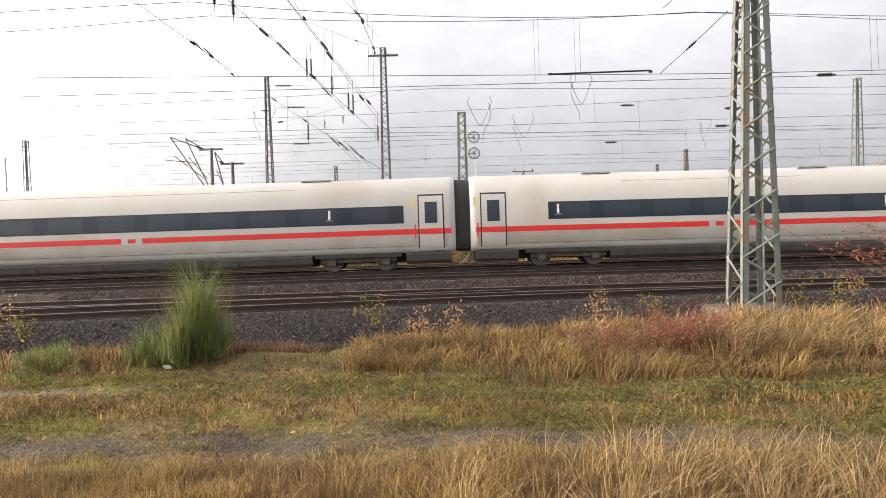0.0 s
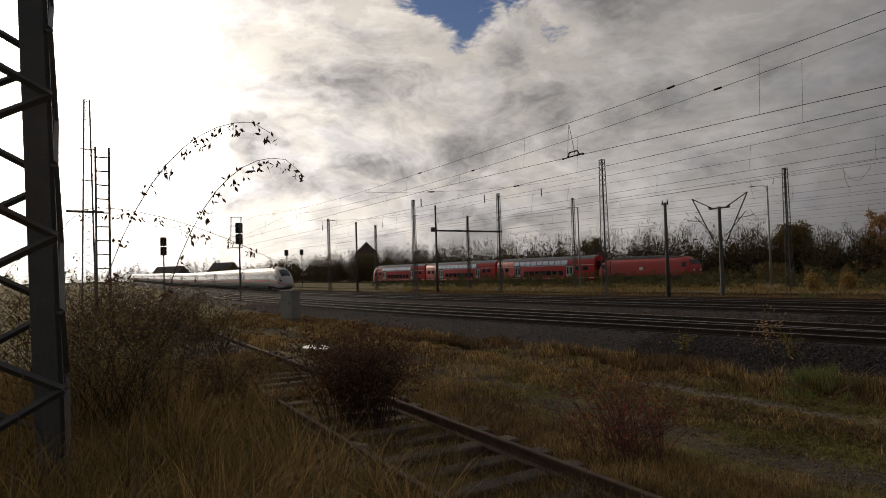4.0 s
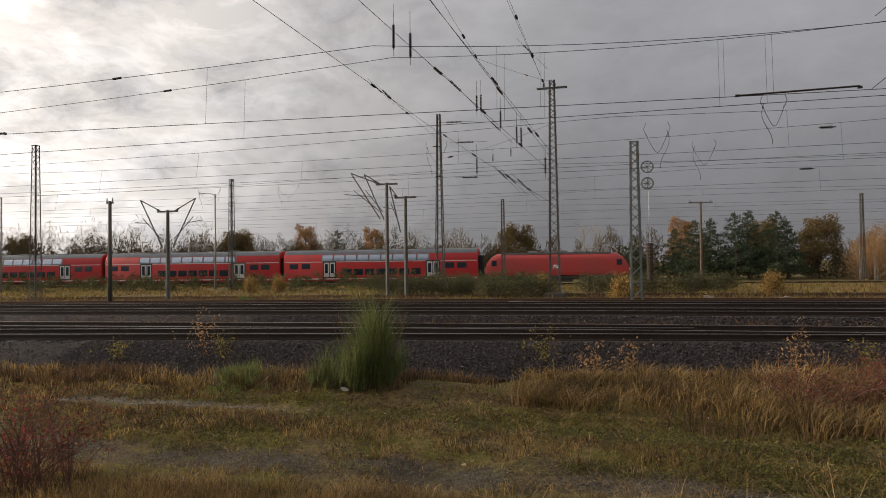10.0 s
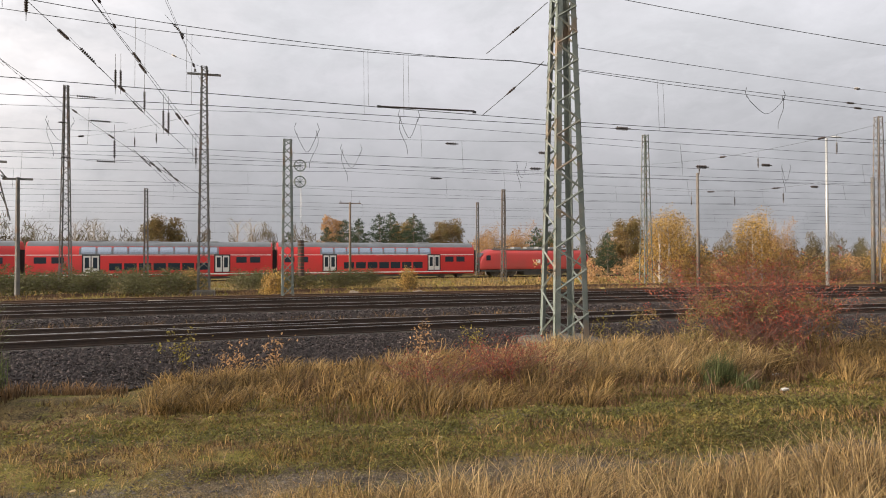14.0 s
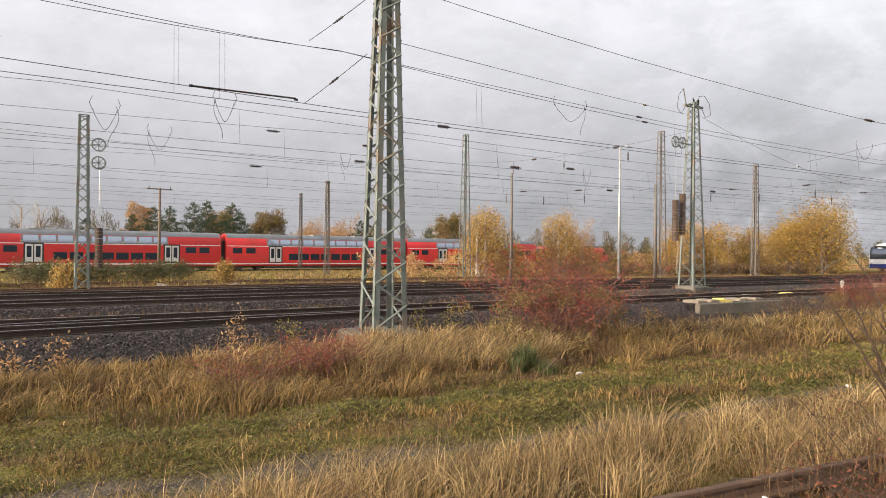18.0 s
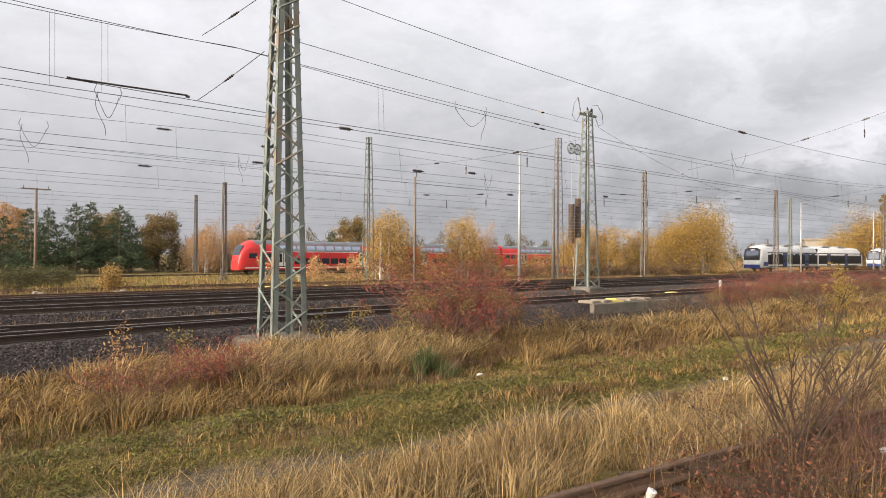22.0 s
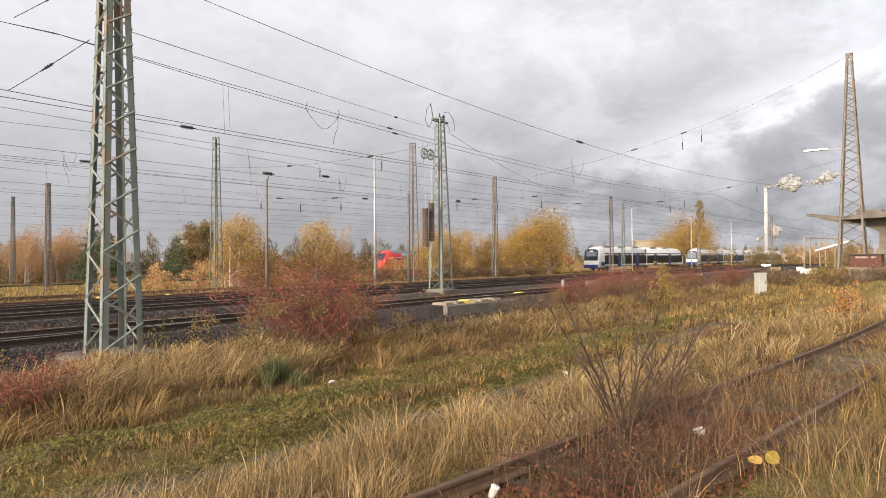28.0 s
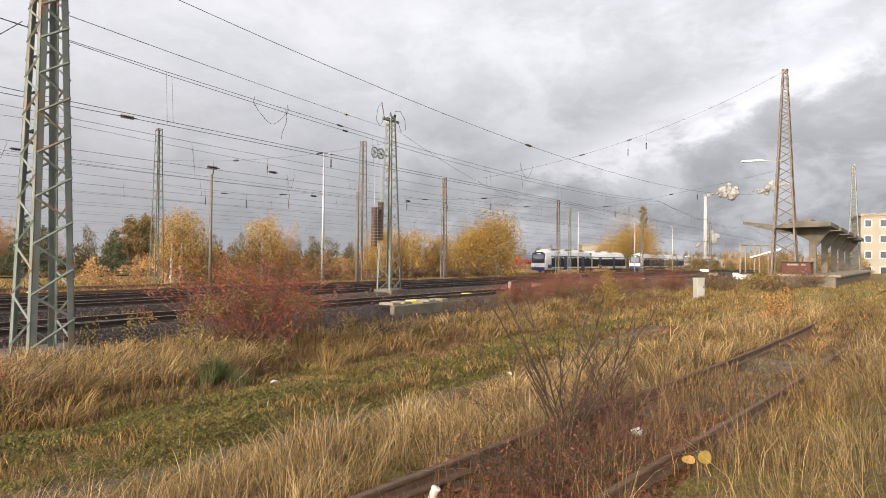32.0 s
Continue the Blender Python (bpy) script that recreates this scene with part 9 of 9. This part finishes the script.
# ---- far buildings ----
def building(x, y, a, w, d, h, wall, label, floors=3, cols=8, pitched=False, chimneys=0, z=-1.2):
    t = empty("building", pose(x, y, z, 0, 0, a), label, "building")
    part("wall", Geo().box((0, 0, h / 2), (w, d, h)), wall, t)
    if pitched:
        g = Geo().loft([[(-w / 2 - 0.4, -d / 2 - 0.4, h), (-w / 2 - 0.4, d / 2 + 0.4, h), (-w / 2 - 0.4, 0, h + d * 0.55)], [(w / 2 + 0.4, -d / 2 - 0.4, h), (w / 2 + 0.4, d / 2 + 0.4, h), (w / 2 + 0.4, 0, h + d * 0.55)]])
        part("roof", g, M_rooftile, t)
    else:
        part("roof", Geo().slab((0, 0, h + 0.2), (w + 0.6, d + 0.6, 0.5), 0.1), M_concrete, t)
    for f in range(floors):
        for c in range(cols):
            wx = -w / 2 + w * (c + 0.5) / cols
            wz = h * (f + 0.5) / floors
            o = part("window", Geo().box((wx, -d / 2 - 0.02, wz), (w / cols * 0.5, 0.12, h / floors * 0.5)), M_white_mark, t)
            part("pane", Geo().box((wx, -d / 2 - 0.09, wz), (w / cols * 0.42, 0.04, h / floors * 0.42)), M_pane, o)
    for i in range(chimneys):
        part("chimney", Geo().box((w * (0.2 - 0.4 * i), 0, h + d * 0.4), (0.9, 0.9, 2.2)), M_brick, t)
    return t


building(170.0, -8.3, -82, 24.0, 14.0, 13.0, M_render, "pale multi-storey works building", 4, 9)
building(215.0, -30.0, -80, 30.0, 14.0, 9.5, M_brick, "low brick works building", 3, 7)
building(-235.0, 98.0, -22, 8.0, 8.0, 10.8, M_brick, "house with steep dark gable roof among trees", 2, 3, True, 1)
building(-330.0, 62.0, 30, 14.0, 9.0, 5.5, M_brick, "house with dark roof in the distance", 2, 4, True, 1)
building(-350.0, 40.0, 30, 20.0, 9.0, 4.5, M_render, "low house in the distance", 1, 5, True)
building(190.0, 71.0, -60, 9.0, 7.0, 7.6, M_render, "pale flat-roofed hall beyond the trees", 1, 2)
building(330.0, 60.0, -60, 40.0, 18.0, 4.2, M_concrete, "long grey hall in the distance", 1, 8)


def chimney_stack():
    t = empty("factory_chimney", pose(882, 181, -2), "tall pale concrete factory chimney with steam", "chimney")
    part("shaft", Geo().rod((0, 0, 0), (0, 0, 88), 2.7, 20, 2.1), M_chimney, t, smooth=True)
    part("rim", Geo().rod((0, 0, 85.5), (0, 0, 88.6), 2.35, 20), M_chimney, t)
    for z in (30, 58):
        part("band", Geo().rod((0, 0, z), (0, 0, z + 1.2), 2.62 if z < 40 else 2.42, 20), M_concrete, t)


chimney_stack()


def steam(cx, cy, cz, n, seed, sx, sz, label):
    """Puffs of steam as one cloud of overlapping soft lumps."""
    r = np.random.default_rng(seed)
    bm = bmesh.new()
    for i in range(n):
        k = i / n
        swell = 0.75 + 0.45 * math.sin(k * 7.0 + seed)
        m = Matrix.Translation((cx + r.normal(0, 2), cy - sx * k + r.normal(0, 1.0 + k), cz + sz * k + r.normal(0, 0.7 + 3.4 * k) * swell))
        s = (2.0 + 3.6 * k) * r.uniform(0.5, 1.15) * swell
        bmesh.ops.create_icosphere(bm, subdivisions=3, radius=float(s), matrix=m)
    for v in bm.verts:
        v.co += noise.noise_vector(v.co * 0.25) * 1.5 + noise.noise_vector(v.co * 0.6) * 0.6
    me = bpy.data.meshes.new("steam_plume")
    bm.to_mesh(me)
    bm.free()
    me.materials.append(M_steam)
    me.polygons.foreach_set("use_smooth", [True] * len(me.polygons))
    return tagged(new("steam_plume", me), label, "steam", kind="stuff")


steam(882, 181, 88, 46, 3, 38, 3, "white steam drifting from the factory chimney")
steam(905, 196, 24, 26, 8, 22, 14, "low drifting steam behind the chimney foot")
steam_puff = steam(0, 0, 0, 24, 5, 44, 9, "loose puff of steam drifting away from the chimney")


def platform_canopy():
    """Old platform roof: a row of concrete columns with flared heads, each under its own raised roof slab."""
    a = math.degrees(math.atan2(-0.041, 1.0))
    t = empty("platform_canopy", pose(70.0, 5.1, 0.0, 0, 0, a), "old derelict concrete platform canopy with a row of columns", "canopy")
    for i in range(5):
        x = i * 10.0
        col = part("column", Geo().box((x, 0, 2.1), (0.5, 0.62, 4.2), top=0.9), M_wall, t)
        head = ((-0.31, 3.3), (-1.15, 4.5), (-1.5, 5.15), (2.4, 5.0), (0.31, 3.9))
        part("head", Geo().loft([[(x - 0.3, y, z) for y, z in head], [(x + 0.3, y, z) for y, z in head]]), M_canopy, col, "flared column head")
        roof = ((-1.75, 5.05), (2.7, 4.95), (2.7, 5.2), (0.2, 5.62), (-1.75, 5.42))
        part("roof_slab", Geo().loft([[(x - 3.2, y, z) for y, z in roof], [(x + 4.6, y, z) for y, z in roof]]), M_canopy, t, "stained roof slab")
        arm = ((2.6, 4.85), (5.5, 5.40), (5.5, 5.66), (2.6, 5.25))
        if i < 2:
            part("arm", Geo().loft([[(x - 3.0, y, z) for y, z in arm], [(x - 2.4, y, z) for y, z in arm]]), M_canopy, t, "bare cantilever arm")
            part("arm", Geo().loft([[(x + 2.4, y, z) for y, z in arm], [(x + 2.9, y, z) for y, z in arm]]), M_canopy, t, "bare cantilever arm")
    part("roof_hatch", Geo().slab((0.4, 0.9, 5.72), (3.4, 1.9, 0.3), 0.05), M_rooftile, t, "low dark roof hatch")
    part("platform", Geo().slab((24, 0.0, 0.1), (56, 4.4, 0.9), 0.05), M_wall, t, "dark platform wall")
    part("platform_edge", Geo().slab((24, -0.1, 0.66), (56, 4.9, 0.2), 0.04), M_concrete, t, "pale platform edge slab")
    shed = part("low_shed", Geo().slab((-3.0, 0.9, 1.28), (1.9, 2.35, 1.05), 0.05), M_redbrick, t, "dark rust-brown low shed on the platform")
    part("shed_lid", Geo().slab((-3.0, 0.9, 1.84), (2.05, 2.5, 0.09), 0.02), M_seam, shed)
    for y, w in ((1.15, 0.9), (0.3, 0.35)):
        part("paint_mark", Geo().slab((-3.965, y, 1.62), (0.02, w, 0.16), 0.004), M_concrete, shed, "faded white paint mark")


platform_canopy()


def steel_frame(x, y):
    """Pale portal frames of a dismantled hall beyond the platform."""
    t = empty("steel_frame", pose(x, y, -0.3), "pale steel posts and beams of a dismantled hall", "steel frame")
    for i in range(6):
        part("post", Geo().box((i * 1.5, -i * 0.95 + (0.3 if i % 2 else 0), 2.7), (0.20, 0.20, 5.4 - 0.35 * (i % 3))), M_concrete, t)
    part("beam", Geo().rod((0, 0, 5.2), (7.5, -4.75, 5.2), 0.10, 6), M_concrete, t)
    part("beam", Geo().rod((2.0, -1.4, 3.0), (7.5, -5.6, 4.6), 0.16, 6), M_white_mark, t, "white slanting beam")


steel_frame(126.0, 20.2)
for x, y, w, c in ((136.0, 28.3, 1.6, M_white_mark), (97.0, 19.1, 1.3, M_concrete), (99.4, 16.5, 0.9, M_white_mark), (87.2, 13.6, 1.9, M_white_mark)):
    thing("concrete_block", Geo().slab((0, 0, 0.3), (0.6, w, 0.62), 0.05), c, "weathered white-painted concrete block near the platform", "block", "painted blocks", m=pose(x, y, -0.32, 0, 0, 4))


# ---- moving things ----
def motions():
    """The white train runs away towards -x, the red train towards +x."""
    times = [0.0, 0.5] + [float(k) for k in range(1, 33)]
    speed = 33.25
    for i, car in enumerate(ice_cars):
        back = 0.0 if i == 0 else -28.75 * i
        rows = []
        for t in times:
            x = 0.84 + back - speed * t
            z0, z1 = float(grade(x + 3.0)), float(grade(x + 25.0))
            a = math.atan2(z1 - z0, 22.0)
            rows.append((t, pose(x, TRACK_C, z0 - 3.0 * math.sin(a), 0, -math.degrees(a), 0)))
        walk(car, rows)
    walk(steam_puff, [(t, pose(884, 178 - d, 90)) for t, d in ((0.0, 4.0), (18.0, 22.0), (27.5, 38.0), (32.0, 50.0))])
    a = math.atan(RED_SLOPE)
    c, s = math.cos(a), math.sin(a)

    def at(front):
        return pose(front * c, 84.0 + front * c * RED_SLOPE, -0.90, 0, 0, math.degrees(a))
    pace = [(0.0, -108.6), (4.5, -58.6), (9.0, -8.6), (13.0, 35.8), (19.0, 101.5), (23.0, 144.2), (28.0, 195.5), (32.0, 235.0)]
    for car, back in ((red_loco, 18.9), (red_coaches[0], 18.9 + 26.9), (red_coaches[1], 18.9 + 2 * 26.9), (red_coaches[2], 18.9 + 3 * 26.9)):
        walk(car, [(t, at(x - back)) for t, x in pace])


motions()
